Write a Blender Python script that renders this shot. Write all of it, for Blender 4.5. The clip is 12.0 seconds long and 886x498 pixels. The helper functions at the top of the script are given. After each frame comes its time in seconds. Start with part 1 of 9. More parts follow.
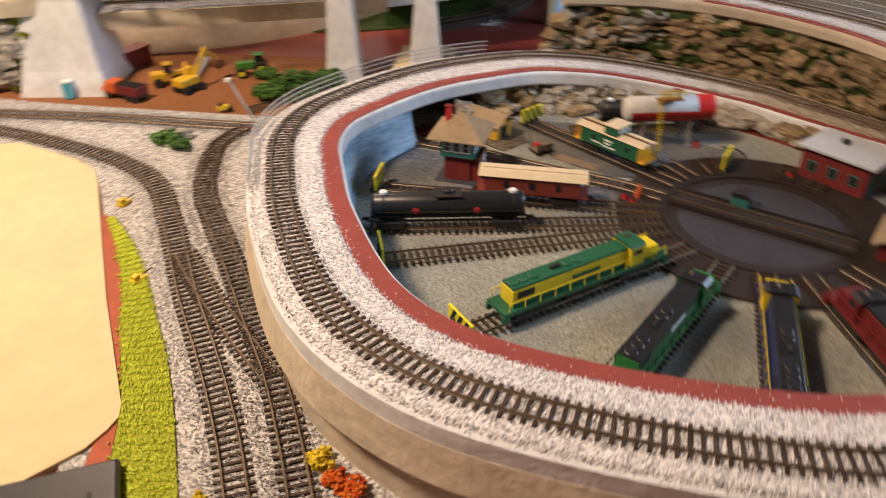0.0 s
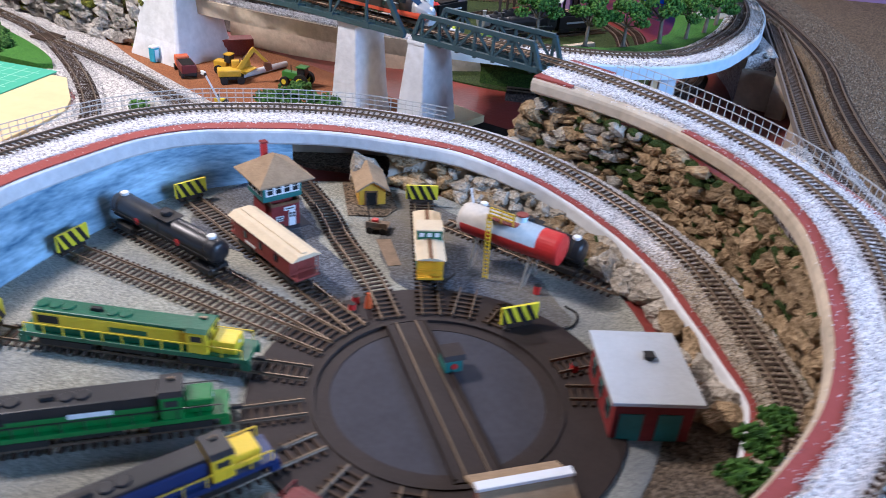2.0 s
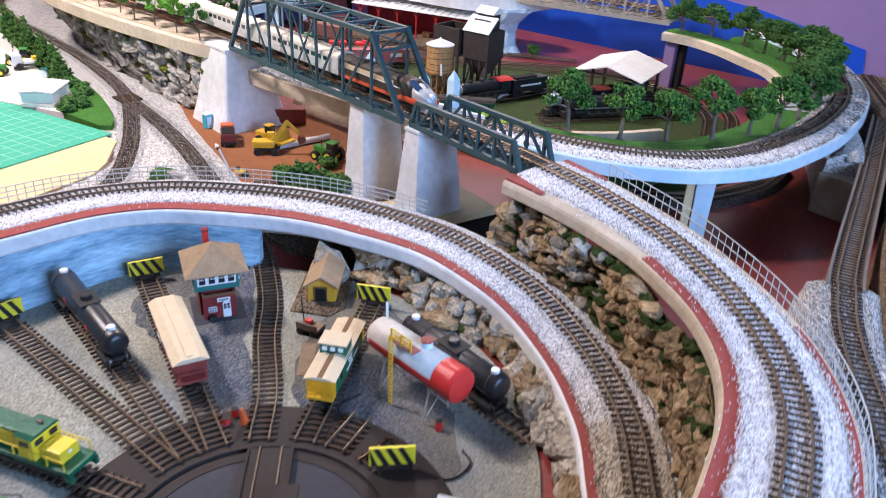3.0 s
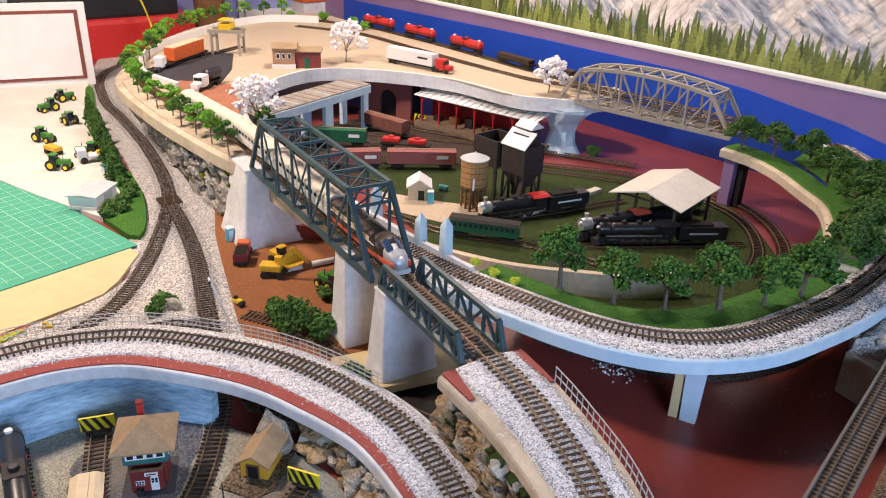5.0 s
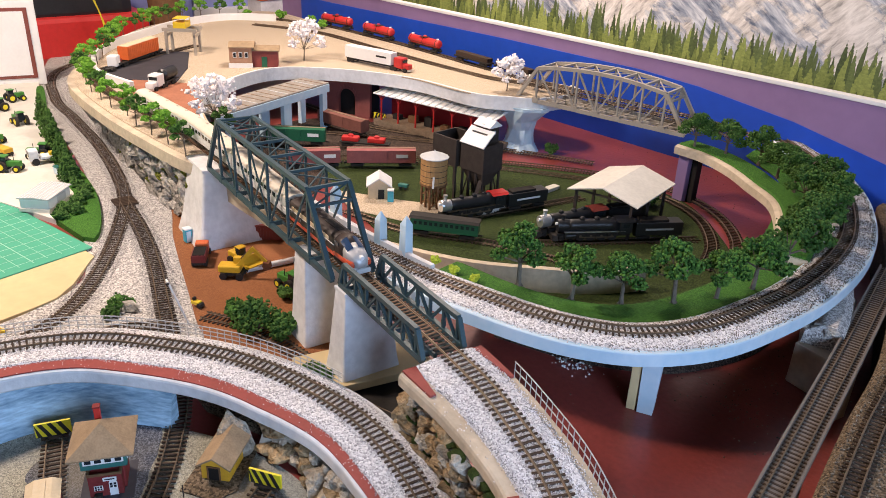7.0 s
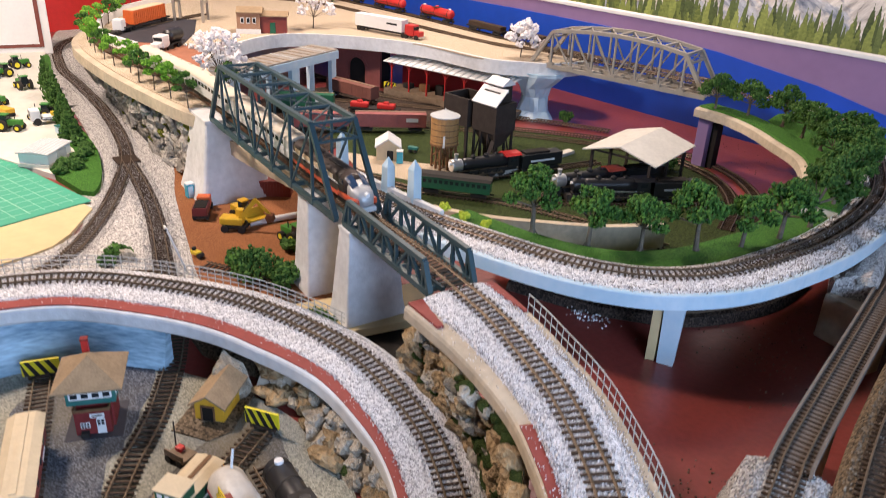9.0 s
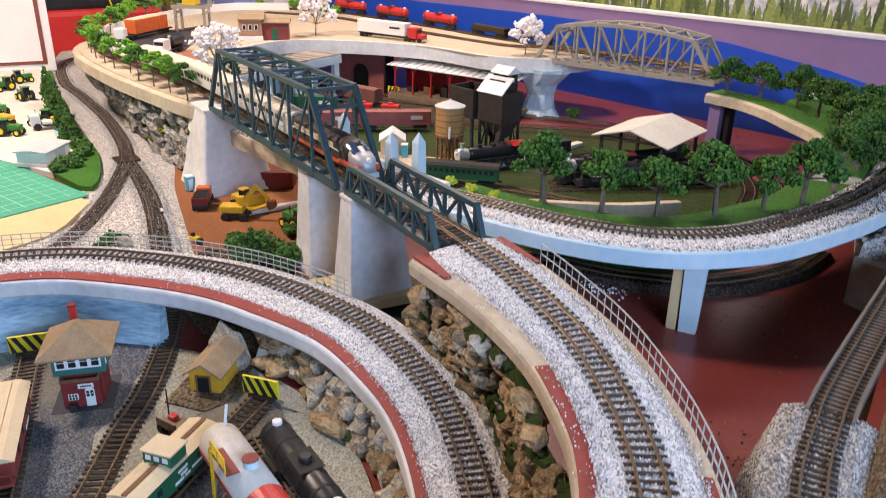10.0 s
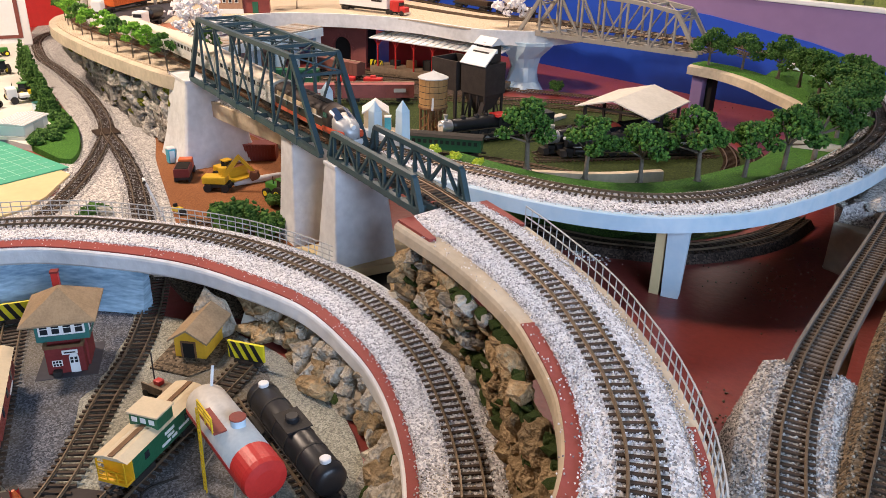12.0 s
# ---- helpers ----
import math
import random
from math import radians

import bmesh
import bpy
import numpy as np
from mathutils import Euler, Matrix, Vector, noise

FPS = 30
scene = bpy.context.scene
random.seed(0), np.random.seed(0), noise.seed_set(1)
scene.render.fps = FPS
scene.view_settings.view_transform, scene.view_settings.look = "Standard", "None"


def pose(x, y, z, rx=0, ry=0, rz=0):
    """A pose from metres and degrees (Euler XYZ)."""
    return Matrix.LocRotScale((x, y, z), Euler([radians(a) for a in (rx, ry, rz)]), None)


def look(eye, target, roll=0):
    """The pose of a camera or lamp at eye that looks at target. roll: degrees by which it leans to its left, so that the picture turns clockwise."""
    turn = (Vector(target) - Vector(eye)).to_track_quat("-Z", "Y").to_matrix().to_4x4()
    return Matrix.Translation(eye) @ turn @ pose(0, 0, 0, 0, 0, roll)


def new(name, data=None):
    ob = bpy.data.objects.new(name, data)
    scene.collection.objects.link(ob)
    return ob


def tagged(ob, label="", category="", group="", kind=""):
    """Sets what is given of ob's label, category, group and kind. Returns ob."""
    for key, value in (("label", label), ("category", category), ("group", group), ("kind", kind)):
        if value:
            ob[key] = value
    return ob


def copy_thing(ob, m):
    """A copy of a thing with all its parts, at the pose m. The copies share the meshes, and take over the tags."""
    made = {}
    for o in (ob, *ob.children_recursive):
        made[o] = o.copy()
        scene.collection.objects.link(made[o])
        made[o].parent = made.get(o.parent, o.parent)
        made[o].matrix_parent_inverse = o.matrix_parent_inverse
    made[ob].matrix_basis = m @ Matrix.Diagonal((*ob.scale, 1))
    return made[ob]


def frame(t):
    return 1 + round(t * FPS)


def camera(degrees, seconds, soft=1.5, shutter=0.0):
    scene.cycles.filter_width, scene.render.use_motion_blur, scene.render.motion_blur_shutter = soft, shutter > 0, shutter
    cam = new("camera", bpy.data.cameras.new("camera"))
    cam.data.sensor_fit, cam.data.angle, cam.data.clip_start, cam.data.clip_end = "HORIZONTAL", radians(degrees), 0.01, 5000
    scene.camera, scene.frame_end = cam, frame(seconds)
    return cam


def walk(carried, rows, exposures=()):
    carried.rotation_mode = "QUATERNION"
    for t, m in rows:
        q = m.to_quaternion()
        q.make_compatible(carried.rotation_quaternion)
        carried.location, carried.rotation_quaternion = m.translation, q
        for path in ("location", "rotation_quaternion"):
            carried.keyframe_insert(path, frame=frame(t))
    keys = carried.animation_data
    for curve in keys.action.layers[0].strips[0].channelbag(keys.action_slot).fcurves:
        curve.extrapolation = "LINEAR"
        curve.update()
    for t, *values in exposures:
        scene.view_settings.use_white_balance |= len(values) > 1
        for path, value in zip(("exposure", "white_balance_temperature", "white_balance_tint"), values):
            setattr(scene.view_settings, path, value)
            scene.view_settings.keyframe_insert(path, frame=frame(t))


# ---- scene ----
cam = camera(59.4, 12.0, soft=0.6, shutter=0.5)
# seconds, eye, aim, roll in degrees
PATH = [
    (0, (0.014, -0.06, 0.464), (-0.022, 1.614, -0.63), 0.1),
    (0.5, (0.182, 0.003, 0.444), (-0.357, 1.609, -0.62), 1.9),
    (1, (0.33, 0.075, 0.47), (-0.342, 1.62, -0.608), 1.1),
    (1.5, (0.513, 0.173, 0.453), (-0.403, 1.698, -0.461), 2.8),
    (2, (0.665, 0.289, 0.448), (-0.367, 1.679, -0.552), 4.6),
    (2.5, (0.751, 0.407, 0.456), (-0.489, 1.662, -0.487), 2.6),
    (3, (0.776, 0.546, 0.487), (-0.612, 1.656, -0.43), 3.0),
    (3.5, (0.719, 0.68, 0.525), (-0.768, 1.606, -0.441), 1.5),
    (3.7, (0.71, 0.756, 0.546), (-0.823, 1.58, -0.439), 2.6),
    (5.3, (0.794, 0.78, 0.643), (-0.795, 1.657, -0.197), 2.0),
    (5.5, (0.793, 0.776, 0.644), (-0.785, 1.67, -0.201), 2.1),
    (6, (0.792, 0.778, 0.643), (-0.776, 1.682, -0.208), 2.4),
    (6.5, (0.791, 0.777, 0.639), (-0.758, 1.703, -0.223), 2.7),
    (7, (0.793, 0.78, 0.639), (-0.749, 1.722, -0.219), 2.7),
    (8.8, (0.791, 0.784, 0.58), (-0.772, 1.703, -0.263), 2.4),
    (9, (0.783, 0.793, 0.546), (-0.773, 1.71, -0.312), 2.8),
    (9.5, (0.779, 0.797, 0.498), (-0.831, 1.72, -0.249), 2.8),
    (10, (0.78, 0.802, 0.453), (-0.821, 1.713, -0.325), 1.1),
    (10.5, (0.791, 0.8, 0.44), (-0.786, 1.732, -0.363), 0.9),
    (11, (0.794, 0.8, 0.438), (-0.773, 1.739, -0.376), 0.4),
    (11.5, (0.79, 0.797, 0.437), (-0.772, 1.737, -0.386), 0.9),
    (12, (0.786, 0.797, 0.438), (-0.776, 1.736, -0.385), 1.3),
]
# seconds, stops, kelvin, tint
EXPOSURES = [(0, 0.05, 7000, 24), (0.7, 0.03, 6750, 24), (1.0, 0.05, 5950, 24), (1.5, 0.2, 5000, 23), (2.0, 0.45, 5150, 23), (3.0, 0.5, 5350, 25), (3.5, 0.4, 5600, 26), (5.5, 0.14, 6250, 25), (9, 0.18, 6150, 24), (11, 0.2, 6150, 24), (12, 0.2, 6550, 24)]
walk(cam, [(t, look(eye, aim, roll)) for t, eye, aim, roll in PATH], EXPOSURES)

# ---- light ----
world = bpy.data.worlds.new("world")
scene.world = world
world.use_nodes = True
wn = world.node_tree
sky = wn.nodes.new("ShaderNodeTexSky")
sky.sky_type = "NISHITA"
sky.sun_disc = False
sky.sun_elevation, sky.sun_rotation = radians(40), radians(250)
wn.links.new(sky.outputs[0], wn.nodes["Background"].inputs[0])
wn.nodes["Background"].inputs[1].default_value = 0.1


def area_lamp(name, at, aim, size_x, size_y, watts, rgb):
    data = bpy.data.lights.new(name, "AREA")
    data.shape, data.size, data.size_y, data.energy, data.color = "RECTANGLE", size_x, size_y, watts, rgb
    ob = new(name, data)
    ob.matrix_world = look(at, aim)
    return ob


# daylight from the window at the right, and the room's warm lamp
area_lamp("window_light", (1.66, 1.10, 0.60), (0.0, 1.30, 0.10), 1.0, 0.6, 31, (0.52, 0.76, 1.0))
area_lamp("ceiling_light_glow", (-0.95, 0.25, 1.55), (-0.90, 0.9, 0.0), 0.26, 0.26, 42, (1.0, 0.84, 0.62))
# unseen overhead lamp, added to brighten the town and the mural
area_lamp("back_fill_light", (-1.15, 1.90, 1.50), (-1.15, 2.0, 0.0), 0.30, 0.25, 22, (1.0, 0.84, 0.62))

# ---- helpers for building ----
rng = random.Random(7)


def material(name, rgb, rough=0.6, metal=0.0, vary=0.25, scale=60.0, bump=0.15, rgb2=None, fine=6.0, coat=0.0, each=0.0, stretch=None):
    """A surface with grain at two scales; each: how far single pieces differ."""
    m = bpy.data.materials.new(name)
    m.use_nodes = True
    nt = m.node_tree
    b = nt.nodes["Principled BSDF"]
    tc = nt.nodes.new("ShaderNodeTexCoord")
    n1, n2 = nt.nodes.new("ShaderNodeTexNoise"), nt.nodes.new("ShaderNodeTexNoise")
    n1.inputs["Scale"].default_value, n2.inputs["Scale"].default_value = scale, scale * fine
    n1.inputs["Detail"].default_value, n2.inputs["Detail"].default_value = 4.0, 3.0
    place = tc.outputs["Object"]
    if stretch:
        mp = nt.nodes.new("ShaderNodeMapping")
        mp.inputs["Scale"].default_value = stretch
        nt.links.new(place, mp.inputs["Vector"])
        place = mp.outputs[0]
    for n in (n1, n2):
        nt.links.new(place, n.inputs["Vector"])
    add = nt.nodes.new("ShaderNodeMix")
    add.data_type = "FLOAT"
    add.inputs[0].default_value = 0.4
    nt.links.new(n1.outputs["Fac"], add.inputs[2])
    nt.links.new(n2.outputs["Fac"], add.inputs[3])
    ramp = nt.nodes.new("ShaderNodeValToRGB")
    ramp.color_ramp.elements[0].position, ramp.color_ramp.elements[1].position = 0.32, 0.68
    lo = [c * (1 - vary) for c in rgb]
    hi = list(rgb2) if rgb2 else [min(1.0, c * (1 + vary * 0.6)) for c in rgb]
    ramp.color_ramp.elements[0].color, ramp.color_ramp.elements[1].color = (*lo, 1), (*hi, 1)
    nt.links.new(add.outputs[0], ramp.inputs[0])
    col = ramp.outputs[0]
    if each:
        info, hsv, rng_node = nt.nodes.new("ShaderNodeObjectInfo"), nt.nodes.new("ShaderNodeHueSaturation"), nt.nodes.new("ShaderNodeMapRange")
        rng_node.inputs[3].default_value, rng_node.inputs[4].default_value = 1 - each, 1 + each
        nt.links.new(info.outputs["Random"], rng_node.inputs[0])
        nt.links.new(rng_node.outputs[0], hsv.inputs["Value"])
        nt.links.new(col, hsv.inputs["Color"])
        col = hsv.outputs[0]
    nt.links.new(col, b.inputs["Base Color"])
    b.inputs["Roughness"].default_value, b.inputs["Metallic"].default_value = rough, metal
    b.inputs["Coat Weight"].default_value = coat
    b.inputs["Specular IOR Level"].default_value = 0.5 if rough < 0.6 else 0.22
    if bump:
        bn = nt.nodes.new("ShaderNodeBump")
        bn.inputs["Strength"].default_value, bn.inputs["Distance"].default_value = bump, 0.3 / scale
        nt.links.new(add.outputs[0], bn.inputs["Height"])
        nt.links.new(bn.outputs[0], b.inputs["Normal"])
    return m


def granular(name, stops, size, rough=0.85, bump=0.8, stain=None):
    """Loose grains: cells of that size, each with its own tone; stain: a second tone in large soft patches."""
    m = bpy.data.materials.new(name)
    m.use_nodes = True
    nt = m.node_tree
    b = nt.nodes["Principled BSDF"]
    tc, v, r = nt.nodes.new("ShaderNodeTexCoord"), nt.nodes.new("ShaderNodeTexVoronoi"), nt.nodes.new("ShaderNodeValToRGB")
    v.inputs["Scale"].default_value = 1 / size
    nt.links.new(tc.outputs["Object"], v.inputs["Vector"])
    sep = nt.nodes.new("ShaderNodeSeparateColor")
    nt.links.new(v.outputs["Color"], sep.inputs[0])
    nt.links.new(sep.outputs[0], r.inputs[0])
    for n, (p, c) in enumerate(stops):
        e = r.color_ramp.elements[n] if n < 2 else r.color_ramp.elements.new(p)
        e.position, e.color = p, (*c, 1)
    col = r.outputs[0]
    if stain:
        n, s, mix = nt.nodes.new("ShaderNodeTexNoise"), nt.nodes.new("ShaderNodeValToRGB"), nt.nodes.new("ShaderNodeMix")
        n.inputs["Scale"].default_value, n.inputs["Detail"].default_value = 6.0, 5.0
        nt.links.new(tc.outputs["Object"], n.inputs["Vector"])
        nt.links.new(n.outputs["Fac"], s.inputs[0])
        s.color_ramp.elements[0].position, s.color_ramp.elements[1].position = 0.42, 0.68
        s.color_ramp.elements[1].color = (0.75, 0.75, 0.75, 1)
        mix.data_type = "RGBA"
        nt.links.new(s.outputs[0], mix.inputs[0])
        nt.links.new(col, mix.inputs[6])
        mix.inputs[7].default_value = (*stain, 1)
        col = mix.outputs[2]
    nt.links.new(col, b.inputs["Base Color"])
    b.inputs["Roughness"].default_value = rough
    b.inputs["Specular IOR Level"].default_value = 0.2
    bn = nt.nodes.new("ShaderNodeBump")
    bn.inputs["Strength"].default_value, bn.inputs["Distance"].default_value = bump, size * 0.5
    bn.invert = True
    nt.links.new(v.outputs["Distance"], bn.inputs["Height"])
    nt.links.new(bn.outputs[0], b.inputs["Normal"])
    return m


def grain_material(name, tones):
    """Single grains, each with a tone of its own."""
    m = bpy.data.materials.new(name)
    m.use_nodes = True
    nt = m.node_tree
    bs = nt.nodes["Principled BSDF"]
    g, r = nt.nodes.new("ShaderNodeNewGeometry"), nt.nodes.new("ShaderNodeValToRGB")
    for n, c in enumerate(tones):
        e = r.color_ramp.elements[n] if n < 2 else r.color_ramp.elements.new(1.0)
        e.position, e.color = n / (len(tones) - 1), (*c, 1)
    nt.links.new(g.outputs["Random Per Island"], r.inputs[0])
    nt.links.new(r.outputs[0], bs.inputs["Base Color"])
    bs.inputs["Roughness"].default_value = 0.75
    bs.inputs["Specular IOR Level"].default_value = 0.25
    return m


def chunk_mesh(places, sizes, seed):
    """Small irregular eight-sided lumps at the given places."""
    r = np.random.RandomState(seed)
    n = len(places)
    base = np.array([(1, 0, 0), (-1, 0, 0), (0, 1, 0), (0, -1, 0), (0, 0, 1), (0, 0, -1)], float)
    q = r.normal(size=(n, 3, 3))
    rot = np.linalg.qr(q)[0]
    reach = r.uniform(0.8, 1.12, (n, 6, 1))
    v = np.einsum("kc,ncd->nkd", base, rot) * reach * np.asarray(sizes)[:, None, None] + np.asarray(places)[:, None, :]
    tri = np.array([(0, 2, 4), (2, 1, 4), (1, 3, 4), (3, 0, 4), (2, 0, 5), (1, 2, 5), (3, 1, 5), (0, 3, 5)])
    f = (np.arange(n)[:, None, None] * 6 + tri[None]).reshape(-1, 3)
    return v.reshape(-1, 3), f


def link_chunks(name, places, sizes, seed, mat, parent=None, label=""):
    v, f = chunk_mesh(places, sizes, seed)
    me = bpy.data.meshes.new(name)
    me.vertices.add(len(v))
    me.vertices.foreach_set("co", v.ravel())
    me.loops.add(f.size)
    me.loops.foreach_set("vertex_index", f.ravel())
    me.polygons.add(len(f))
    me.polygons.foreach_set("loop_start", np.arange(0, f.size, 3))
    me.update(calc_edges=True)
    me.validate()
    me.materials.append(mat)
    ob = new(name, me)
    ob.parent = parent
    if label:
        ob["label"] = label
    return ob


def link_mesh(name, verts, faces, mat, parent=None, label="", smooth=False):
    me = bpy.data.meshes.new(name)
    me.from_pydata([tuple(v) for v in verts], [], [tuple(f) for f in faces])
    me.update()
    me.materials.append(mat)
    if smooth:
        me.polygons.foreach_set("use_smooth", [True] * len(me.polygons))
    ob = new(name, me)
    ob.parent = parent
    if label:
        ob["label"] = label
    return ob


def part(name, bm, mat, parent=None, label="", smooth=False):
    """A bmesh becomes one mesh object under a thing or a part."""
    bmesh.ops.recalc_face_normals(bm, faces=bm.faces)
    me = bpy.data.meshes.new(name)
    bm.to_mesh(me)
    bm.free()
    me.materials.append(mat)
    if smooth:
        me.polygons.foreach_set("use_smooth", [True] * len(me.polygons))
    ob = new(name, me)
    ob.parent = parent
    if label:
        ob["label"] = label
    return ob


def thing(name, label, category, m=None, group="", kind=""):
    ob = new(name)
    ob.empty_display_size = 0.01
    if m is not None:
        ob.matrix_world = m
    return tagged(ob, label, category, group, kind)


def box(x, y, z, sx, sy, sz, bevel=0.0, m=None, bm=None, taper=1.0):
    """A box with its middle at x, y and its foot at z; taper: the top's share of the foot's width."""
    bm = bm or bmesh.new()
    vs = []
    for k, f in ((0, 1.0), (1, taper)):
        for a, b in ((-1, -1), (1, -1), (1, 1), (-1, 1)):
            vs.append(bm.verts.new((x + a * sx / 2 * f, y + b * sy / 2 * f, z + k * sz)))
    fs = [bm.faces.new([vs[i] for i in q]) for q in ((3, 2, 1, 0), (4, 5, 6, 7), (0, 1, 5, 4), (1, 2, 6, 5), (2, 3, 7, 6), (3, 0, 4, 7))]
    geo = vs
    if bevel:
        es = list({e for f in fs for e in f.edges})
        out = bmesh.ops.bevel(bm, geom=es, offset=bevel, segments=2, affect="EDGES", profile=0.6)
        geo = [v for v in {*out["verts"], *vs} if v.is_valid]
    if m is not None:
        bmesh.ops.transform(bm, matrix=m, verts=geo)
    return bm


def rod(a, b, r, bm=None, seg=8, r2=None):
    """A round bar from a to b."""
    bm = bm or bmesh.new()
    a, b = Vector(a), Vector(b)
    turn = (b - a).to_track_quat("Z", "Y").to_matrix().to_4x4()
    bmesh.ops.create_cone(bm, cap_ends=True, segments=seg, radius1=r, radius2=r if r2 is None else r2, depth=(b - a).length,
                          matrix=Matrix.Translation((a + b) / 2) @ turn)
    return bm


def bar(a, b, w, h, bm=None):
    """A square bar from a to b, w wide and h high."""
    bm = bm or bmesh.new()
    a, b = Vector(a), Vector(b)
    d = (b - a).normalized()
    side = d.cross(Vector((0, 0, 1)))
    side = side.normalized() if side.length > 1e-4 else Vector((1, 0, 0))
    up = side.cross(d)
    vs = [bm.verts.new(p + side * (i * w / 2) + up * (j * h / 2)) for p in (a, b) for i, j in ((-1, -1), (1, -1), (1, 1), (-1, 1))]
    for q in ((3, 2, 1, 0), (4, 5, 6, 7), (0, 1, 5, 4), (1, 2, 6, 5), (2, 3, 7, 6), (3, 0, 4, 7)):
        bm.faces.new([vs[i] for i in q])
    return bm


def lathe(profile, seg=20, bm=None, m=None):
    """A turned solid about z from (radius, height) pairs."""
    bm = bm or bmesh.new()
    rings = []
    for r, z in profile:
        rings.append([bm.verts.new((r * math.cos(2 * math.pi * i / seg), r * math.sin(2 * math.pi * i / seg), z)) for i in range(seg)])
    for p, q in zip(rings, rings[1:]):
        for i in range(seg):
            bm.faces.new((p[i], p[(i + 1) % seg], q[(i + 1) % seg], q[i]))
    bm.faces.new(rings[0][::-1])
    bm.faces.new(rings[-1])
    if m is not None:
        bmesh.ops.transform(bm, matrix=m, verts=[v for r in rings for v in r])
    return bm


def prism(outline, z0, z1, bm=None, inset=0.0, m=None):
    """An upright slab over an outline of (x, y) corners."""
    bm = bm or bmesh.new()
    n = len(outline)
    lo = [bm.verts.new((x, y, z0)) for x, y in outline]
    hi = [bm.verts.new((x, y, z1)) for x, y in outline]
    bm.faces.new(lo[::-1])
    bm.faces.new(hi)
    for i in range(n):
        bm.faces.new((lo[i], lo[(i + 1) % n], hi[(i + 1) % n], hi[i]))
    if m is not None:
        bmesh.ops.transform(bm, matrix=m, verts=lo + hi)
    return bm


def extrude_y(section, y0, y1, bm=None, m=None):
    """A bar along y from a section of (x, z) corners."""
    bm = bm or bmesh.new()
    n = len(section)
    a = [bm.verts.new((x, y0, z)) for x, z in section]
    b = [bm.verts.new((x, y1, z)) for x, z in section]
    bm.faces.new(a)
    bm.faces.new(b[::-1])
    for i in range(n):
        bm.faces.new((a[(i + 1) % n], a[i], b[i], b[(i + 1) % n]))
    if m is not None:
        bmesh.ops.transform(bm, matrix=m, verts=a + b)
    return bm


def smooth_path(points, step=0.01):
    """A gliding line through a few points, cut into even steps; z runs along if given."""
    p = np.array([(q + (0.0,))[:3] if len(q) == 2 else q for q in points], float)
    p = np.vstack([2 * p[0] - p[1], p, 2 * p[-1] - p[-2]])
    out = []
    for i in range(1, len(p) - 2):
        t = np.linspace(0, 1, 24, endpoint=False)[:, None]
        a, b, c, d = p[i - 1 : i + 3]
        out.append(0.5 * (2 * b + (c - a) * t + (2 * a - 5 * b + 4 * c - d) * t**2 + (3 * b - a - 3 * c + d) * t**3))
    out = np.vstack([*out, p[-2:-1]])
    s = np.r_[0, np.cumsum(np.linalg.norm(np.diff(out, axis=0), axis=1))]
    n = max(2, round(s[-1] / step) + 1)
    at = np.linspace(0, s[-1], n)
    return np.stack([np.interp(at, s, out[:, k]) for k in range(3)], 1)


def sides(path):
    """Unit vectors to the left of a path, level."""
    t = np.gradient(path, axis=0)
    t[:, 2] = 0
    t /= np.linalg.norm(t, axis=1)[:, None]
    return np.stack([-t[:, 1], t[:, 0], 0 * t[:, 0]], 1)


def sweep(name, path, section, mat, parent=None, label="", closed=True, smooth=False, narrow=None):
    """A section of (offset to the left, height) swept along a path."""
    left = sides(path)
    n, k = len(path), len(section)
    off = np.array([s[0] for s in section])[None, :, None]
    if narrow is not None:
        off = np.where(off < -0.03, off * narrow[:, None, None], off)
    hgt = np.array([s[1] for s in section])[None, :, None] * np.array([0, 0, 1.0])
    v = (path[:, None, :] + left[:, None, :] * off + hgt).reshape(-1, 3)
    f = []
    for i in range(n - 1):
        for j in range(k if closed else k - 1):
            a, b = i * k + j, i * k + (j + 1) % k
            f.append((a, b, b + k, a + k))
    if closed:
        f += [tuple(range(k))[::-1], tuple(range((n - 1) * k, n * k))]
    return link_mesh(name, v, f, mat, parent, label, smooth)

# ---- materials ----
M_BALLAST = granular("white_ballast", [(0.0, (0.28, 0.275, 0.28)), (1.0, (0.90, 0.88, 0.88)), (0.35, (0.60, 0.58, 0.59)), (0.7, (0.80, 0.78, 0.78))], 0.0022)
# tan copy of the white ballast: warm lamplight put into the colour
M_BALLAST_WARM_LIT = granular("warm_lit_ballast", [(0.0, (0.20, 0.17, 0.13)), (1.0, (0.66, 0.58, 0.46)), (0.5, (0.48, 0.42, 0.34))], 0.0022)
M_BANK = granular("brown_bank_gravel", [(0.0, (0.04, 0.03, 0.02)), (1.0, (0.24, 0.18, 0.12)), (0.5, (0.13, 0.095, 0.06))], 0.0022)
M_BALLAST_GREY = granular("grey_ballast", [(0.0, (0.16, 0.15, 0.15)), (1.0, (0.70, 0.68, 0.65)), (0.5, (0.44, 0.42, 0.40))], 0.0022)
M_YARD = granular("yard_gravel", [(0.0, (0.17, 0.168, 0.14)), (1.0, (0.46, 0.45, 0.37)), (0.5, (0.31, 0.305, 0.245))], 0.0014, bump=0.4, stain=(0.17, 0.185, 0.20))
M_DIRT = granular("orange_dirt", [(0.0, (0.20, 0.075, 0.03)), (1.0, (0.36, 0.15, 0.06)), (0.5, (0.28, 0.11, 0.045))], 0.0012, bump=0.4)
M_GRASS = granular("grass_mat", [(0.0, (0.018, 0.070, 0.010)), (1.0, (0.080, 0.22, 0.028)), (0.5, (0.042, 0.140, 0.019))], 0.0012, bump=0.8)
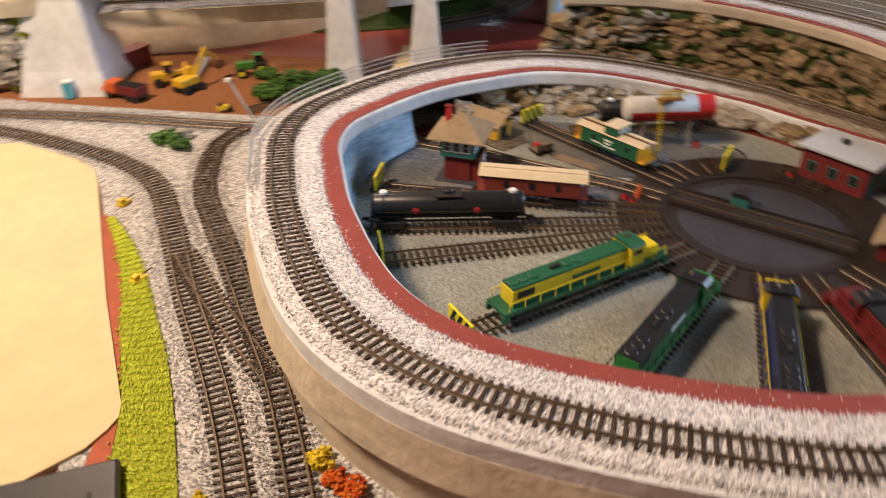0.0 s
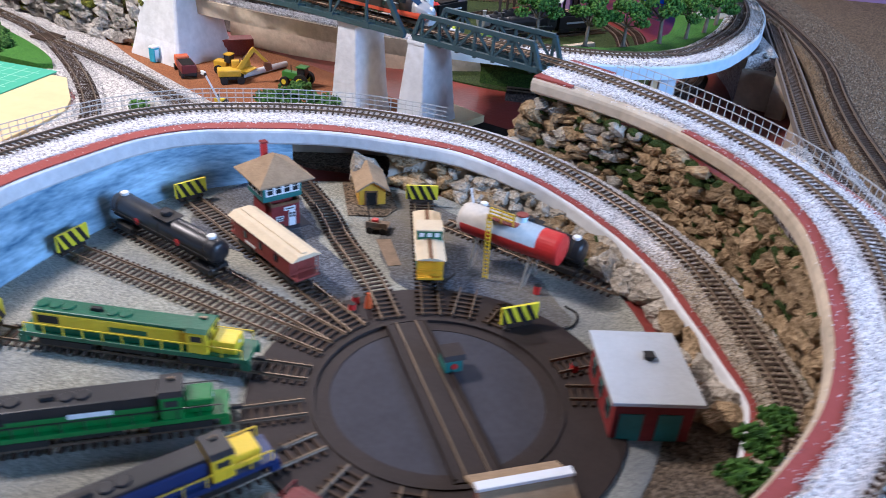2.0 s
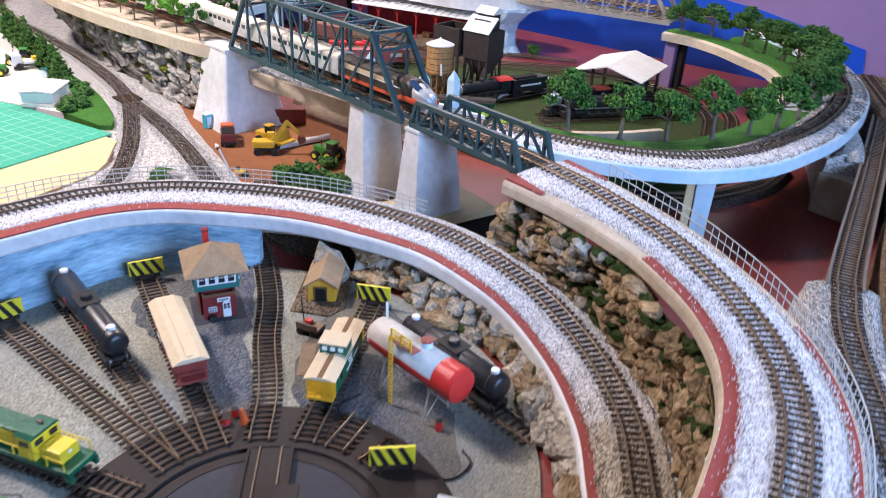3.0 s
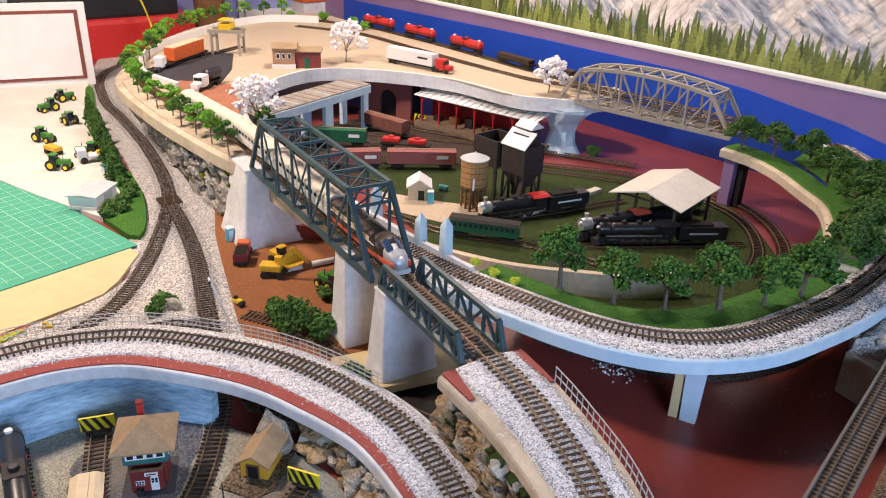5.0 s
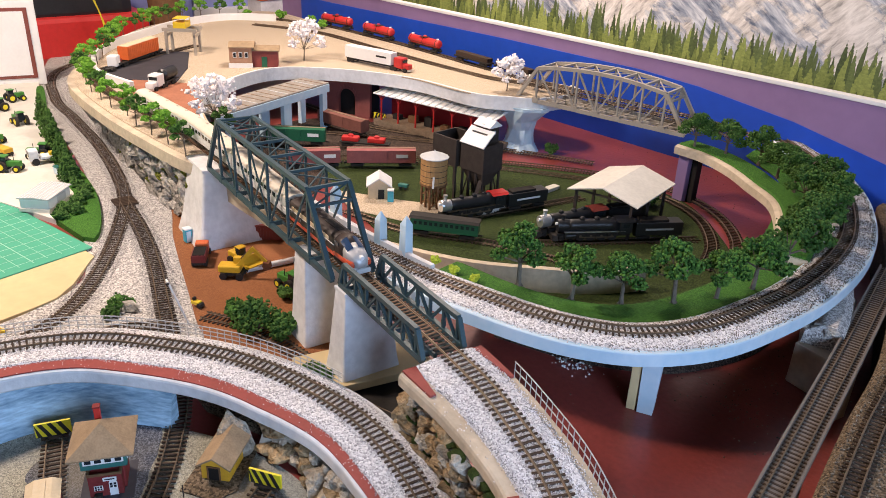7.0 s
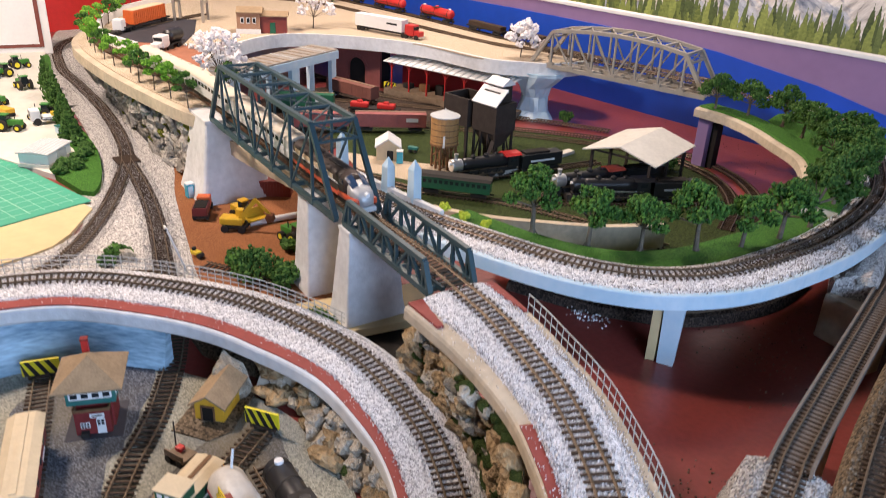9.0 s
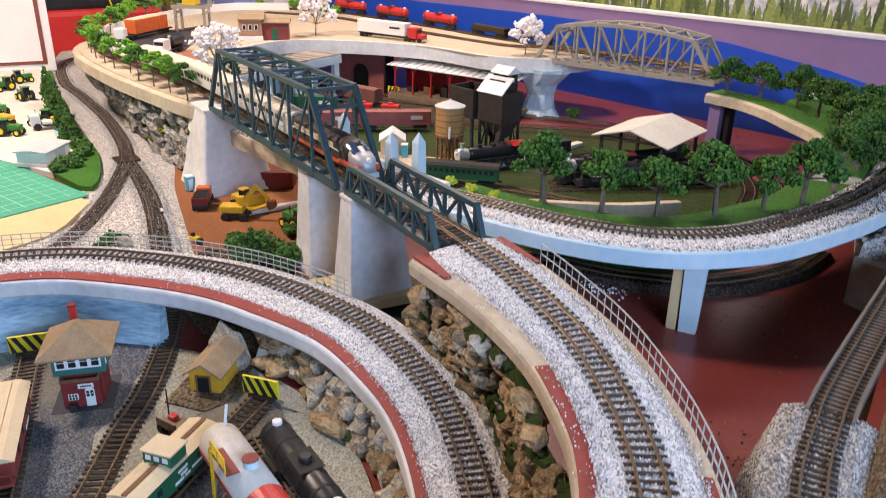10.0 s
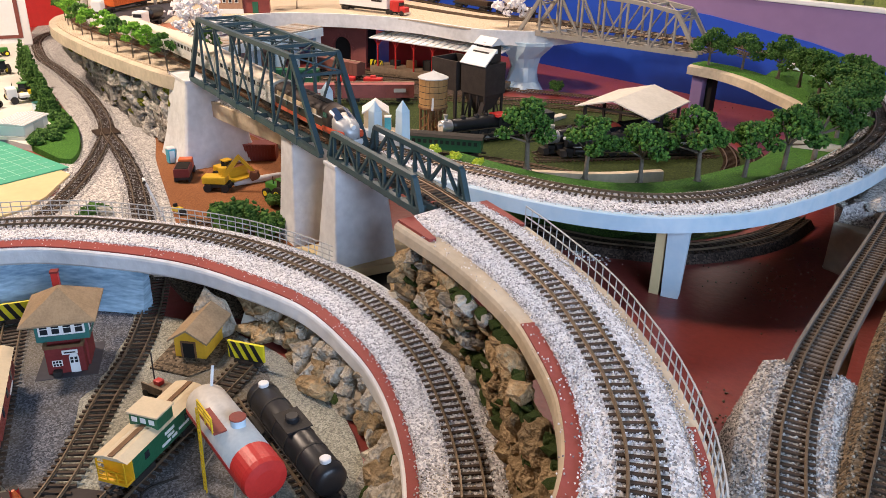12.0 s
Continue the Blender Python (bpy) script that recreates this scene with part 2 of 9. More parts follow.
M_GRASS_YELLOW = granular("yellow_grass", [(0.0, (0.20, 0.22, 0.02)), (1.0, (0.42, 0.44, 0.05)), (0.5, (0.30, 0.33, 0.03))], 0.0012, bump=0.7)
M_RED_FLOOR = material("dark_red_floor", (0.25, 0.050, 0.040), 0.30, vary=0.3, scale=7, bump=0.04, fine=18)
M_RED_STRIPE = material("brick_red_paint", (0.30, 0.068, 0.056), 0.6, vary=0.15, scale=40, bump=0.1)
M_PLASTER = material("cream_plaster", (0.58, 0.49, 0.37), 0.7, vary=0.28, scale=16, bump=0.2)
M_PLASTER_WHITE = material("white_plaster", (0.72, 0.73, 0.74), 0.65, vary=0.2, scale=14, bump=0.16)
M_PALE_BLUE = material("pale_blue_paint", (0.46, 0.68, 0.82), 0.5, vary=0.10, scale=10, bump=0.08, rgb2=(0.66, 0.76, 0.82))
M_MURAL = material("blue_mural_paint", (0.09, 0.30, 0.55), 0.55, vary=0.55, scale=11, bump=0.05, rgb2=(0.50, 0.72, 0.86), stretch=(1, 1, 5))
M_TIE = material("brown_ties", (0.062, 0.041, 0.029), 0.75, vary=0.3, scale=300, bump=0.2, each=0.25)
M_RAIL = material("rail_metal", (0.18, 0.13, 0.085), 0.45, metal=0.5, vary=0.25, scale=90, bump=0.05)
M_TRUSS = material("blue_green_steel", (0.035, 0.075, 0.09), 0.45, vary=0.2, scale=60, bump=0.05)
M_SILVER = material("silver_bridge_paint", (0.40, 0.36, 0.30), 0.4, metal=0.15, vary=0.12, scale=60, bump=0.05)
M_WIRE = material("white_wire", (0.46, 0.47, 0.46), 0.45, vary=0.15, scale=80, bump=0.0)
M_TT_BROWN = material("turntable_brown", (0.034, 0.025, 0.022), 0.6, vary=0.2, scale=40, bump=0.08)
M_TT_GREY = material("turntable_pit_grey", (0.050, 0.048, 0.057), 0.7, vary=0.2, scale=30, bump=0.06)
M_ROCK = material("tan_rock", (0.30, 0.19, 0.085), 0.85, vary=0.5, scale=1.6, bump=0.5, rgb2=(0.52, 0.38, 0.22), fine=5.0, each=0.28)
M_ROCK_GREY = material("grey_rock", (0.38, 0.34, 0.27), 0.85, vary=0.45, scale=1.6, bump=0.5, rgb2=(0.64, 0.60, 0.52), fine=5.0, each=0.28)
M_MOSS = granular("moss", [(0.0, (0.02, 0.045, 0.01)), (1.0, (0.10, 0.14, 0.03)), (0.5, (0.05, 0.085, 0.02))], 0.0025)
M_TABLE = material("pale_wood_board", (0.66, 0.52, 0.28), 0.5, vary=0.12, scale=9, bump=0.03)
M_BLACK = material("black_plastic", (0.018, 0.018, 0.02), 0.38, vary=0.3, scale=80, bump=0.05)
# near-black: coal and loads, and painted shade in openings and under things
M_DARK = material("near_black", (0.02, 0.017, 0.015), 0.8, vary=0.3, scale=20, bump=0.1)
M_PAPER_WHITE = material("white_card", (0.78, 0.78, 0.77), 0.55, vary=0.05, scale=20, bump=0.02)
M_BROWN_WOOD = material("brown_wood", (0.20, 0.105, 0.05), 0.6, vary=0.3, scale=50, bump=0.1)
M_CEILING = material("ceiling_paint", (0.17, 0.16, 0.15), 0.85, vary=0.05, scale=3, bump=0.02)
M_ROOM = material("room_wall_paint", (0.07, 0.06, 0.055), 0.8, vary=0.06, scale=3, bump=0.02)
M_BLUE_WALL = material("deep_blue_paint", (0.010, 0.075, 0.52), 0.5, vary=0.12, scale=6, bump=0.02)
M_PURPLE_WALL = material("mauve_paint", (0.27, 0.175, 0.33), 0.6, vary=0.10, scale=6, bump=0.02)
M_GRAIN = grain_material("white_grains", ((0.16, 0.155, 0.16), (0.72, 0.70, 0.71), (0.95, 0.93, 0.93)))
# tan copy of the white grains, with the same lamplight painted in
M_GRAIN_WARM_LIT = grain_material("warm_lit_grains", ((0.10, 0.07, 0.045), (0.38, 0.30, 0.20), (0.76, 0.66, 0.50)))
M_GRAIN_BROWN = grain_material("brown_grey_grains", ((0.05, 0.043, 0.034), (0.15, 0.125, 0.095), (0.34, 0.30, 0.24)))
M_GRAIN_GREY = grain_material("grey_grains", ((0.12, 0.115, 0.115), (0.35, 0.335, 0.325), (0.66, 0.63, 0.61)))

# ---- the large structure ----
# one track winds down from the bridge: over the upper curve, round the front and once round the yard; heights are set against the nominal decks
UPPER = [(0.13, 1.176, 0.0), (0.23, 1.179, -0.004), (0.306, 1.173, -0.008), (0.360, 1.166, -0.012), (0.415, 1.150, -0.016), (0.472, 1.128, -0.021), (0.533, 1.090, -0.025), (0.588, 1.032, -0.026), (0.628, 0.962, -0.027),
         (0.660, 0.889, -0.028), (0.681, 0.819, -0.029), (0.690, 0.740, -0.032), (0.680, 0.640, -0.037), (0.645, 0.530, -0.041), (0.585, 0.430, -0.045), (0.505, 0.350, -0.049), (0.420, 0.290, -0.052), (0.325, 0.262, -0.054)]
LOWER = [(0.325, 0.262, 0.036), (0.235, 0.264, 0.034), (0.102, 0.294, 0.031), (-0.008, 0.340, 0.030), (-0.088, 0.422, 0.028), (-0.144, 0.552, 0.025), (-0.170, 0.654, 0.021), (-0.185, 0.748, 0.016), (-0.172, 0.840, 0.010), (-0.121, 0.920, 0.007),
         (-0.056, 0.992, 0.004), (0.018, 1.043, 0.001), (0.110, 1.083, -0.003), (0.196, 1.097, -0.010), (0.276, 1.096, -0.019), (0.373, 1.070, -0.028), (0.453, 1.028, -0.033), (0.512, 0.976, -0.036), (0.566, 0.922, -0.037), (0.607, 0.868, -0.037), (0.630, 0.79, -0.037)]
L1, L2 = smooth_path(LOWER, 0.0078), smooth_path(UPPER, 0.0078)
L3 = smooth_path([(-0.80, 1.150, 0), (-0.55, 1.175, 0), (-0.305, 1.228, 0), (-0.200, 1.250, 0.002), (-0.107, 1.273, 0.005), (-0.042, 1.293, 0.008), (0.020, 1.318, 0.010), (0.092, 1.354, 0.010), (0.150, 1.395, 0.010), (0.194, 1.450, 0.010),
                  (0.219, 1.530, 0.010), (0.219, 1.625, 0.010), (0.203, 1.750, 0.010), (0.157, 1.905, 0.010), (0.090, 2.037, 0.010), (-0.022, 2.180, 0.010), (-0.15, 2.285, 0.010), (-0.30, 2.36, 0.010)], 0.0078)


def lifted(path, z):
    return path + np.array([0, 0, z])


def near(path, x, y):
    """The step of a path nearest to a place."""
    return int(np.argmin(np.hypot(path[:, 0] - x, path[:, 1] - y)))


tie_mesh = box(0, 0, 0, 0.0025, 0.030, 0.0019)
tie_data = bpy.data.meshes.new("tie")
tie_mesh.to_mesh(tie_data)
tie_mesh.free()
tie_data.materials.append(M_TIE)
M_BRIDGE_TIE = material("light_brown_ties", (0.17, 0.095, 0.055), 0.7, vary=0.3, scale=300, bump=0.2, each=0.2)
bridge_tie_data = tie_data.copy()
bridge_tie_data.materials.clear()
bridge_tie_data.materials.append(M_BRIDGE_TIE)


def track(label, path, ties=tie_data, pitch=0.0078, limit=300, rail=M_RAIL):
    """Two rails on single ties; path: its foot line."""
    top = thing("railway_track", label, "railway track", pose(*path[len(path) // 2]))
    base = pose(*(-path[len(path) // 2]))
    for s in (-1, 1):
        o = s * 0.0087
        r = sweep("rail", path, [(o - 0.0011, 0.0019), (o + 0.0011, 0.0019), (o + 0.0004, 0.0026), (o + 0.0006, 0.0043), (o - 0.0006, 0.0043), (o - 0.0004, 0.0026)], rail, top)
        r.matrix_local = base
    t = np.gradient(path, axis=0)
    s = np.r_[0, np.cumsum(np.linalg.norm(np.diff(path, axis=0), axis=1))]
    n = int(s[-1] / pitch)
    for k in range(min(n, limit)):
        d = (k + 0.5) * pitch
        x, y, z = (np.interp(d, s, path[:, a]) for a in range(3))
        a = math.atan2(np.interp(d, s, t[:, 1]), np.interp(d, s, t[:, 0]))
        ob = new("tie", ties)
        ob.parent = top
        ob.matrix_local = base @ pose(x, y, z, 0, 0, math.degrees(a) + rng.uniform(-1.5, 1.5))
    return top


# the table, the room round it
part("layout_table", box(-0.75, 1.2, -0.06, 3.7, 2.9, 0.06, 0.004), M_RED_FLOOR)
tagged(bpy.data.objects["layout_table"], "dark red painted table top that carries the whole layout", "table", kind="structure")
for n, (x, y, sx, sy) in enumerate(((-0.75, -1.9, 5.0, 0.1), (1.75, 0.6, 0.1, 5.1), (-3.2, 0.6, 0.1, 5.1))):
    part(("wall_south", "wall_east", "wall_west")[n], box(x, y, -0.95, sx, sy, 2.6), M_ROOM)["kind"] = "structure"
part("floor", box(-0.75, 0.6, -1.0, 5.0, 5.1, 0.05), M_BROWN_WOOD)["kind"] = "structure"
part("ceiling", box(-0.75, 0.6, 1.65, 5.0, 5.1, 0.05), M_CEILING)["kind"] = "structure"
for i in range(4):
    part("table_leg", box((-2.4, 0.9)[i % 2], (0.0, 2.4)[i // 2], -0.95, 0.08, 0.08, 0.89, 0.004), M_BROWN_WOOD)["kind"] = "structure"

# ground sheets
yard_outline = [(0.213 + 0.335 * math.cos(a), 0.69 + 0.335 * math.sin(a)) for a in np.linspace(0, 2 * math.pi, 72, endpoint=False)]
tagged(part("yard_ground", prism(yard_outline, 0.0, 0.003), M_YARD), "grey-beige gravel yard floor with dark stains", "ground", kind="structure")
tagged(part("corner_ground", prism([(0.50, 0.70), (0.56, 0.66), (0.615, 0.72), (0.605, 0.83), (0.55, 0.87), (0.52, 0.80)], 0.0, 0.0021), M_BANK), "brown gravel in the yard's corner", "ground", kind="structure")
# gravel under the deck, coloured dark to stand in for the deck's shade
tagged(part("underpass_ground", prism([(-0.125, 0.945), (-0.06, 0.952), (0.02, 1.0), (0.04, 1.06), (0.0, 1.065)], 0.0, 0.0075), M_BANK), "gravel under the loop deck, with the deck's shade put into its colour", "ground", kind="structure")
left_ground = smooth_path([(-0.110, 0.25), (-0.255, 0.25), (-0.320, 0.50), (-0.420, 0.76), (-0.500, 0.86), (-0.620, 0.88), (-0.800, 0.905), (-1.000, 0.94), (-1.500, 0.925), (-2.000, 0.94), (-2.450, 1.05),
                           (-2.45, 1.26), (-1.9, 1.11), (-1.2, 1.085), (-0.80, 1.07), (-0.60, 1.035), (-0.31, 1.00), (-0.19, 0.98), (-0.12, 0.85), (-0.11, 0.6), (-0.04, 0.42), (0.05, 0.25)], 0.02)
tagged(part("track_bed", prism([(x, y) for x, y, _ in left_ground], 0.0, 0.003), M_BALLAST_GREY), "grey gravel bed of the lower tracks", "ground", kind="structure")
dirt = smooth_path([(-0.80, 1.03), (-0.60, 1.025), (-0.40, 1.005), (-0.25, 0.985), (-0.10, 1.03), (0.02, 1.08), (0.05, 1.20), (-0.20, 1.25), (-0.50, 1.26), (-0.80, 1.22)], 0.02)
tagged(part("dirt_ground", prism([(x, y) for x, y, _ in dirt], 0.0, 0.0022), M_DIRT), "orange-brown dirt of the building site under the bridge", "ground", kind="structure")

M_DARK_GRAVEL = granular("blue_grey_gravel", [(0.0, (0.03, 0.035, 0.045)), (1.0, (0.20, 0.215, 0.25)), (0.5, (0.08, 0.09, 0.115))], 0.0014, bump=0.5, stain=(0.20, 0.17, 0.11))
patches = [[(-0.075, 0.80), (-0.055, 0.755), (0.0, 0.735), (0.06, 0.742), (0.115, 0.745), (0.185, 0.745), (0.215, 0.778), (0.165, 0.797), (0.115, 0.815), (0.075, 0.838), (0.03, 0.862), (-0.04, 0.890), (-0.08, 0.87)],
           [(0.115, 0.905), (0.150, 0.862), (0.205, 0.822), (0.245, 0.815), (0.300, 0.850), (0.36, 0.855), (0.39, 0.885), (0.33, 0.925), (0.22, 0.975), (0.10, 0.985), (0.075, 0.965)]]
for outline in patches:
    line = smooth_path(outline + outline[:1], 0.012)[:-1]
    rough = [(x + 0.008 * noise.noise(Vector((x * 60, y * 60, 0))), y + 0.008 * noise.noise(Vector((x * 60, y * 60, 9)))) for x, y, _ in line]
    tagged(part("dark_ground", prism(rough, 0.001, 0.0036), M_DARK_GRAVEL), "dark blue-grey gravel patch in the yard", "ground", kind="structure")

# first loop: deck, stripe, ballast
inner_share = np.interp(np.arange(len(L1)), [near(L1, *q) for q in ((0.018, 1.043), (0.11, 1.083), (0.22, 1.097), (0.30, 1.09), (0.43, 1.04), (0.566, 0.922), (0.607, 0.868))], [1.0, 0.90, 0.84, 0.80, 0.78, 0.66, 0.55])
outer_lip = np.interp(np.arange(len(L2)), [near(L2, *q) for q in ((0.13, 1.176), (0.214, 1.178), (0.30, 1.174), (0.395, 1.156), (0.475, 1.127), (0.54, 1.085), (0.59, 1.03), (0.66, 0.889))], [1.12, 1.02, 0.86, 0.76, 0.73, 0.78, 0.86, 0.95])
first = tagged(sweep("loop_deck", L1, [(-0.064, 0.046), (0.034, 0.046), (0.034, 0.066), (-0.063, 0.066), (-0.0655, 0.0645), (-0.0665, 0.062), (-0.0665, 0.049)], M_PLASTER_WHITE, narrow=inner_share), "white plaster deck of the yard loop", "deck", kind="structure")
k0 = near(L1, 0.10, 1.080)
ease = np.interp(np.arange(len(L1)), [k0 - 30, k0 + 30], [0.0, 1.0])
stripe_line = np.where(np.arange(len(L1)) > 0, 0.043 + 0.0075 * ease, 0.043)
stripe_v, stripe_f = [], []
for i, (p, q) in enumerate(zip(L1, sides(L1))):
    for o, z in ((-0.0625, 0.0655), (-stripe_line[i], 0.0655), (-stripe_line[i], 0.0675), (-0.0625, 0.0675)):
        stripe_v.append(p + q * o * inner_share[i] + np.array([0, 0, z]))
    if i:
        stripe_f += [(4 * i - 4 + j, 4 * i - 4 + (j + 1) % 4, 4 * i + (j + 1) % 4, 4 * i + j) for j in range(4)]
link_mesh("stripe", stripe_v, stripe_f, M_RED_STRIPE, first, "brick-red painted edge stripe")
t0 = near(L1, 0.455, 1.026)
ballast_section = [(-0.047, 0.064), (0.031, 0.064), (0.026, 0.0690), (0.019, 0.0702), (-0.022, 0.0702), (-0.041, 0.0690)]
ballast_share = inner_share * (1 + 0.16 * ease)
# past t0 the gravel turns tan, as painted warm light
for a, b, m in ((0, t0 + 1, M_BALLAST), (t0, len(L1), M_BALLAST_WARM_LIT)):
    sweep("ballast", L1[a:b], ballast_section, m, first, "loose gravel", narrow=ballast_share[a:b])
track("brown-tied curved track on the white loop", lifted(L1, 0.0702), limit=400)
i1 = near(L1, -0.092, 0.955)
tagged(sweep("mural_wall", L1[:i1], [(-0.084, -0.045), (-0.050, -0.045), (-0.050, 0.047), (-0.060, 0.047), (-0.066, 0.018), (-0.076, -0.012)], M_MURAL), "low curved wall painted with blue water and sky", "wall", kind="structure")
i3 = near(L1, 0.115, 1.084)
tagged(sweep("outer_wall", L1[:i3], [(0.020, 0.017), (0.036, 0.014), (0.041, 0.018), (0.0385, 0.030), (0.0345, 0.050), (0.024, 0.050)], M_PLASTER), "cream plaster outer face of the loop", "wall", kind="structure")
sweep("wall_foot", L1[:i3], [(0.016, -0.045), (0.032, -0.045), (0.029, 0.017), (0.016, 0.017)], M_PLASTER, bpy.data.objects["outer_wall"])

# second loop: higher deck out of the bridge
k2 = near(L2, 0.172, 1.178)
second = tagged(sweep("upper_deck", L2[k2:], [(-0.059, 0.137), (-0.040, 0.128), (0.044, 0.128), (0.044, 0.155), (-0.058, 0.155), (-0.061, 0.1535), (-0.0625, 0.150), (-0.0625, 0.140)], M_PLASTER, narrow=outer_lip[k2:]), "cream plaster deck of the upper curve", "deck", kind="structure")
j0 = near(L2, 0.385, 1.160)
sweep("stripe", L2[j0:], [(-0.0585, 0.154), (-0.044, 0.154), (-0.044, 0.1562), (-0.0585, 0.1562)], M_RED_STRIPE, second, "brick-red painted edge stripe", narrow=outer_lip[j0:])
sweep("stripe", L2[near(L2, 0.5, 1.11) :], [(0.035, 0.154), (0.041, 0.154), (0.041, 0.1562), (0.035, 0.1562)], M_RED_STRIPE, second)
sweep("ballast", L2[k2:], [(-0.047, 0.153), (0.036, 0.153), (0.030, 0.1583), (0.019, 0.1600), (-0.019, 0.1600), (-0.040, 0.1583)], M_BALLAST, second, "loose white gravel", narrow=outer_lip[k2:])
edge_side = sides(L2)
for side, inner0, inner1, run in ((-0.0580, -0.042, -0.0510, 7), (0.0425, 0.030, 0.0380, 8)):
    lo, hi = [], []
    for off, i in ((side, k2), (side, k2 + run // 2), (side, k2 + run), (inner1, k2 + run), (0.5 * (inner0 + inner1), k2 + run // 2), (inner0, k2)):
        p = L2[i] + edge_side[i] * off * (outer_lip[i] if off < -0.03 else 1.0)
        lo.append((p[0], p[1], p[2] + 0.1540))
        hi.append((p[0], p[1], p[2] + 0.1578))
    n = len(lo)
    link_mesh("paint_patch", lo + hi, [tuple(range(n))[::-1], tuple(range(n, 2 * n))] + [(i, (i + 1) % n, n + (i + 1) % n, n + i) for i in range(n)], M_RED_STRIPE, second, "brick-red painted corner")
track("brown-tied curved track on the upper deck", lifted(L2, 0.160))

# third loop: right hand oval with pale blue fascia
w3 = near(L3, -0.12, 1.270)
tagged(sweep("oval_approach", L3[: w3 + 1], [(-0.046, 0.086), (0.030, 0.086), (0.030, 0.112), (-0.046, 0.112)], M_PLASTER), "cream beam that carries the track under the bridge", "deck", kind="structure")
third = tagged(sweep("oval_deck", L3[w3:], [(-0.046, 0.093), (0.030, 0.093), (0.030, 0.112), (-0.0445, 0.112), (-0.046, 0.1105)], M_PALE_BLUE), "pale blue fascia and deck of the oval", "deck", kind="structure")
sweep("ballast", L3, [(-0.043, 0.110), (0.030, 0.110), (0.024, 0.1145), (0.018, 0.1160), (-0.018, 0.1160), (-0.034, 0.1140)], M_BALLAST, third, "loose pale gravel")
track("brown-tied track round the tree-lined oval", lifted(L3, 0.116), limit=400)


def gravel(parent, path, lo, hi, z, pitch, size, mat, seed, share=None, keep=None, name="gravel_grains"):
    """Loose grains strewn between two lines beside a path; z: height over the deck at a side reach."""
    r = np.random.RandomState(seed)
    step = np.linalg.norm(np.diff(path[:, :2], axis=0), axis=1)
    s = np.r_[0, np.cumsum(step)]
    n = int(s[-1] * (hi - lo) / pitch**2)
    at, off = r.uniform(0, s[-1], n), r.uniform(lo, hi, n) + r.normal(0, 0.0012, n)
    if keep is not None:
        ok = r.uniform(size=n) < np.interp(at / s[-1], keep[0], keep[1])
        at, off = at[ok], off[ok]
    if share is not None:
        off = np.where(off < 0, off * np.interp(at, s, share), off)
    left = sides(path)
    pts = np.stack([np.interp(at, s, path[:, k]) + off * np.interp(at, s, left[:, k]) for k in range(3)], 1)
    pts[:, 2] = np.interp(at, s, path[:, 2]) + np.interp(off, [q[0] for q in z], [q[1] for q in z]) + r.uniform(-0.0004, 0.0004, len(pts))
    ob = link_chunks(name, pts, r.uniform(0.6, 1.25, len(pts)) * size, seed, mat, parent)
    ob["kind"] = "stuff"
    return ob


bed1 = [(-0.066, 0.0674), (-0.045, 0.0672), (-0.041, 0.0690), (-0.022, 0.0700), (-0.017, 0.0710), (0.016, 0.0710), (0.019, 0.0700), (0.026, 0.0690), (0.031, 0.066)]
full = np.interp(np.linspace(0, 1, len(L1)), [0, t0 / len(L1) - 0.05, t0 / len(L1) + 0.05, 1], [1, 1, 0, 0])
along = np.linspace(0, 1, len(L1))
gravel(first, L1, -0.0455, 0.031, bed1, 0.0018, 0.00088, M_GRAIN, 1, ballast_share, (along, full))
gravel(first, L1, -0.0455, 0.031, bed1, 0.0018, 0.00088, M_GRAIN_WARM_LIT, 2, ballast_share, (along, 1 - full))
gravel(first, L1, -0.062, -0.042, bed1, 0.010, 0.0008, M_GRAIN, 3, inner_share)
bed2 = [(-0.062, 0.1565), (-0.046, 0.1562), (-0.040, 0.1583), (-0.021, 0.1598), (-0.016, 0.1608), (0.016, 0.1608), (0.021, 0.1598), (0.030, 0.1583), (0.042, 0.1555)]
gravel(second, L2[k2:], -0.046, 0.038, bed2, 0.0017, 0.00085, M_GRAIN, 4, outer_lip[k2:])
gravel(second, L2[k2:], -0.062, -0.038, bed2, 0.0075, 0.0008, M_GRAIN, 5, outer_lip[k2:])
bed3 = [(-0.043, 0.1125), (-0.034, 0.1140), (-0.018, 0.1158), (-0.015, 0.1168), (0.015, 0.1168), (0.018, 0.1158), (0.024, 0.1145), (0.030, 0.111)]
far3 = np.linspace(0, 1, len(L3))
gravel(third, L3, -0.042, 0.030, bed3, 0.0024, 0.00105, M_GRAIN, 6, None, (far3, np.interp(far3, [0, 0.45, 0.6, 1], [1, 1, 0.2, 0])))
gravel(third, L3, -0.042, 0.030, bed3, 0.0026, 0.0011, M_GRAIN_BROWN, 7, None, (far3, np.interp(far3, [0, 0.45, 0.6, 1], [0, 0, 0.8, 1])))


# crumbs of gravel and paint on the red floor
crumbs = np.random.RandomState(31)
heap = np.vstack([crumbs.normal((0.27, 1.60), (0.05, 0.03), (110, 2)), crumbs.normal((0.20, 1.72), (0.04, 0.04), (70, 2)), crumbs.uniform((0.10, 1.25), (0.45, 1.85), (40, 2)), crumbs.normal((0.42, 1.32), (0.03, 0.03), (160, 2)), crumbs.normal((-0.35, 2.25), (0.2, 0.05), (120, 2))])
link_chunks("floor_crumbs", np.c_[heap, np.full(len(heap), 0.0004)], crumbs.uniform(0.0006, 0.0018, len(heap)), 31, M_GRAIN_BROWN, bpy.data.objects["layout_table"])["kind"] = "stuff"
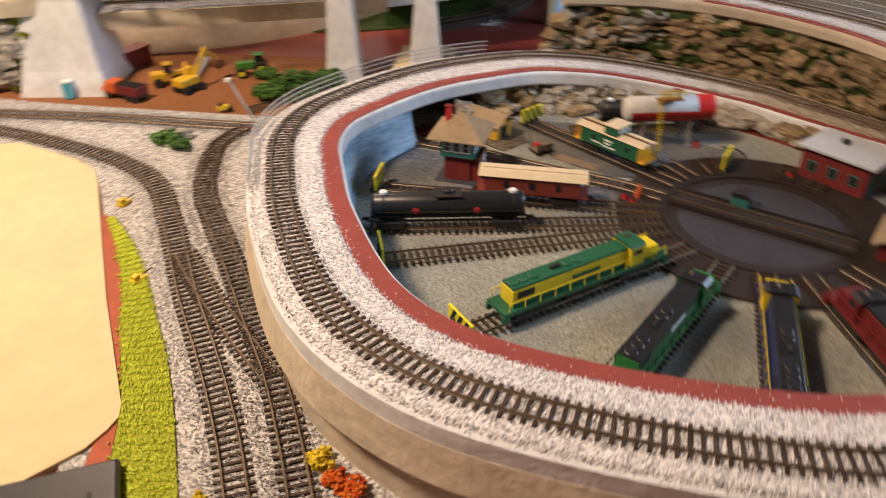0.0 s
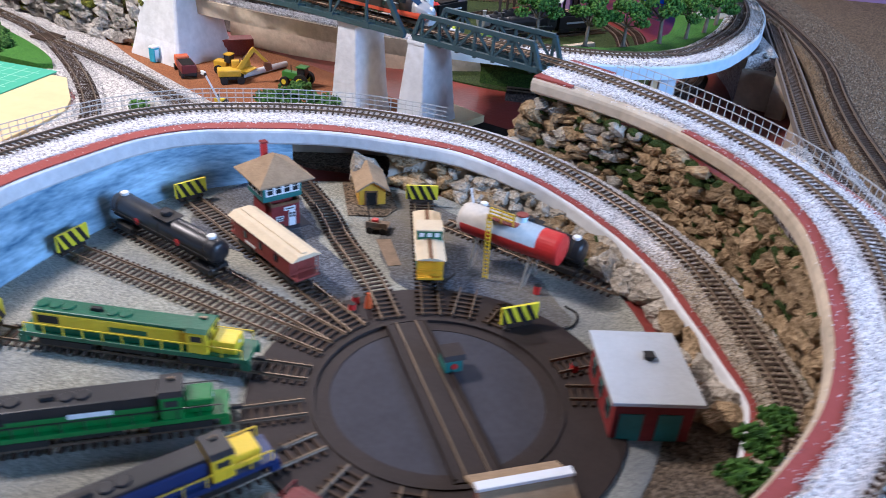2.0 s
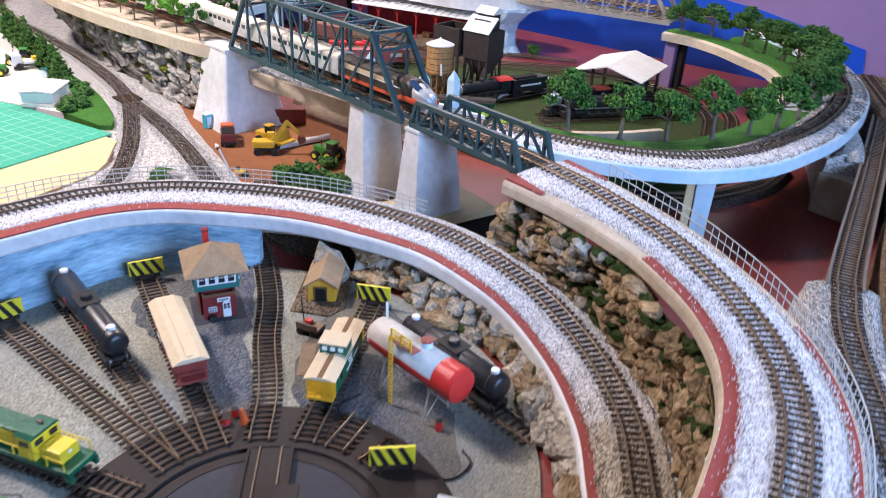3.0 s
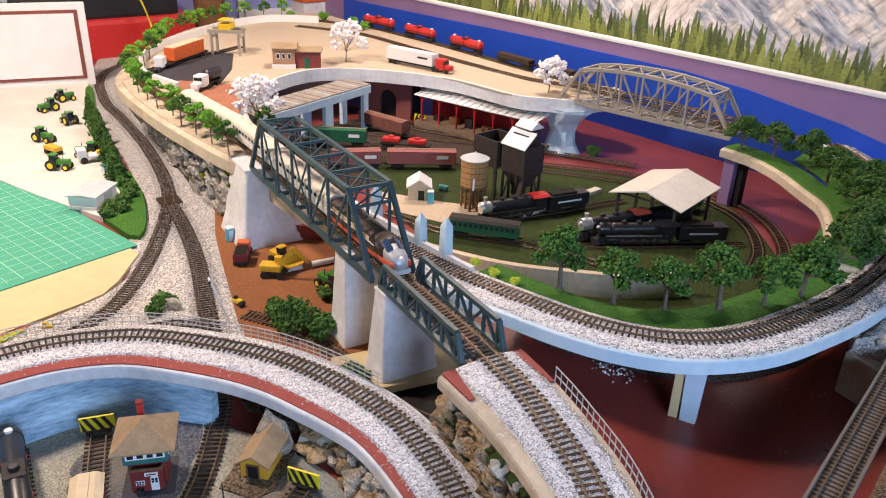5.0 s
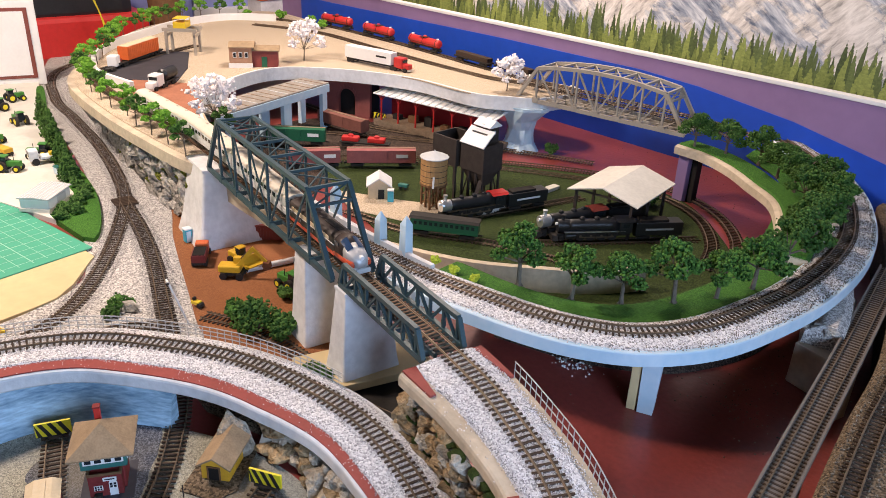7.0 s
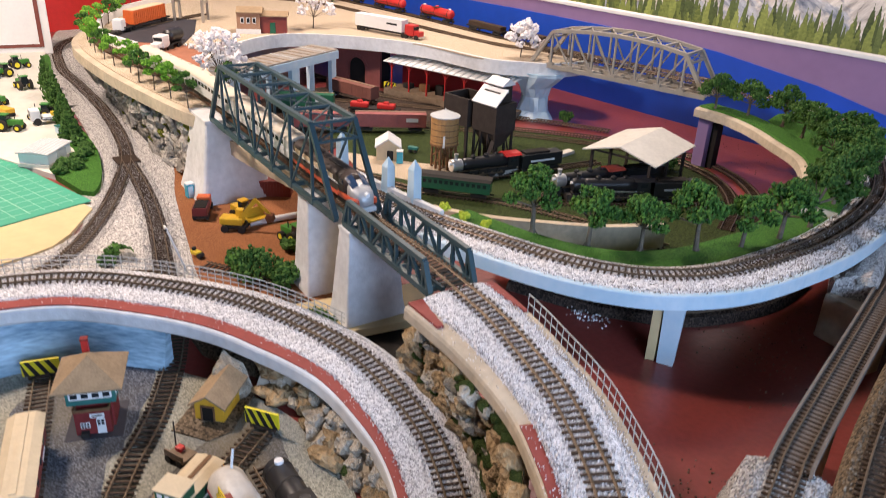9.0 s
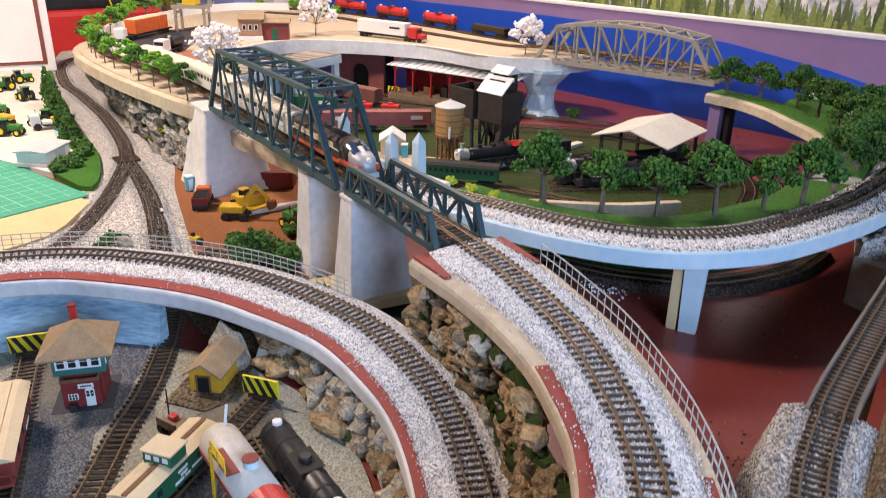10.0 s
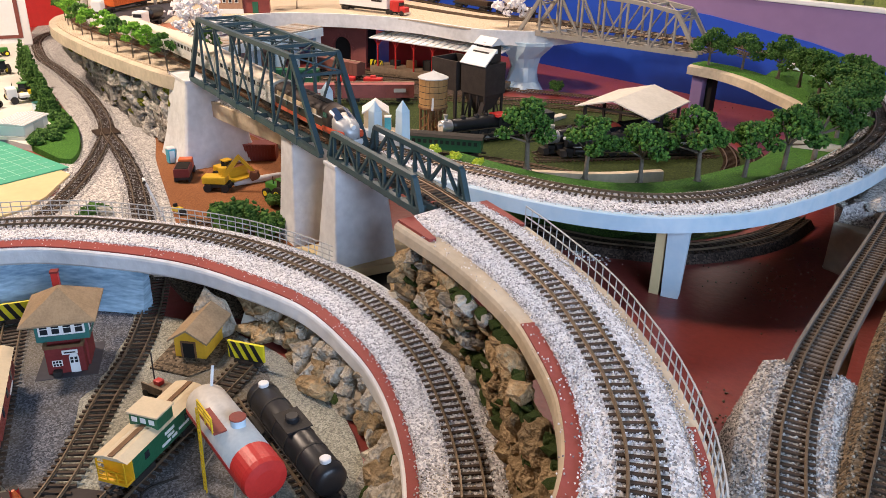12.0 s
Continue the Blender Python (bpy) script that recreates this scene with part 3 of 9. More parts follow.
pit_dirt = smooth_path([(-0.667, 1.291), (-0.950, 1.234), (-1.170, 1.352), (-1.270, 1.560), (-1.153, 1.742), (-0.919, 1.862), (-0.768, 1.836), (-0.751, 1.677), (-0.785, 1.474), (-0.667, 1.291)], 0.02)
M_PIT = granular("cinders_and_oval_shade", [(0.0, (0.018, 0.013, 0.011)), (1.0, (0.10, 0.07, 0.055)), (0.5, (0.045, 0.032, 0.026))], 0.0022)
tagged(part("cinder_ground", prism([(x, y) for x, y, _ in pit_dirt[:-1]], 0.0, 0.0025), M_PIT), "dark cinder ground of the freight yard", "ground", kind="structure")

# ---- bridges and piers ----
def through_truss(label, mat, foot, heading, length, width, panels, height, arch=0.0, member=1.0, group=""):
    """A through truss: x runs along it from its foot, y across; z = 0 at the chord's underside."""
    t = thing("truss_bridge", label, "bridge", pose(*foot, 0, 0, heading), group)
    dx = length / panels

    def top(k):
        u = (k - 1) / (panels - 2)
        return height + arch * 4 * u * (1 - u)

    w = 0.0062 * member
    for y in (0.0, width):
        part("bottom_chord", bar((0, y, 0.003), (length, y, 0.003), w, w * 1.15), mat, t)
        for k in range(1, panels - 1):
            part("top_chord", bar((k * dx, y, top(k)), ((k + 1) * dx, y, top(k + 1)), w * 1.05, w), mat, t)
        for a, b in ((0, 1), (panels, panels - 1)):
            part("end_post", bar((a * dx, y, 0.003), (b * dx, y, top(b)), w * 1.05, w), mat, t)
        for k in range(1, panels):
            part("vertical", bar((k * dx, y, 0.003), (k * dx, y, top(k)), w * 0.55, w * 0.6), mat, t)
            g = box(k * dx, y, -0.001, w * 2.2, w * 1.2, w * 1.6)
            part("gusset", g, mat, t)
        for k in range(1, panels - 1):
            if k < panels / 2 - 0.6:
                part("diagonal", bar((k * dx, y, top(k)), ((k + 1) * dx, y, 0.003), w * 0.42, w * 0.42), mat, t)
            elif k > panels / 2 - 0.4 - 0.1 * (panels % 2 == 0):
                part("diagonal", bar(((k + 1) * dx, y, top(k + 1)), (k * dx, y, 0.003), w * 0.42, w * 0.42), mat, t)
            else:
                for a, b in ((k, k + 1), (k + 1, k)):
                    part("diagonal", bar((a * dx, y, 0.003), (b * dx, y, top(b)), w * 0.36, w * 0.36), mat, t)
    for k in range(1, panels):
        part("top_strut", bar((k * dx, 0, top(k)), (k * dx, width, top(k)), w * 0.6, w * 0.7), mat, t)
        part("floor_beam", bar((k * dx, 0, 0.002), (k * dx, width, 0.002), w * 0.6, w * 1.1), mat, t)
    for k in range(1, panels - 1):
        for a, b in ((0, width), (width, 0)):
            part("lateral_brace", bar((k * dx, a, top(k)), ((k + 1) * dx, b, top(k + 1)), w * 0.3, w * 0.3), mat, t)
    for a, b in ((1, 0), (panels - 1, panels)):
        h = top(a)
        for f in (0.80,):
            x, z = a * dx + (b - a) * dx * (1 - f), 0.003 + (h - 0.003) * f
            part("portal_strut", bar((x, 0, z), (x, width, z), w * 0.5, w * 0.6), mat, t)
            xm, zm = (x + a * dx) / 2, (z + h) / 2
            part("portal_lace", bar((a * dx, 0, h), (x, width, z), w * 0.3, w * 0.3), mat, t)
            part("portal_lace", bar((a * dx, width, h), (x, 0, z), w * 0.3, w * 0.3), mat, t)
    for y in (width / 2 - 0.011, width / 2 + 0.011):
        part("stringer", bar((0, y, 0.004), (length, y, 0.004), 0.004, 0.006), mat, t)
    return t


AX = math.degrees(math.atan2(0.030, 0.495))
through_truss("dark blue-green steel through truss railway bridge", M_TRUSS, (-0.553, 1.101, 0.1505), AX, 0.495, 0.062, 7, 0.108)
bridge_line = smooth_path([(-1.42, 1.030, 0.153), (-1.22, 1.022, 0.154), (-1.0, 1.062, 0.156), (-0.78, 1.107, 0.159), (-0.565, 1.131, 0.160), (-0.29, 1.148, 0.160), (-0.02, 1.165, 0.160), (0.06, 1.171, 0.160), (0.131, 1.176, 0.160)], 0.0078)
track("light brown tied track across the truss bridge", bridge_line, bridge_tie_data, 0.0072)


def pony_truss(foot, heading, length, width, height, panels):
    t = thing("pony_truss", "low dark blue-green steel lattice side bridge", "bridge", pose(*foot, 0, 0, heading))
    dx = length / panels
    for y in (0.0, width):
        part("bottom_chord", bar((0, y, 0.003), (length, y, 0.003), 0.006, 0.007), M_TRUSS, t)
        part("top_chord", bar((dx * 0.45, y, height), (length - dx * 0.45, y, height), 0.006, 0.006), M_TRUSS, t)
        part("end_post", bar((0, y, 0.003), (dx * 0.45, y, height), 0.006, 0.005), M_TRUSS, t)
        part("end_post", bar((length, y, 0.003), (length - dx * 0.45, y, height), 0.006, 0.005), M_TRUSS, t)
        for k in range(panels):
            part("vertical", bar(((k + 0.5) * dx, y, 0.003), ((k + 0.5) * dx, y, height), 0.0035, 0.0035), M_TRUSS, t)
            if k < panels - 1:
                a, b = ((0.003, height), (height, 0.003))[k % 2]
                part("diagonal", bar(((k + 0.5) * dx, y, a), ((k + 1.5) * dx, y, b), 0.0035, 0.003), M_TRUSS, t)
                part("gusset", bar(((k + 0.5) * dx - 0.004, y, b * 0.5 + 0.3 * (a - b) + 0.002), ((k + 0.5) * dx + 0.004, y, b * 0.5 + 0.3 * (a - b) + 0.002), 0.002, 0.006), M_TRUSS, t)
    for k in range(panels):
        part("floor_beam", bar(((k + 0.5) * dx, 0, 0.0), ((k + 0.5) * dx, width, 0.0), 0.004, 0.007), M_TRUSS, t)
    for y in (width / 2 - 0.011, width / 2 + 0.011):
        part("stringer", bar((0, y, 0.004), (length, y, 0.004), 0.004, 0.006), M_TRUSS, t)
    return t


pony_truss((-0.047, 1.137, 0.150), 2.6, 0.208, 0.056, 0.036, 7)
through_truss("silver-grey arched through truss bridge by the back wall", M_SILVER, (-0.805, 1.957, 0.141), 20.5, 0.455, 0.082, 8, 0.086, arch=0.015, member=1.3)


def pier(label, x, y, heading, foot, top, height, mat=M_PLASTER_WHITE):
    """A battered concrete pier with a cap."""
    t = thing("bridge_pier", label, "pier", pose(x, y, 0.0, 0, 0, heading))
    bm = bmesh.new()
    secs = ((0.0, foot), (0.04, tuple(f + (c - f) * 0.4 for f, c in zip(foot, top))), (height - 0.004, top))
    rings = []
    for z, (sx, sy) in secs:
        r = min(sx, sy) * 0.07
        ring = []
        for cx, cy, a0 in ((1, 1, 0), (-1, 1, 90), (-1, -1, 180), (1, -1, 270)):
            for a in (0, 30, 60, 90):
                ring.append(bm.verts.new((cx * (sx / 2 - r) + r * math.cos(radians(a0 + a)), cy * (sy / 2 - r) + r * math.sin(radians(a0 + a)), z)))
        rings.append(ring)
    for p, q in zip(rings, rings[1:]):
        for i in range(len(p)):
            bm.faces.new((p[i], p[(i + 1) % len(p)], q[(i + 1) % len(p)], q[i]))
    bm.faces.new(rings[0][::-1])
    bm.faces.new(rings[-1])
    part("shaft", bm, mat, t, smooth=False)
    part("cap", box(0, 0, height - 0.005, top[0] * 1.04, top[1] * 1.04, 0.005, 0.001), mat, t)
    return t


pier("pale plaster bridge abutment tower with flared foot", -0.600, 1.130, AX, (0.140, 0.140), (0.092, 0.086), 0.150)
pier("pale tapered concrete bridge pier", -0.172, 1.160, AX, (0.060, 0.085), (0.036, 0.066), 0.149)
pier("pale tapered concrete bridge pier", -0.040, 1.166, AX, (0.062, 0.095), (0.030, 0.066), 0.149)
# timber sill under the last pier, with the shade below and before it built in black
sill = thing("timber_sill", "bare tan timber sill under the bridge pier", "timber", pose(-0.046, 1.170, 0.0, 0, 0, -4))
part("top_plank", box(0, 0, 0.010, 0.094, 0.180, 0.012, 0.0012), M_TABLE, sill)
part("underside", box(-0.002, 0, 0.0, 0.086, 0.176, 0.010), M_DARK, sill, "near-black block standing in for the shade under the plank")
# thin black sheet laid over the floor as painted shade
tagged(part("floor_shade_sheet", prism([(-0.002, 1.085), (0.085, 1.105), (0.110, 1.20), (0.06, 1.27), (-0.002, 1.265)], 0.0, 0.0062), M_DARK), "near-black sheet on the floor, standing in for shade before the pier", "floor", kind="structure")

# leg under the oval
leg = thing("oval_leg", "pale blue painted leg under the oval deck", "pier", pose(0.203, 1.474, 0, 0, 0, 35))
part("post", box(0, 0, 0, 0.021, 0.018, 0.104, 0.001, None, None, 1.25), M_PALE_BLUE, leg)
part("cleat", box(-0.0195, 0.002, 0, 0.012, 0.018, 0.104, 0.001), M_TABLE, leg, "bare wooden cleat")

# ---- back wall, plateau, left board ----
WALL_TURN = math.degrees(math.atan(0.22))


def along_wall(x):
    return 2.460 + 0.22 * x


wall = tagged(part("back_wall", box(0, 0, -0.06, 3.8, 0.02, 0.30, 0.001), M_PURPLE_WALL), "low mauve painted wall behind the layout", "wall", kind="structure")
wall.matrix_world = pose(-0.75, along_wall(-0.75) + 0.01, 0, 0, 0, WALL_TURN)
part("ledge", box(0, 0, 0.24, 3.8, 0.026, 0.010, 0.002), M_PAPER_WHITE, wall, "white painted top ledge")
blue = bmesh.new()
pts = [(-1.6, 0.0), (0.72, 0.0), (0.70, 0.115), (0.45, 0.165), (0.20, 0.195), (0.02, 0.205), (-0.5, 0.205), (-1.6, 0.19)]
fa = [blue.verts.new((x, -0.013, z)) for x, z in pts]
fb = [blue.verts.new((x, -0.010, z)) for x, z in pts]
blue.faces.new(fa)
blue.faces.new(fb[::-1])
for i in range(len(pts)):
    blue.faces.new((fa[i - 1], fa[i], fb[i], fb[i - 1]))
part("blue_paint", blue, M_BLUE_WALL, wall, "deep blue painted band")

# plateau that carries the town at the back
rim = [(-0.580, 1.105), (-0.634, 1.075), (-0.764, 1.040), (-1.000, 0.990), (-1.280, 0.958), (-1.450, 0.985), (-1.543, 1.039), (-1.683, 1.082), (-1.878, 1.176), (-2.070, 1.317), (-2.200, 1.540), (-2.250, 1.800),
       (-1.870, 1.895), (-1.086, 2.069), (-0.835, 2.160), (-0.768, 2.136), (-0.751, 1.998), (-0.793, 1.929), (-0.860, 1.861), (-1.053, 1.796), (-1.200, 1.680), (-1.290, 1.540), (-1.290, 1.440), (-1.200, 1.317), (-1.065, 1.221), (-0.861, 1.174), (-0.591, 1.169)]
plateau_line = smooth_path(rim + rim[:1], 0.02)
M_TOWN = granular("town_sand", [(0.0, (0.34, 0.27, 0.19)), (1.0, (0.62, 0.52, 0.40)), (0.5, (0.50, 0.41, 0.30))], 0.0015, bump=0.3)
plateau = tagged(part("town_plateau", prism([(x, y) for x, y, _ in plateau_line[:-1]], 0.122, 0.1455), M_PLASTER), "pale plaster edged plateau under the town", "ground", kind="structure")
inner = smooth_path([(x * 0.97 - 0.04, y * 0.97 + 0.045) for x, y in rim + rim[:1]], 0.02)
part("town_ground", prism([(x, y) for x, y, _ in inner[:-1]], 0.1445, 0.148), M_TOWN, plateau, "sandy town ground")

rim_face = smooth_path(rim[14:], 0.02)
tagged(sweep("town_fascia", rim_face, [(-0.004, 0.1225), (-0.004, 0.116), (0.003, 0.114), (0.003, 0.1490), (-0.004, 0.1490)], M_PLASTER_WHITE), "white painted edge of the town above the engine yard", "trim", kind="structure")

# farm board and cutting mat at the left
board = tagged(part("work_board", prism([(-0.262, 0.372), (-0.258, 0.386), (-0.261, 0.400), (-0.330, 0.545), (-0.389, 0.681), (-0.434, 0.785), (-0.452, 0.818), (-0.490, 0.847), (-0.560, 0.880), (-0.585, 0.893), (-0.75, 0.836), (-1.0, 0.758), (-1.9, 0.50), (-1.9, -0.1), (-0.85, 0.02), (-0.316, 0.309), (-0.272, 0.352)], -0.004, 0.0062), M_TABLE), "pale yellow wooden board at the table's edge", "board")

# ---- the yard with the turntable ----
TX, TY = 0.361, 0.708


def ray_from_table(theta, r, z=0.0, turn=0.0):
    """A pose on a spur: x runs outward from the turntable."""
    a = radians(theta)
    return pose(TX + r * math.cos(a), TY + r * math.sin(a), z, 0, 0, theta + turn)


def ring(r0, r1, z0, z1, seg=72):
    bm = bmesh.new()
    vs = [[bm.verts.new((r * math.cos(2 * math.pi * i / seg), r * math.sin(2 * math.pi * i / seg), z)) for i in range(seg)] for r, z in ((r0, z0), (r1, z0), (r1, z1), (r0, z1))]
    for a, b in zip(vs, vs[1:] + vs[:1]):
        for i in range(seg):
            bm.faces.new((a[i], a[(i + 1) % seg], b[(i + 1) % seg], b[i]))
    return bm


turntable = thing("turntable", "brown railway turntable with grey pit and one bridge track", "turntable", pose(TX, TY, 0.003) @ Matrix.Diagonal((1.12, 1.12, 1, 1)))
part("apron", ring(0.098, 0.145, 0.0, 0.0030), M_TT_BROWN, turntable)
part("pit_wall", ring(0.0940, 0.098, 0.0, 0.0045), M_TT_BROWN, turntable)
part("pit_ring", ring(0.083, 0.0940, 0.0, 0.0016), M_TT_BROWN, turntable)
part("pit_floor", lathe([(0.0829, 0.0), (0.0829, 0.0009)], 64), M_TT_GREY, turntable)
TURN_BRIDGE = -33.0
tb = part("bridge", box(0, 0, 0.0012, 0.184, 0.036, 0.0040, 0.0006, pose(0, 0, 0, 0, 0, TURN_BRIDGE)), M_TT_BROWN, turntable, "dark brown turntable bridge")
for s in (-1, 1):
    part("rail", box(0, s * 0.0085, 0.0052, 0.184, 0.0012, 0.0016, 0, pose(0, 0, 0, 0, 0, TURN_BRIDGE)), M_RAIL, tb)
    part("side_girder", box(0, s * 0.017, 0.0052, 0.180, 0.0016, 0.0022, 0, pose(0, 0, 0, 0, 0, TURN_BRIDGE)), M_TT_BROWN, tb)
M_TEAL = material("teal_paint", (0.03, 0.17, 0.15), 0.5, vary=0.2, scale=80)
M_BRIGHT_RED = material("bright_red_paint", (0.55, 0.03, 0.025), 0.4, vary=0.12, scale=60)
M_GREY_ROOF = material("pale_grey_roof", (0.50, 0.52, 0.53), 0.6, vary=0.08, scale=30)
drive = thing("turntable_cabin", "small brown and teal control cabin on the turntable", "cabin", pose(TX - 0.014, TY + 0.034, 0.0082, 0, 0, TURN_BRIDGE))
part("cabin_body", box(0, 0, 0, 0.020, 0.016, 0.014, 0.0008), M_TEAL, drive)
part("cabin_roof", extrude_y([(-0.012, 0.014), (0.012, 0.014), (0.009, 0.018), (-0.009, 0.018)], -0.010, 0.010), M_TT_BROWN, drive)
part("warning_mark", rod((0.0102, 0, 0.007), (0.0112, 0, 0.007), 0.003), M_BRIGHT_RED, drive, "red round mark")

# spurs: angle from the table, inner and outer reach, whether a bumper closes it
SPURS = [(212.0, 0.400, True), (234.0, 0.385, True), (192.0, 0.432, True), (183.2, 0.450, False), (171.3, 0.444, True), (132.6, 0.355, True), (255.0, 0.33, False), (277.0, 0.33, False),
         (118.0, 0.165, False), (100.0, 0.140, False), (60.0, 0.150, False), (42.0, 0.160, False), (300.0, 0.25, False)]
for theta, r1, _ in SPURS:
    a = radians(theta)
    p = [(TX + r * math.cos(a), TY + r * math.sin(a), 0.0035 + (0.0025 if r < 0.155 else 0.0)) for r in (0.113, 0.152, 0.156, (0.156 + r1) / 2, r1)]
    pts = np.array(p)
    s = np.linspace(0, 1, max(6, int((r1 - 0.113) / 0.01)))
    line = np.stack([np.interp(s, np.linspace(0, 1, 5), pts[:, k]) for k in range(3)], 1)
    line[:, 2] = 0.0062
    track("straight brown-tied yard spur track by the turntable", line, pitch=0.0078)
tower_spur = smooth_path([(TX + 0.113 * math.cos(radians(153.2)), TY + 0.113 * math.sin(radians(153.2)), 0.0062), (0.200, 0.797, 0.0055), (0.113, 0.838, 0.004), (0.045, 0.876, 0.004), (-0.037, 0.910, 0.004), (-0.104, 0.931, 0.004), (-0.18, 0.955, 0.004)], 0.0078)
track("brown-tied yard track that runs under the loop deck", tower_spur)

M_YELLOW = material("yellow_paint", (0.72, 0.50, 0.015), 0.45, vary=0.1, scale=60)
M_STRIPE_YELLOW = material("warning_yellow", (0.78, 0.66, 0.02), 0.5, vary=0.1, scale=60)


def bumper(m):
    """A striped end-of-track board on two posts; its face looks along -x."""
    t = thing("bumper_stop", "yellow and black striped end-of-track bumper board", "bumper", m, "track end boards")
    part("board", box(0, 0, 0.006, 0.003, 0.040, 0.019, 0.0004), M_STRIPE_YELLOW, t)
    for k in range(4):
        y = -0.0190 + 0.0105 * k
        bm = bmesh.new()
        q = [(y, 0.0062), (y + 0.0050, 0.0062), (min(0.0198, y + 0.0145), 0.0248), (min(0.0198, y + 0.0095), 0.0248)]
        a = [bm.verts.new((-0.0020, v, w)) for v, w in q]
        b = [bm.verts.new((0.0020, v, w)) for v, w in q]
        bm.faces.new(a)
        bm.faces.new(b[::-1])
        for i in range(4):
            bm.faces.new((a[i - 1], a[i], b[i], b[i - 1]))
        part("black_stripe", bm, M_BLACK, t)
    for y in (-0.009, 0.009):
        part("post", box(0.001, y, 0, 0.004, 0.004, 0.016, 0.0003), M_BLACK, t)
    part("sleeper", box(0.004, 0, 0, 0.010, 0.030, 0.004, 0.0004), M_TIE, t)
    return t


first_bumper = None
for theta, r1, closed in SPURS:
    if closed:
        m = ray_from_table(theta, r1 + 0.004, 0.0065)
        first_bumper = copy_thing(first_bumper, m) if first_bumper else bumper(m)
copy_thing(first_bumper, pose(0.356, 0.838, 0.0065, 0, 0, 150))

# ---- rolling stock ----
M_WHEEL = material("wheel_steel", (0.10, 0.085, 0.07), 0.45, metal=0.6, vary=0.2, scale=90)
M_UNDER = material("underframe_black", (0.03, 0.027, 0.025), 0.6, vary=0.25, scale=80)


def bogie(parent, x, axles=2, base=0.022):
    b = part("truck", box(x, 0, 0.0045, base * 1.25, 0.0225, 0.0035, 0.0008), M_UNDER, parent, "black sprung wheel truck")
    for s in (-1, 1):
        part("side_frame", box(x, s * 0.0118, 0.002, base * 1.3, 0.0022, 0.006, 0.0006), M_UNDER, b)
    for k in range(axles):
        wx = x + base * (k / (axles - 1) - 0.5)
        for s in (-1, 1):
            part("wheel", rod((wx, s * 0.0068, 0.0052), (wx, s * 0.0093, 0.0052), 0.0052, seg=14), M_WHEEL, b)


def couplers(parent, half):
    for s in (-1, 1):
        part("coupler", box(s * (half + 0.003), 0, 0.006, 0.009, 0.003, 0.003, 0.0005), M_UNDER, parent)


M_GLASS_DARK = material("dark_window", (0.02, 0.025, 0.03), 0.12, vary=0.1, scale=60, bump=0)


def diesel(m, label, hood, roof, sill, nose, rail_mat, length=0.21, stripe=None, crown=0.0030):
    """A long-hood diesel engine; its cab end looks along +x."""
    t = thing("diesel_locomotive", label, "locomotive", m)
    h = length / 2
    part("frame", box(0, 0, 0.0105, length * 0.97, 0.030, 0.0045, 0.0006), sill, t)
    part("fuel_tank", box(-0.005, 0, 0.0045, length * 0.22, 0.026, 0.0065, 0.0015), M_UNDER, t)
    for s in (-1, 1):
        bogie(t, s * length * 0.30, 3, 0.036)
    couplers(t, h)
    part("long_hood", box(-length * 0.10, 0, 0.0150, length * 0.66, 0.0205, 0.0185, 0.0012), hood, t)
    part("hood_roof", box(-length * 0.10, 0, 0.0363 - crown, length * 0.655, 0.0190 if crown < 0.004 else 0.0212, crown, 0.0010), roof, t)
    part("lower_band", box(-length * 0.10, 0, 0.0150, length * 0.655, 0.0216, 0.0050, 0.0003), sill, t)
    part("cab", box(length * 0.275, 0, 0.0150, length * 0.085, 0.0290, 0.0215, 0.0010), nose, t)
    part("cab_roof", extrude_y([(-0.0150, 0.0363), (0.0150, 0.0363), (0.0110, 0.0390), (-0.0110, 0.0390)], -length * 0.045, length * 0.045, None, pose(length * 0.275, 0, 0, 0, 0, 90)), roof, t)
    part("short_hood", box(length * 0.375, 0, 0.0150, length * 0.105, 0.0205, 0.0125, 0.0016), nose, t)
    for s in (-1, 1):
        part("side_window", box(length * 0.275, s * 0.0145, 0.0275, 0.010, 0.0006, 0.0055), M_GLASS_DARK, t)
        part("windscreen", box(length * 0.319, s * 0.0075, 0.0285, 0.0006, 0.0080, 0.0052), M_GLASS_DARK, t)
        for k in range(12):
            x = -length * 0.46 + k * length * 0.92 / 11
            part("handrail_post", box(x, s * 0.0146, 0.0150, 0.0009, 0.0009, 0.0095), rail_mat, t)
        part("handrail", bar((-length * 0.46, s * 0.0146, 0.0247), (length * 0.46, s * 0.0146, 0.0247), 0.0008, 0.0008), rail_mat, t)
        part("radiator_grille", box(-length * 0.36, s * 0.0104, 0.0240, length * 0.09, 0.0008, 0.0075), M_UNDER, t)
        if stripe:
            part("lettering_bar", box(-length * 0.02, s * 0.0105, 0.0235, length * 0.16, 0.0006, 0.0045), stripe, t)
        for e in (-1, 1):
            part("step", box(e * (h - 0.006), s * 0.0135, 0.0040, 0.008, 0.004, 0.0075, 0.0004), sill, t)
    for x in (-0.40, -0.345, -0.29, -0.10, -0.045):
        part("roof_fan", lathe([(0.0058, 0.0360), (0.0058, 0.0375), (0.0050, 0.0380)], 14, None, pose(x * length, 0, 0)), roof, t)
    part("exhaust", box(-length * 0.17, 0, 0.0360, 0.010, 0.004, 0.0035, 0.0004), M_UNDER, t)
    part("headlight", rod((length * 0.428, 0, 0.0235), (length * 0.4305, 0, 0.0235), 0.0018, seg=10), M_PAPER_WHITE, t)
    part("horn", rod((length * 0.26, 0.004, 0.040), (length * 0.29, 0.004, 0.040), 0.0011, seg=8, r2=0.0018), M_RAIL, t)
    return t


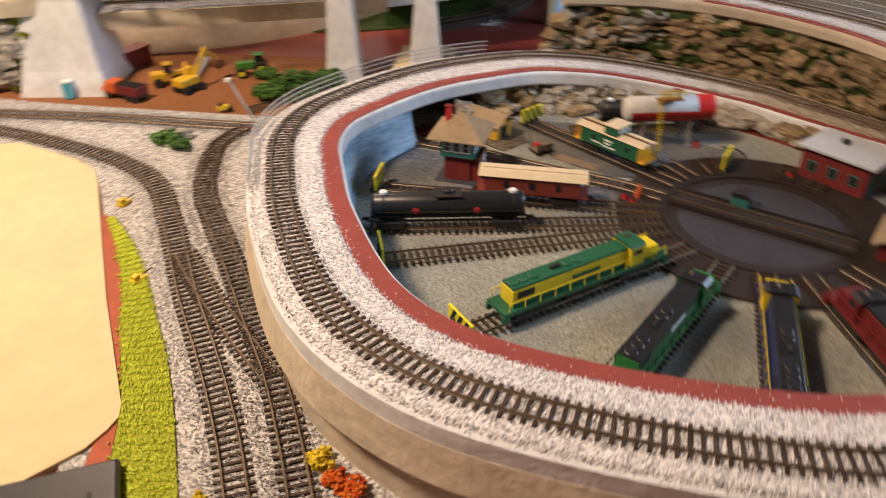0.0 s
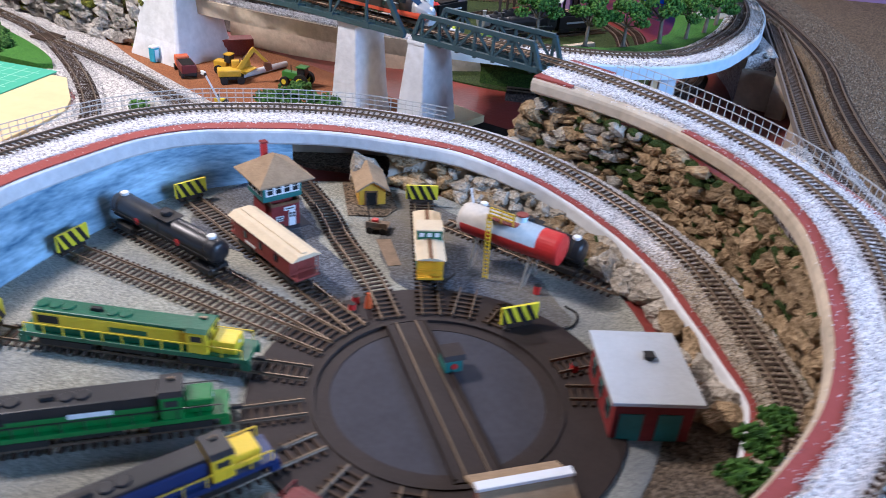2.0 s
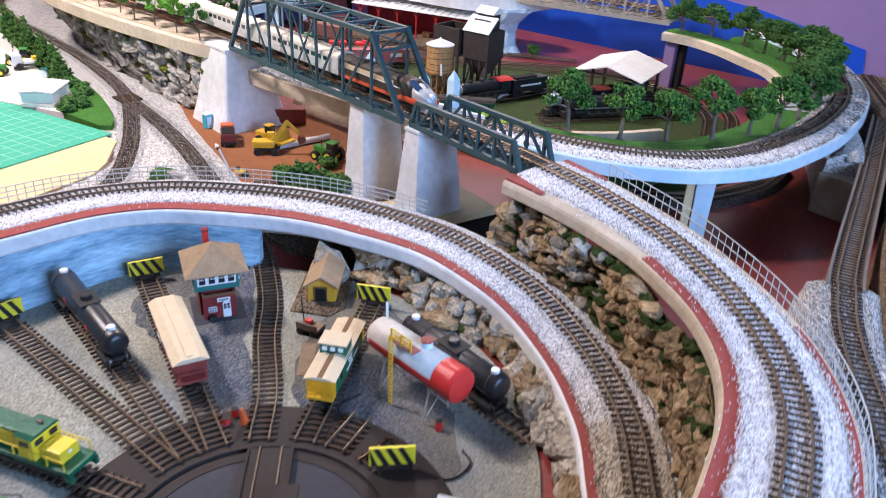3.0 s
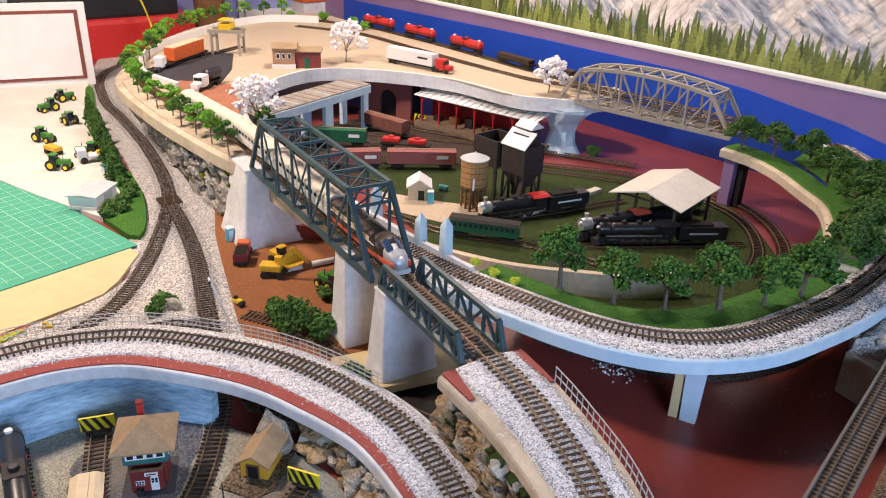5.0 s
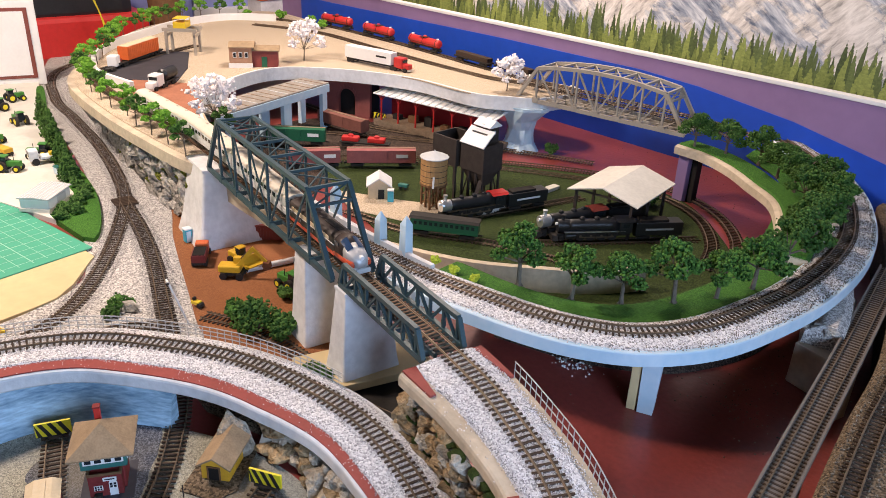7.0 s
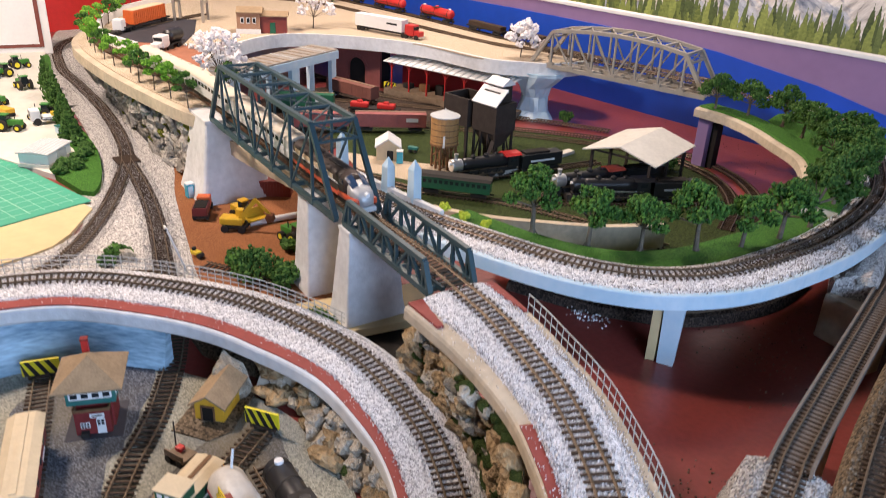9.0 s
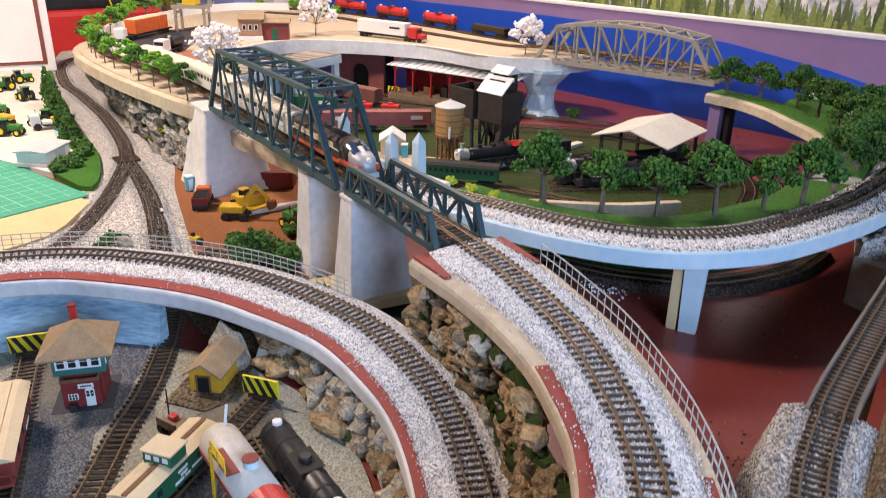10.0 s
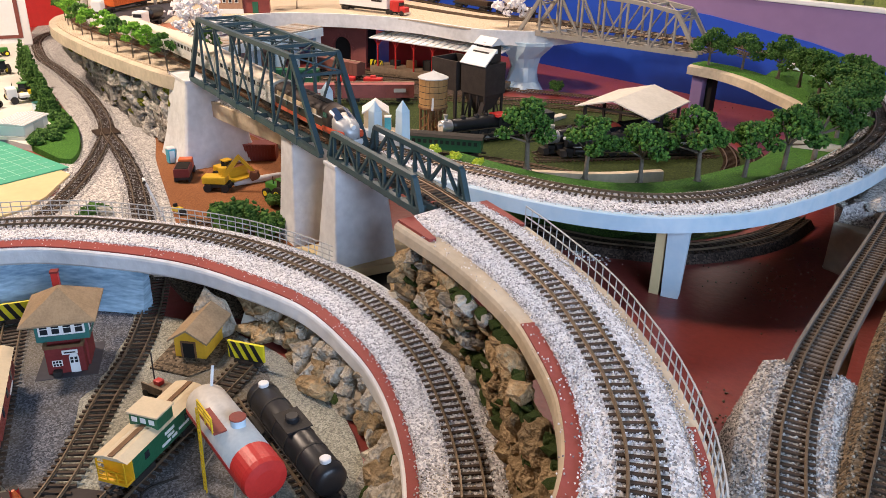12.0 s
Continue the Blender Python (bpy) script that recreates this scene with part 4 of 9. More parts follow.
M_DK_GREEN = material("dark_green_paint", (0.012, 0.115, 0.055), 0.42, vary=0.2, scale=50)
M_KELLY = material("bright_green_paint", (0.012, 0.165, 0.032), 0.4, vary=0.15, scale=50)
M_CNW_YELLOW = material("locomotive_yellow", (0.78, 0.58, 0.02), 0.4, vary=0.12, scale=50)
M_NAVY = material("navy_paint", (0.015, 0.03, 0.11), 0.4, vary=0.2, scale=50)
M_MAROON = material("maroon_paint", (0.16, 0.018, 0.018), 0.45, vary=0.2, scale=60)
M_OXIDE = material("oxide_red_paint", (0.25, 0.045, 0.032), 0.55, vary=0.2, scale=60)
M_CREAM = material("cream_roof", (0.66, 0.54, 0.36), 0.6, vary=0.1, scale=60)
RT = 0.0105
diesel(ray_from_table(212.0, 0.264, RT, 180), "yellow diesel locomotive with dark green roof and sill", M_CNW_YELLOW, M_DK_GREEN, M_DK_GREEN, M_CNW_YELLOW, M_CNW_YELLOW, stripe=M_DK_GREEN)
diesel(ray_from_table(234.0, 0.268, RT, 180), "green diesel locomotive with black roof and white bars", M_KELLY, M_BLACK, M_KELLY, M_KELLY, M_BLACK, 0.195, stripe=M_PAPER_WHITE, crown=0.0100)
diesel(ray_from_table(255.0, 0.250, RT, 180), "dark navy diesel locomotive with yellow cab front", M_NAVY, M_BLACK, M_NAVY, M_YELLOW, M_YELLOW, 0.195)
diesel(ray_from_table(277.0, 0.255, RT, 180), "maroon red diesel locomotive beside the turntable", M_MAROON, M_BLACK, M_MAROON, M_MAROON, M_MAROON, 0.195)


def tank_car(m, label, length, mat, r=0.0155, bands=3, marks=None):
    t = thing("tank_car", label, "tank car", m)
    h = length / 2
    z = 0.0135 + r
    prof = [(r * 0.45, -h * 0.96), (r * 0.82, -h * 0.945), (r, -h * 0.90), (r, h * 0.90), (r * 0.82, h * 0.945), (r * 0.45, h * 0.96)]
    part("tank", lathe(prof, 28, None, pose(0, 0, z) @ pose(0, 0, 0, 0, 90, 0)), mat, t, smooth=True)
    for k in range(bands):
        x = -h * 0.8 + k * 1.6 * h / max(1, bands - 1)
        part("band", lathe([(r * 1.03, -0.0011), (r * 1.03, 0.0011)], 28, None, pose(x, 0, z) @ pose(0, 0, 0, 0, 90, 0)), M_UNDER, t)
    part("underframe", box(0, 0, 0.0105, length * 0.97, 0.012, 0.0035, 0.0005), M_UNDER, t)
    part("manway", lathe([(0.0058, 0), (0.0058, 0.0045), (0.0048, 0.0056)], 16, None, pose(0, 0, z + r * 0.96)), mat, t)
    part("walkway", box(0, 0, z + r * 0.98, 0.030, 0.022, 0.0008), M_UNDER, t)
    for s in (-1, 1):
        bogie(t, s * length * 0.36)
        part("end_hatch", lathe([(0.0045, 0), (0.0045, 0.0028), (0.0036, 0.0034)], 14, None, pose(s * h * 0.80, 0, z + r * 0.98)), M_PAPER_WHITE, t, "white round hatch cover")
        part("side_rail", bar((-h * 0.9, s * r * 1.04, z - 0.004), (h * 0.9, s * r * 1.04, z - 0.004), 0.0008, 0.0008), M_UNDER, t)
        if marks:
            for x in (-0.35, 0.4):
                part("red_mark", rod((x * h, s * r * 0.97, z - 0.003), (x * h, s * (r + 0.0006), z - 0.003), 0.0038, seg=14), marks, t)
    couplers(t, h)
    return t


tank_car(ray_from_table(183.2, 0.358, RT), "black tank car with red round marks and white hatches", 0.178, M_BLACK, 0.0128, 3, M_BRIGHT_RED)
tank_car(pose(0.282, 0.961, 0.0080, 0, 0, 4), "black tank car standing beside the rock wall", 0.148, M_BLACK, 0.0138, 6)
track("short brown-tied siding beside the rock wall", np.array([(0.17 + 0.008 * k, 0.955 + 0.0005 * k, 0.0036) for k in range(30)]))


def windows(parent, mat, xs, y, z, w, h, name="window"):
    for x in xs:
        part(name, box(x, y, z, w, 0.0007, h), mat, parent)


def wood_caboose(m):
    t = thing("caboose", "dark red wooden caboose with a cream roof", "caboose", m)
    part("body", box(0, 0, 0.0110, 0.108, 0.0300, 0.0225, 0.0006), M_OXIDE, t)
    for k in range(17):
        for s in (-1, 1):
            part("siding_board", box(-0.052 + 0.0065 * k, s * 0.0151, 0.0125, 0.0050, 0.0006, 0.0200), M_OXIDE, t)
    part("roof", extrude_y([(-0.0175, 0.0330), (0.0175, 0.0330), (0.0090, 0.0375), (-0.0090, 0.0375)], -0.063, 0.063, None, pose(0, 0, 0, 0, 0, 90)), M_CREAM, t, "cream painted roof")
    part("roof_walk", box(0, 0, 0.0376, 0.118, 0.006, 0.0010), M_CREAM, t)
    for s in (-1, 1):
        windows(t, M_GLASS_DARK, (-0.030, 0.0, 0.030), s * 0.0157, 0.0195, 0.006, 0.008)
        part("lettering_bar", box(0.020, s * 0.0159, 0.0145, 0.020, 0.0005, 0.0028), M_PAPER_WHITE, t)
        part("end_platform", box(s * 0.0590, 0, 0.0105, 0.0110, 0.028, 0.0025, 0.0004), M_OXIDE, t)
        for u in (-1, 1):
            part("end_rail_post", box(s * 0.0635, u * 0.0125, 0.0130, 0.0010, 0.0010, 0.0200), M_OXIDE, t)
        part("end_rail", bar((s * 0.0635, -0.0125, 0.0215), (s * 0.0635, 0.0125, 0.0215), 0.001, 0.001), M_OXIDE, t)
        bogie(t, s * 0.038)
    couplers(t, 0.064)
    return t


wood_caboose(ray_from_table(171.3, 0.262, RT))


M_ORANGE_END = material("orange_yellow_ends", (0.80, 0.42, 0.015), 0.45, vary=0.12, scale=60)


def cupola_caboose(m):
    t = thing("caboose", "green steel caboose with orange-yellow ends and cream roof", "caboose", m)
    part("body", box(0, 0, 0.0110, 0.106, 0.0290, 0.0225, 0.0006), M_DK_GREEN, t)
    part("roof", extrude_y([(-0.0165, 0.0333), (0.0165, 0.0333), (0.0070, 0.0362), (-0.0070, 0.0362)], -0.0620, 0.0620, None, pose(0, 0, 0, 0, 0, 90)), M_CREAM, t, "cream roof")
    part("roof_walk", box(0, 0, 0.0362, 0.122, 0.0045, 0.0009), M_BROWN_WOOD, t)
    cup = part("cupola", box(-0.002, 0, 0.0335, 0.0240, 0.0280, 0.0125, 0.0008), M_DK_GREEN, t, "green lookout cupola")
    part("cupola_roof", box(-0.002, 0, 0.0460, 0.0275, 0.0310, 0.0018, 0.0006), M_CREAM, cup)
    for s in (-1, 1):
        for y in (-0.0085, 0, 0.0085):
            part("cupola_window", box(-0.002 + s * 0.0122, y, 0.0385, 0.0006, 0.0052, 0.0048), M_PAPER_WHITE, cup)
        windows(t, M_GLASS_DARK, (-0.034, 0.028), s * 0.0147, 0.0200, 0.006, 0.0065)
        bm = bmesh.new()
        for x, w, z in ((-0.006, 0.013, 0.0150), (0.0015, 0.010, 0.0195), (0.0065, 0.008, 0.0150), (0.0005, 0.0140, 0.0240)):
            box(x, s * 0.0148, z, w, 0.0006, 0.0026, bm=bm)
        part("white_emblem", bm, M_PAPER_WHITE, t, "white block emblem")
        part("lettering_bar", box(0.022, s * 0.0148, 0.0165, 0.016, 0.0006, 0.0022), M_PAPER_WHITE, t)
        part("end_wall", box(s * 0.0535, 0, 0.0110, 0.0012, 0.0285, 0.0222), M_ORANGE_END, t, "yellow end wall")
        part("end_platform", box(s * 0.0585, 0, 0.0105, 0.0110, 0.028, 0.0025, 0.0004), M_ORANGE_END, t)
        for y in (-0.0130, -0.0045, 0.0045, 0.0130):
            part("end_rail_post", box(s * 0.0630, y, 0.0130, 0.0011, 0.0011, 0.0200 if abs(y) > 0.01 else 0.0095), M_ORANGE_END, t)
        for z in (0.0170, 0.0225):
            part("end_rail", bar((s * 0.0630, -0.0130, z), (s * 0.0630, 0.0130, z), 0.0011, 0.0011), M_ORANGE_END, t)
        for z in (0.0150, 0.0200, 0.0250, 0.0300):
            part("ladder_rung", bar((s * 0.0632, 0.006, z), (s * 0.0632, 0.013, z), 0.0008, 0.0008), M_ORANGE_END, t)
        bogie(t, s * 0.037)
    couplers(t, 0.064)
    return t


cupola_caboose(ray_from_table(132.6, 0.213, RT) @ Matrix.Diagonal((0.87, 0.95, 0.95, 1)))

# ---- yard buildings ----
M_BRICK = material("dark_red_brick", (0.20, 0.03, 0.028), 0.7, vary=0.25, scale=70)
M_TAN_ROOF = material("tan_shingle_roof", (0.34, 0.245, 0.15), 0.75, vary=0.25, scale=90, bump=0.25)
M_ORANGE_YELLOW = material("ochre_yellow_paint", (0.72, 0.40, 0.03), 0.5, vary=0.12, scale=60)


def hip_roof(sx, sy, z0, z1, ridge, eave=0.0015):
    """A hipped roof with its ridge along x."""
    bm = bmesh.new()
    lo = [bm.verts.new((a * sx / 2, b * sy / 2, z0)) for a, b in ((-1, -1), (1, -1), (1, 1), (-1, 1))]
    mid = [bm.verts.new((a * sx / 2, b * sy / 2, z0 + eave)) for a, b in ((-1, -1), (1, -1), (1, 1), (-1, 1))]
    r = [bm.verts.new((-ridge / 2, 0, z1)), bm.verts.new((ridge / 2, 0, z1))]
    bm.faces.new(lo[::-1])
    for i in range(4):
        bm.faces.new((lo[i], lo[(i + 1) % 4], mid[(i + 1) % 4], mid[i]))
    bm.faces.new((mid[0], mid[1], r[1], r[0]))
    bm.faces.new((mid[1], mid[2], r[1]))
    bm.faces.new((mid[2], mid[3], r[0], r[1]))
    bm.faces.new((mid[3], mid[0], r[0]))
    return bm


def signal_tower(m):
    """Two storeys: a brick foot and a glazed cabin; the door looks along +x."""
    t = thing("signal_tower", "two-storey signal tower with brick foot, green cabin, tan hipped roof", "signal tower", m)
    part("brick_foot", box(0, 0, 0, 0.030, 0.036, 0.030, 0.0005), M_BRICK, t)
    porch = part("porch", box(0.019, 0, 0, 0.012, 0.032, 0.026, 0.0005), M_BRICK, t, "dark red brick entrance porch")
    for y in (-0.0155, 0.0155):
        part("parapet", box(0.019, y, 0.026, 0.013, 0.0022, 0.0040, 0.0003), M_BROWN_WOOD, porch)
    part("parapet", box(0.0248, 0, 0.026, 0.0018, 0.033, 0.0030, 0.0003), M_BROWN_WOOD, porch)
    d = part("door", box(0.0253, 0.0070, 0.0010, 0.0008, 0.0080, 0.0155, 0.0003), M_PAPER_WHITE, porch, "white panelled door")
    part("door_arch", rod((0.0249, 0.0070, 0.0160), (0.0257, 0.0070, 0.0160), 0.0040, seg=16), M_PAPER_WHITE, d)
    for y in (0.0052, 0.0088):
        for z in (0.0110, 0.0142):
            part("door_pane", box(0.0259, y, z, 0.0003, 0.0024, 0.0024), M_GLASS_DARK, d)
    w = part("window", box(0.0253, -0.0070, 0.0085, 0.0008, 0.0085, 0.0060, 0.0003), M_PAPER_WHITE, porch, "small white window")
    for y in (-0.0095, -0.0070, -0.0045):
        for z in (0.0092, 0.0120):
            part("pane", box(0.0259, y, z, 0.0003, 0.0018, 0.0020), M_GLASS_DARK, w)
    part("name_board", box(0.0254, 0.0045, 0.0195, 0.0010, 0.0130, 0.0042, 0.0003), M_PAPER_WHITE, porch, "white board with a dark bar")
    part("lettering_bar", box(0.0260, 0.0045, 0.0210, 0.0004, 0.0095, 0.0012), M_UNDER, porch)
    part("bin", box(0.0285, -0.0075, 0, 0.0060, 0.0070, 0.0060, 0.0004), M_UNDER, porch)
    part("cabin", box(0, 0, 0.030, 0.038, 0.044, 0.0215, 0.0006), M_TEAL, t, "dark green glazed cabin")
    for a, half, span, n in ((0, 0.0192, 0.0380, 4), (90, 0.0222, 0.0320, 3), (180, 0.0192, 0.0380, 4), (270, 0.0222, 0.0320, 3)):
        turn = pose(0, 0, 0, 0, 0, a)
        f = part("window_band", box(half, 0, 0.0362, 0.0009, span, 0.0140, 0.0002, turn), M_PAPER_WHITE, t, "white sash window band")
        for k in range(n):
            y = span * ((k + 0.5) / n - 0.5)
            for z in (0.0380, 0.0436):
                part("pane", box(half + 0.0006, y, z, 0.0004, span / n - 0.0034, 0.0048, 0, turn), M_GLASS_DARK, f)
    part("roof", hip_roof(0.064, 0.062, 0.0515, 0.0740, 0.006), M_TAN_ROOF, t, "tan hipped shingle roof")
    c = part("chimney", box(-0.014, -0.004, 0.058, 0.0060, 0.0060, 0.0240, 0.0004), M_BRIGHT_RED, t, "red brick chimney")
    part("chimney_cap", box(-0.014, -0.004, 0.0815, 0.0072, 0.0072, 0.0018, 0.0003), M_BRICK, c)
    part("stone_base", box(0.004, 0, -0.0005, 0.058, 0.052, 0.0016, 0.0005), M_TT_GREY, t)
    return t


signal_tower(pose(0.018, 0.822, 0.003, 0, 0, -15) @ Matrix.Diagonal((1.1, 1.1, 1.12, 1)))


def tool_shed(m):
    t = thing("tool_shed", "ochre yellow tool shed with tan gable roof", "shed", m)
    part("body", box(0, 0, 0.0016, 0.042, 0.026, 0.0165, 0.0004), M_ORANGE_YELLOW, t)
    for k in range(5):
        for s in (-1, 1):
            part("siding_board", box(-0.017 + 0.0085 * k, s * 0.0131, 0.002, 0.0070, 0.0005, 0.0155), M_ORANGE_YELLOW, t)
    gab = extrude_y([(-0.0130, 0.0180), (0.0130, 0.0180), (0.0, 0.0262)], -0.0210, 0.0210, None, pose(0, 0, 0, 0, 0, 90))
    part("gable", gab, M_ORANGE_YELLOW, t)
    part("roof", extrude_y([(-0.0168, 0.0163), (0.0, 0.0268), (0.0168, 0.0163), (0.0168, 0.0180), (0.0, 0.0286), (-0.0168, 0.0180)], -0.0255, 0.0255, None, pose(0, 0, 0, 0, 0, 90)), M_TAN_ROOF, t, "tan shingle gable roof")
    part("door_opening", box(0.0212, -0.001, 0.0016, 0.0008, 0.0100, 0.0135), M_DARK, t)
    for y in (-0.0067, 0.0047):
        part("door_post", box(0.0214, y, 0.0016, 0.0012, 0.0014, 0.0140), M_BROWN_WOOD, t)
    part("lintel", box(0.0214, -0.001, 0.0150, 0.0012, 0.0128, 0.0014), M_BROWN_WOOD, t)
    part("slab", prism([(-0.034, -0.024), (0.040, -0.026), (0.046, 0.010), (0.030, 0.024), (-0.034, 0.022)], 0.0, 0.0016), M_BANK, t, "brown earth patch")
    return t


tool_shed(pose(0.056, 0.943, 0.003, 0, 0, -39) @ Matrix.Diagonal((1.25, 1.25, 1.3, 1)))

M_WOOD_GREY = material("weathered_boards", (0.26, 0.19, 0.13), 0.75, vary=0.3, scale=90)
trolley = thing("track_trolley", "small weathered wooden track trolley with a red load", "trolley", pose(0.124, 0.886, 0.003, 0, 0, 30))
part("deck", box(0, 0, 0.006, 0.026, 0.020, 0.0025, 0.0004), M_WOOD_GREY, trolley)
part("side_board", box(0, -0.009, 0.0085, 0.026, 0.0016, 0.0065, 0.0003), M_WOOD_GREY, trolley)
for x in (-0.008, 0.008):
    part("wheel", rod((x, -0.0108, 0.0042), (x, 0.0108, 0.0042), 0.0042, seg=12), M_UNDER, trolley)
part("load", box(-0.004, 0.003, 0.0085, 0.008, 0.007, 0.005, 0.001), M_BRIGHT_RED, trolley, "red toolbox")
part("handle", rod((-0.011, 0.004, 0.008), (-0.016, 0.008, 0.036), 0.0007), M_UNDER, trolley)
boards = part("plank_path", prism([(0.138, 0.868), (0.150, 0.880), (0.196, 0.846), (0.188, 0.834)], 0.003, 0.0042), M_WOOD_GREY)
tagged(boards, "flat weathered board path beside the caboose spur", "boards")

# fuel store: white tank with a red end on a steel stand, yellow ladder
tank = thing("fuel_tank", "white horizontal fuel tank with red end on a steel stand", "fuel tank", pose(0.291, 0.910, 0.006, 0, 0, 6))
R = 0.0172
M_TANK_CREAM = material("grey_cream_tank", (0.58, 0.54, 0.48), 0.5, vary=0.18, scale=40, bump=0.05)
part("shell", lathe([(R * 0.5, -0.060), (R * 0.88, -0.058), (R, -0.053), (R, 0.036)], 32, None, pose(0, 0, 0.052, 0, 90, 0)), M_TANK_CREAM, tank, smooth=True)
part("red_end", lathe([(R * 1.004, 0.036), (R * 1.004, 0.056), (R * 0.94, 0.0600), (R * 0.55, 0.0618)], 32, None, pose(0, 0, 0.052, 0, 90, 0)), M_BRIGHT_RED, tank, "bright red tank end", smooth=False)
belly = bmesh.new()
arc = [radians(a) for a in range(175, 366, 10)]
extrude_y([(R * 1.006 * math.cos(a), 0.052 + R * 1.006 * math.sin(a)) for a in arc] + [(R * 0.97 * math.cos(a), 0.052 + R * 0.97 * math.sin(a)) for a in arc[::-1]], -0.036, 0.053, belly, pose(0, 0, 0, 0, 0, 90))
part("red_belly", belly, M_BRIGHT_RED, tank, "red painted underside")
for x in (-0.034, 0.030):
    for y in (-0.013, 0.013):
        part("stand_leg", rod((x - 0.003, y * 1.3, 0), (x, y * 0.8, 0.040), 0.0011), M_SILVER, tank)
    part("stand_brace", rod((x, -0.016, 0.004), (x, 0.011, 0.036), 0.0007), M_SILVER, tank)
    part("stand_brace", rod((x, 0.016, 0.004), (x, -0.011, 0.036), 0.0007), M_SILVER, tank)
    part("saddle", box(x, 0, 0.0335, 0.004, 0.026, 0.006, 0.0005), M_SILVER, tank)
part("hatch", lathe([(0.0058, 0.068), (0.0058, 0.0745), (0.0048, 0.0755)], 18, None, pose(0.010, 0.002, 0)), M_PALE_BLUE, tank, "pale blue hatch with rusty lid")
part("hatch_lid", lathe([(0.0064, 0.0752), (0.0064, 0.0762)], 18, None, pose(0.010, 0.002, 0)), M_OXIDE, tank)
cage = part("catwalk", box(-0.004, -0.013, 0.069, 0.034, 0.010, 0.0012), M_OXIDE, tank, "catwalk with yellow railing")
for z in (0.0745, 0.0785, 0.0825):
    part("yellow_rail", bar((-0.018, -0.018, z), (0.010, -0.018, z), 0.0012, 0.0016), M_YELLOW, cage)
for x in (-0.018, -0.004, 0.010):
    part("rail_post", bar((x, -0.018, 0.069), (x, -0.018, 0.083), 0.0012, 0.0012), M_YELLOW, cage)
lad = part("ladder", bar((-0.016, -0.0215, 0), (-0.020, -0.019, 0.075), 0.0010, 0.0010), M_YELLOW, tank, "yellow ladder")
part("ladder_side", bar((-0.011, -0.0215, 0), (-0.015, -0.019, 0.075), 0.0010, 0.0010), M_YELLOW, lad)
for k in range(18):
    u = (k + 0.5) / 18
    part("rung", bar((-0.0165 - 0.004 * u + 0.0005, -0.0215 + 0.0025 * u, 0.075 * u), (-0.0105 - 0.004 * u, -0.0215 + 0.0025 * u, 0.075 * u), 0.0009, 0.0012), M_YELLOW, lad)
part("fill_pipe", rod((-0.050, 0.004, 0.066), (-0.058, 0.010, 0.082), 0.0013), M_PLASTER_WHITE, tank)
hose = smooth_path([(0.25, 0.872, 0.0038), (0.258, 0.842, 0.0038), (0.30, 0.846, 0.0038), (0.36, 0.852, 0.0038), (0.392, 0.872, 0.0038), (0.388, 0.90, 0.0038), (0.37, 0.905, 0.0038)], 0.004)
tagged(sweep("hose", hose, [(-0.0009, 0), (0.0009, 0), (0.0006, 0.0015), (-0.0006, 0.0015)], M_UNDER), "black hose lying on the yard gravel", "hose")
drums = None
for x, y in ((0.214, 0.757), (0.221, 0.745), (0.432, 0.817), (0.335, 0.905)):
    if drums is None:
        drums = thing("oil_drum", "small red oil drum on the ground", "drum", pose(x, y, 0.004), "oil drums")
        part("barrel", lathe([(0.0036, 0), (0.0036, 0.0035), (0.0038, 0.0038), (0.0036, 0.0041), (0.0036, 0.0095)], 16), M_BRIGHT_RED, drums)
        part("lid", lathe([(0.0034, 0.0094), (0.0034, 0.0100)], 16), M_UNDER, drums)
    else:
        copy_thing(drums, pose(x, y, 0.004))
cone = thing("orange_marker", "small orange marker leaning at the table's rim", "marker", pose(0.229, 0.760, 0.006, 8, 6, 0))
part("body", lathe([(0.0042, 0), (0.003, 0.010), (0.0012, 0.019)], 12), material("orange_plastic", (0.75, 0.13, 0.03), 0.5), cone)

# engine shed with the flat roof
es = thing("engine_shed", "brick engine shed with pale flat roof and teal doors", "shed", pose(0.495, 0.815, 0.003, 0, 0, -49))
part("wall", box(0, 0, 0, 0.084, 0.066, 0.042, 0.0006), M_BRICK, es)
part("roof", box(0, 0, 0.042, 0.097, 0.076, 0.0035, 0.0006), M_GREY_ROOF, es, "pale grey flat roof")
v = part("roof_vent", lathe([(0.0045, 0.0455), (0.0045, 0.0490)], 12, None, pose(-0.010, 0.006, 0)), M_UNDER, es)
part("vent_cap", box(-0.010, 0.006, 0.0490, 0.009, 0.009, 0.0012, 0.0003), M_UNDER, v)
for y in (-0.018, 0.014):
    part("door", box(0.0424, y, 0.001, 0.0010, 0.020, 0.028, 0.0003), M_TEAL, es, "teal double door")
for x in (-0.026, 0.0, 0.026):
    w = part("window", box(x, -0.0334, 0.014, 0.012, 0.0010, 0.014, 0.0003), M_TEAL, es)
    part("pane", box(x, -0.0340, 0.0155, 0.0095, 0.0004, 0.011), M_GLASS_DARK, w)

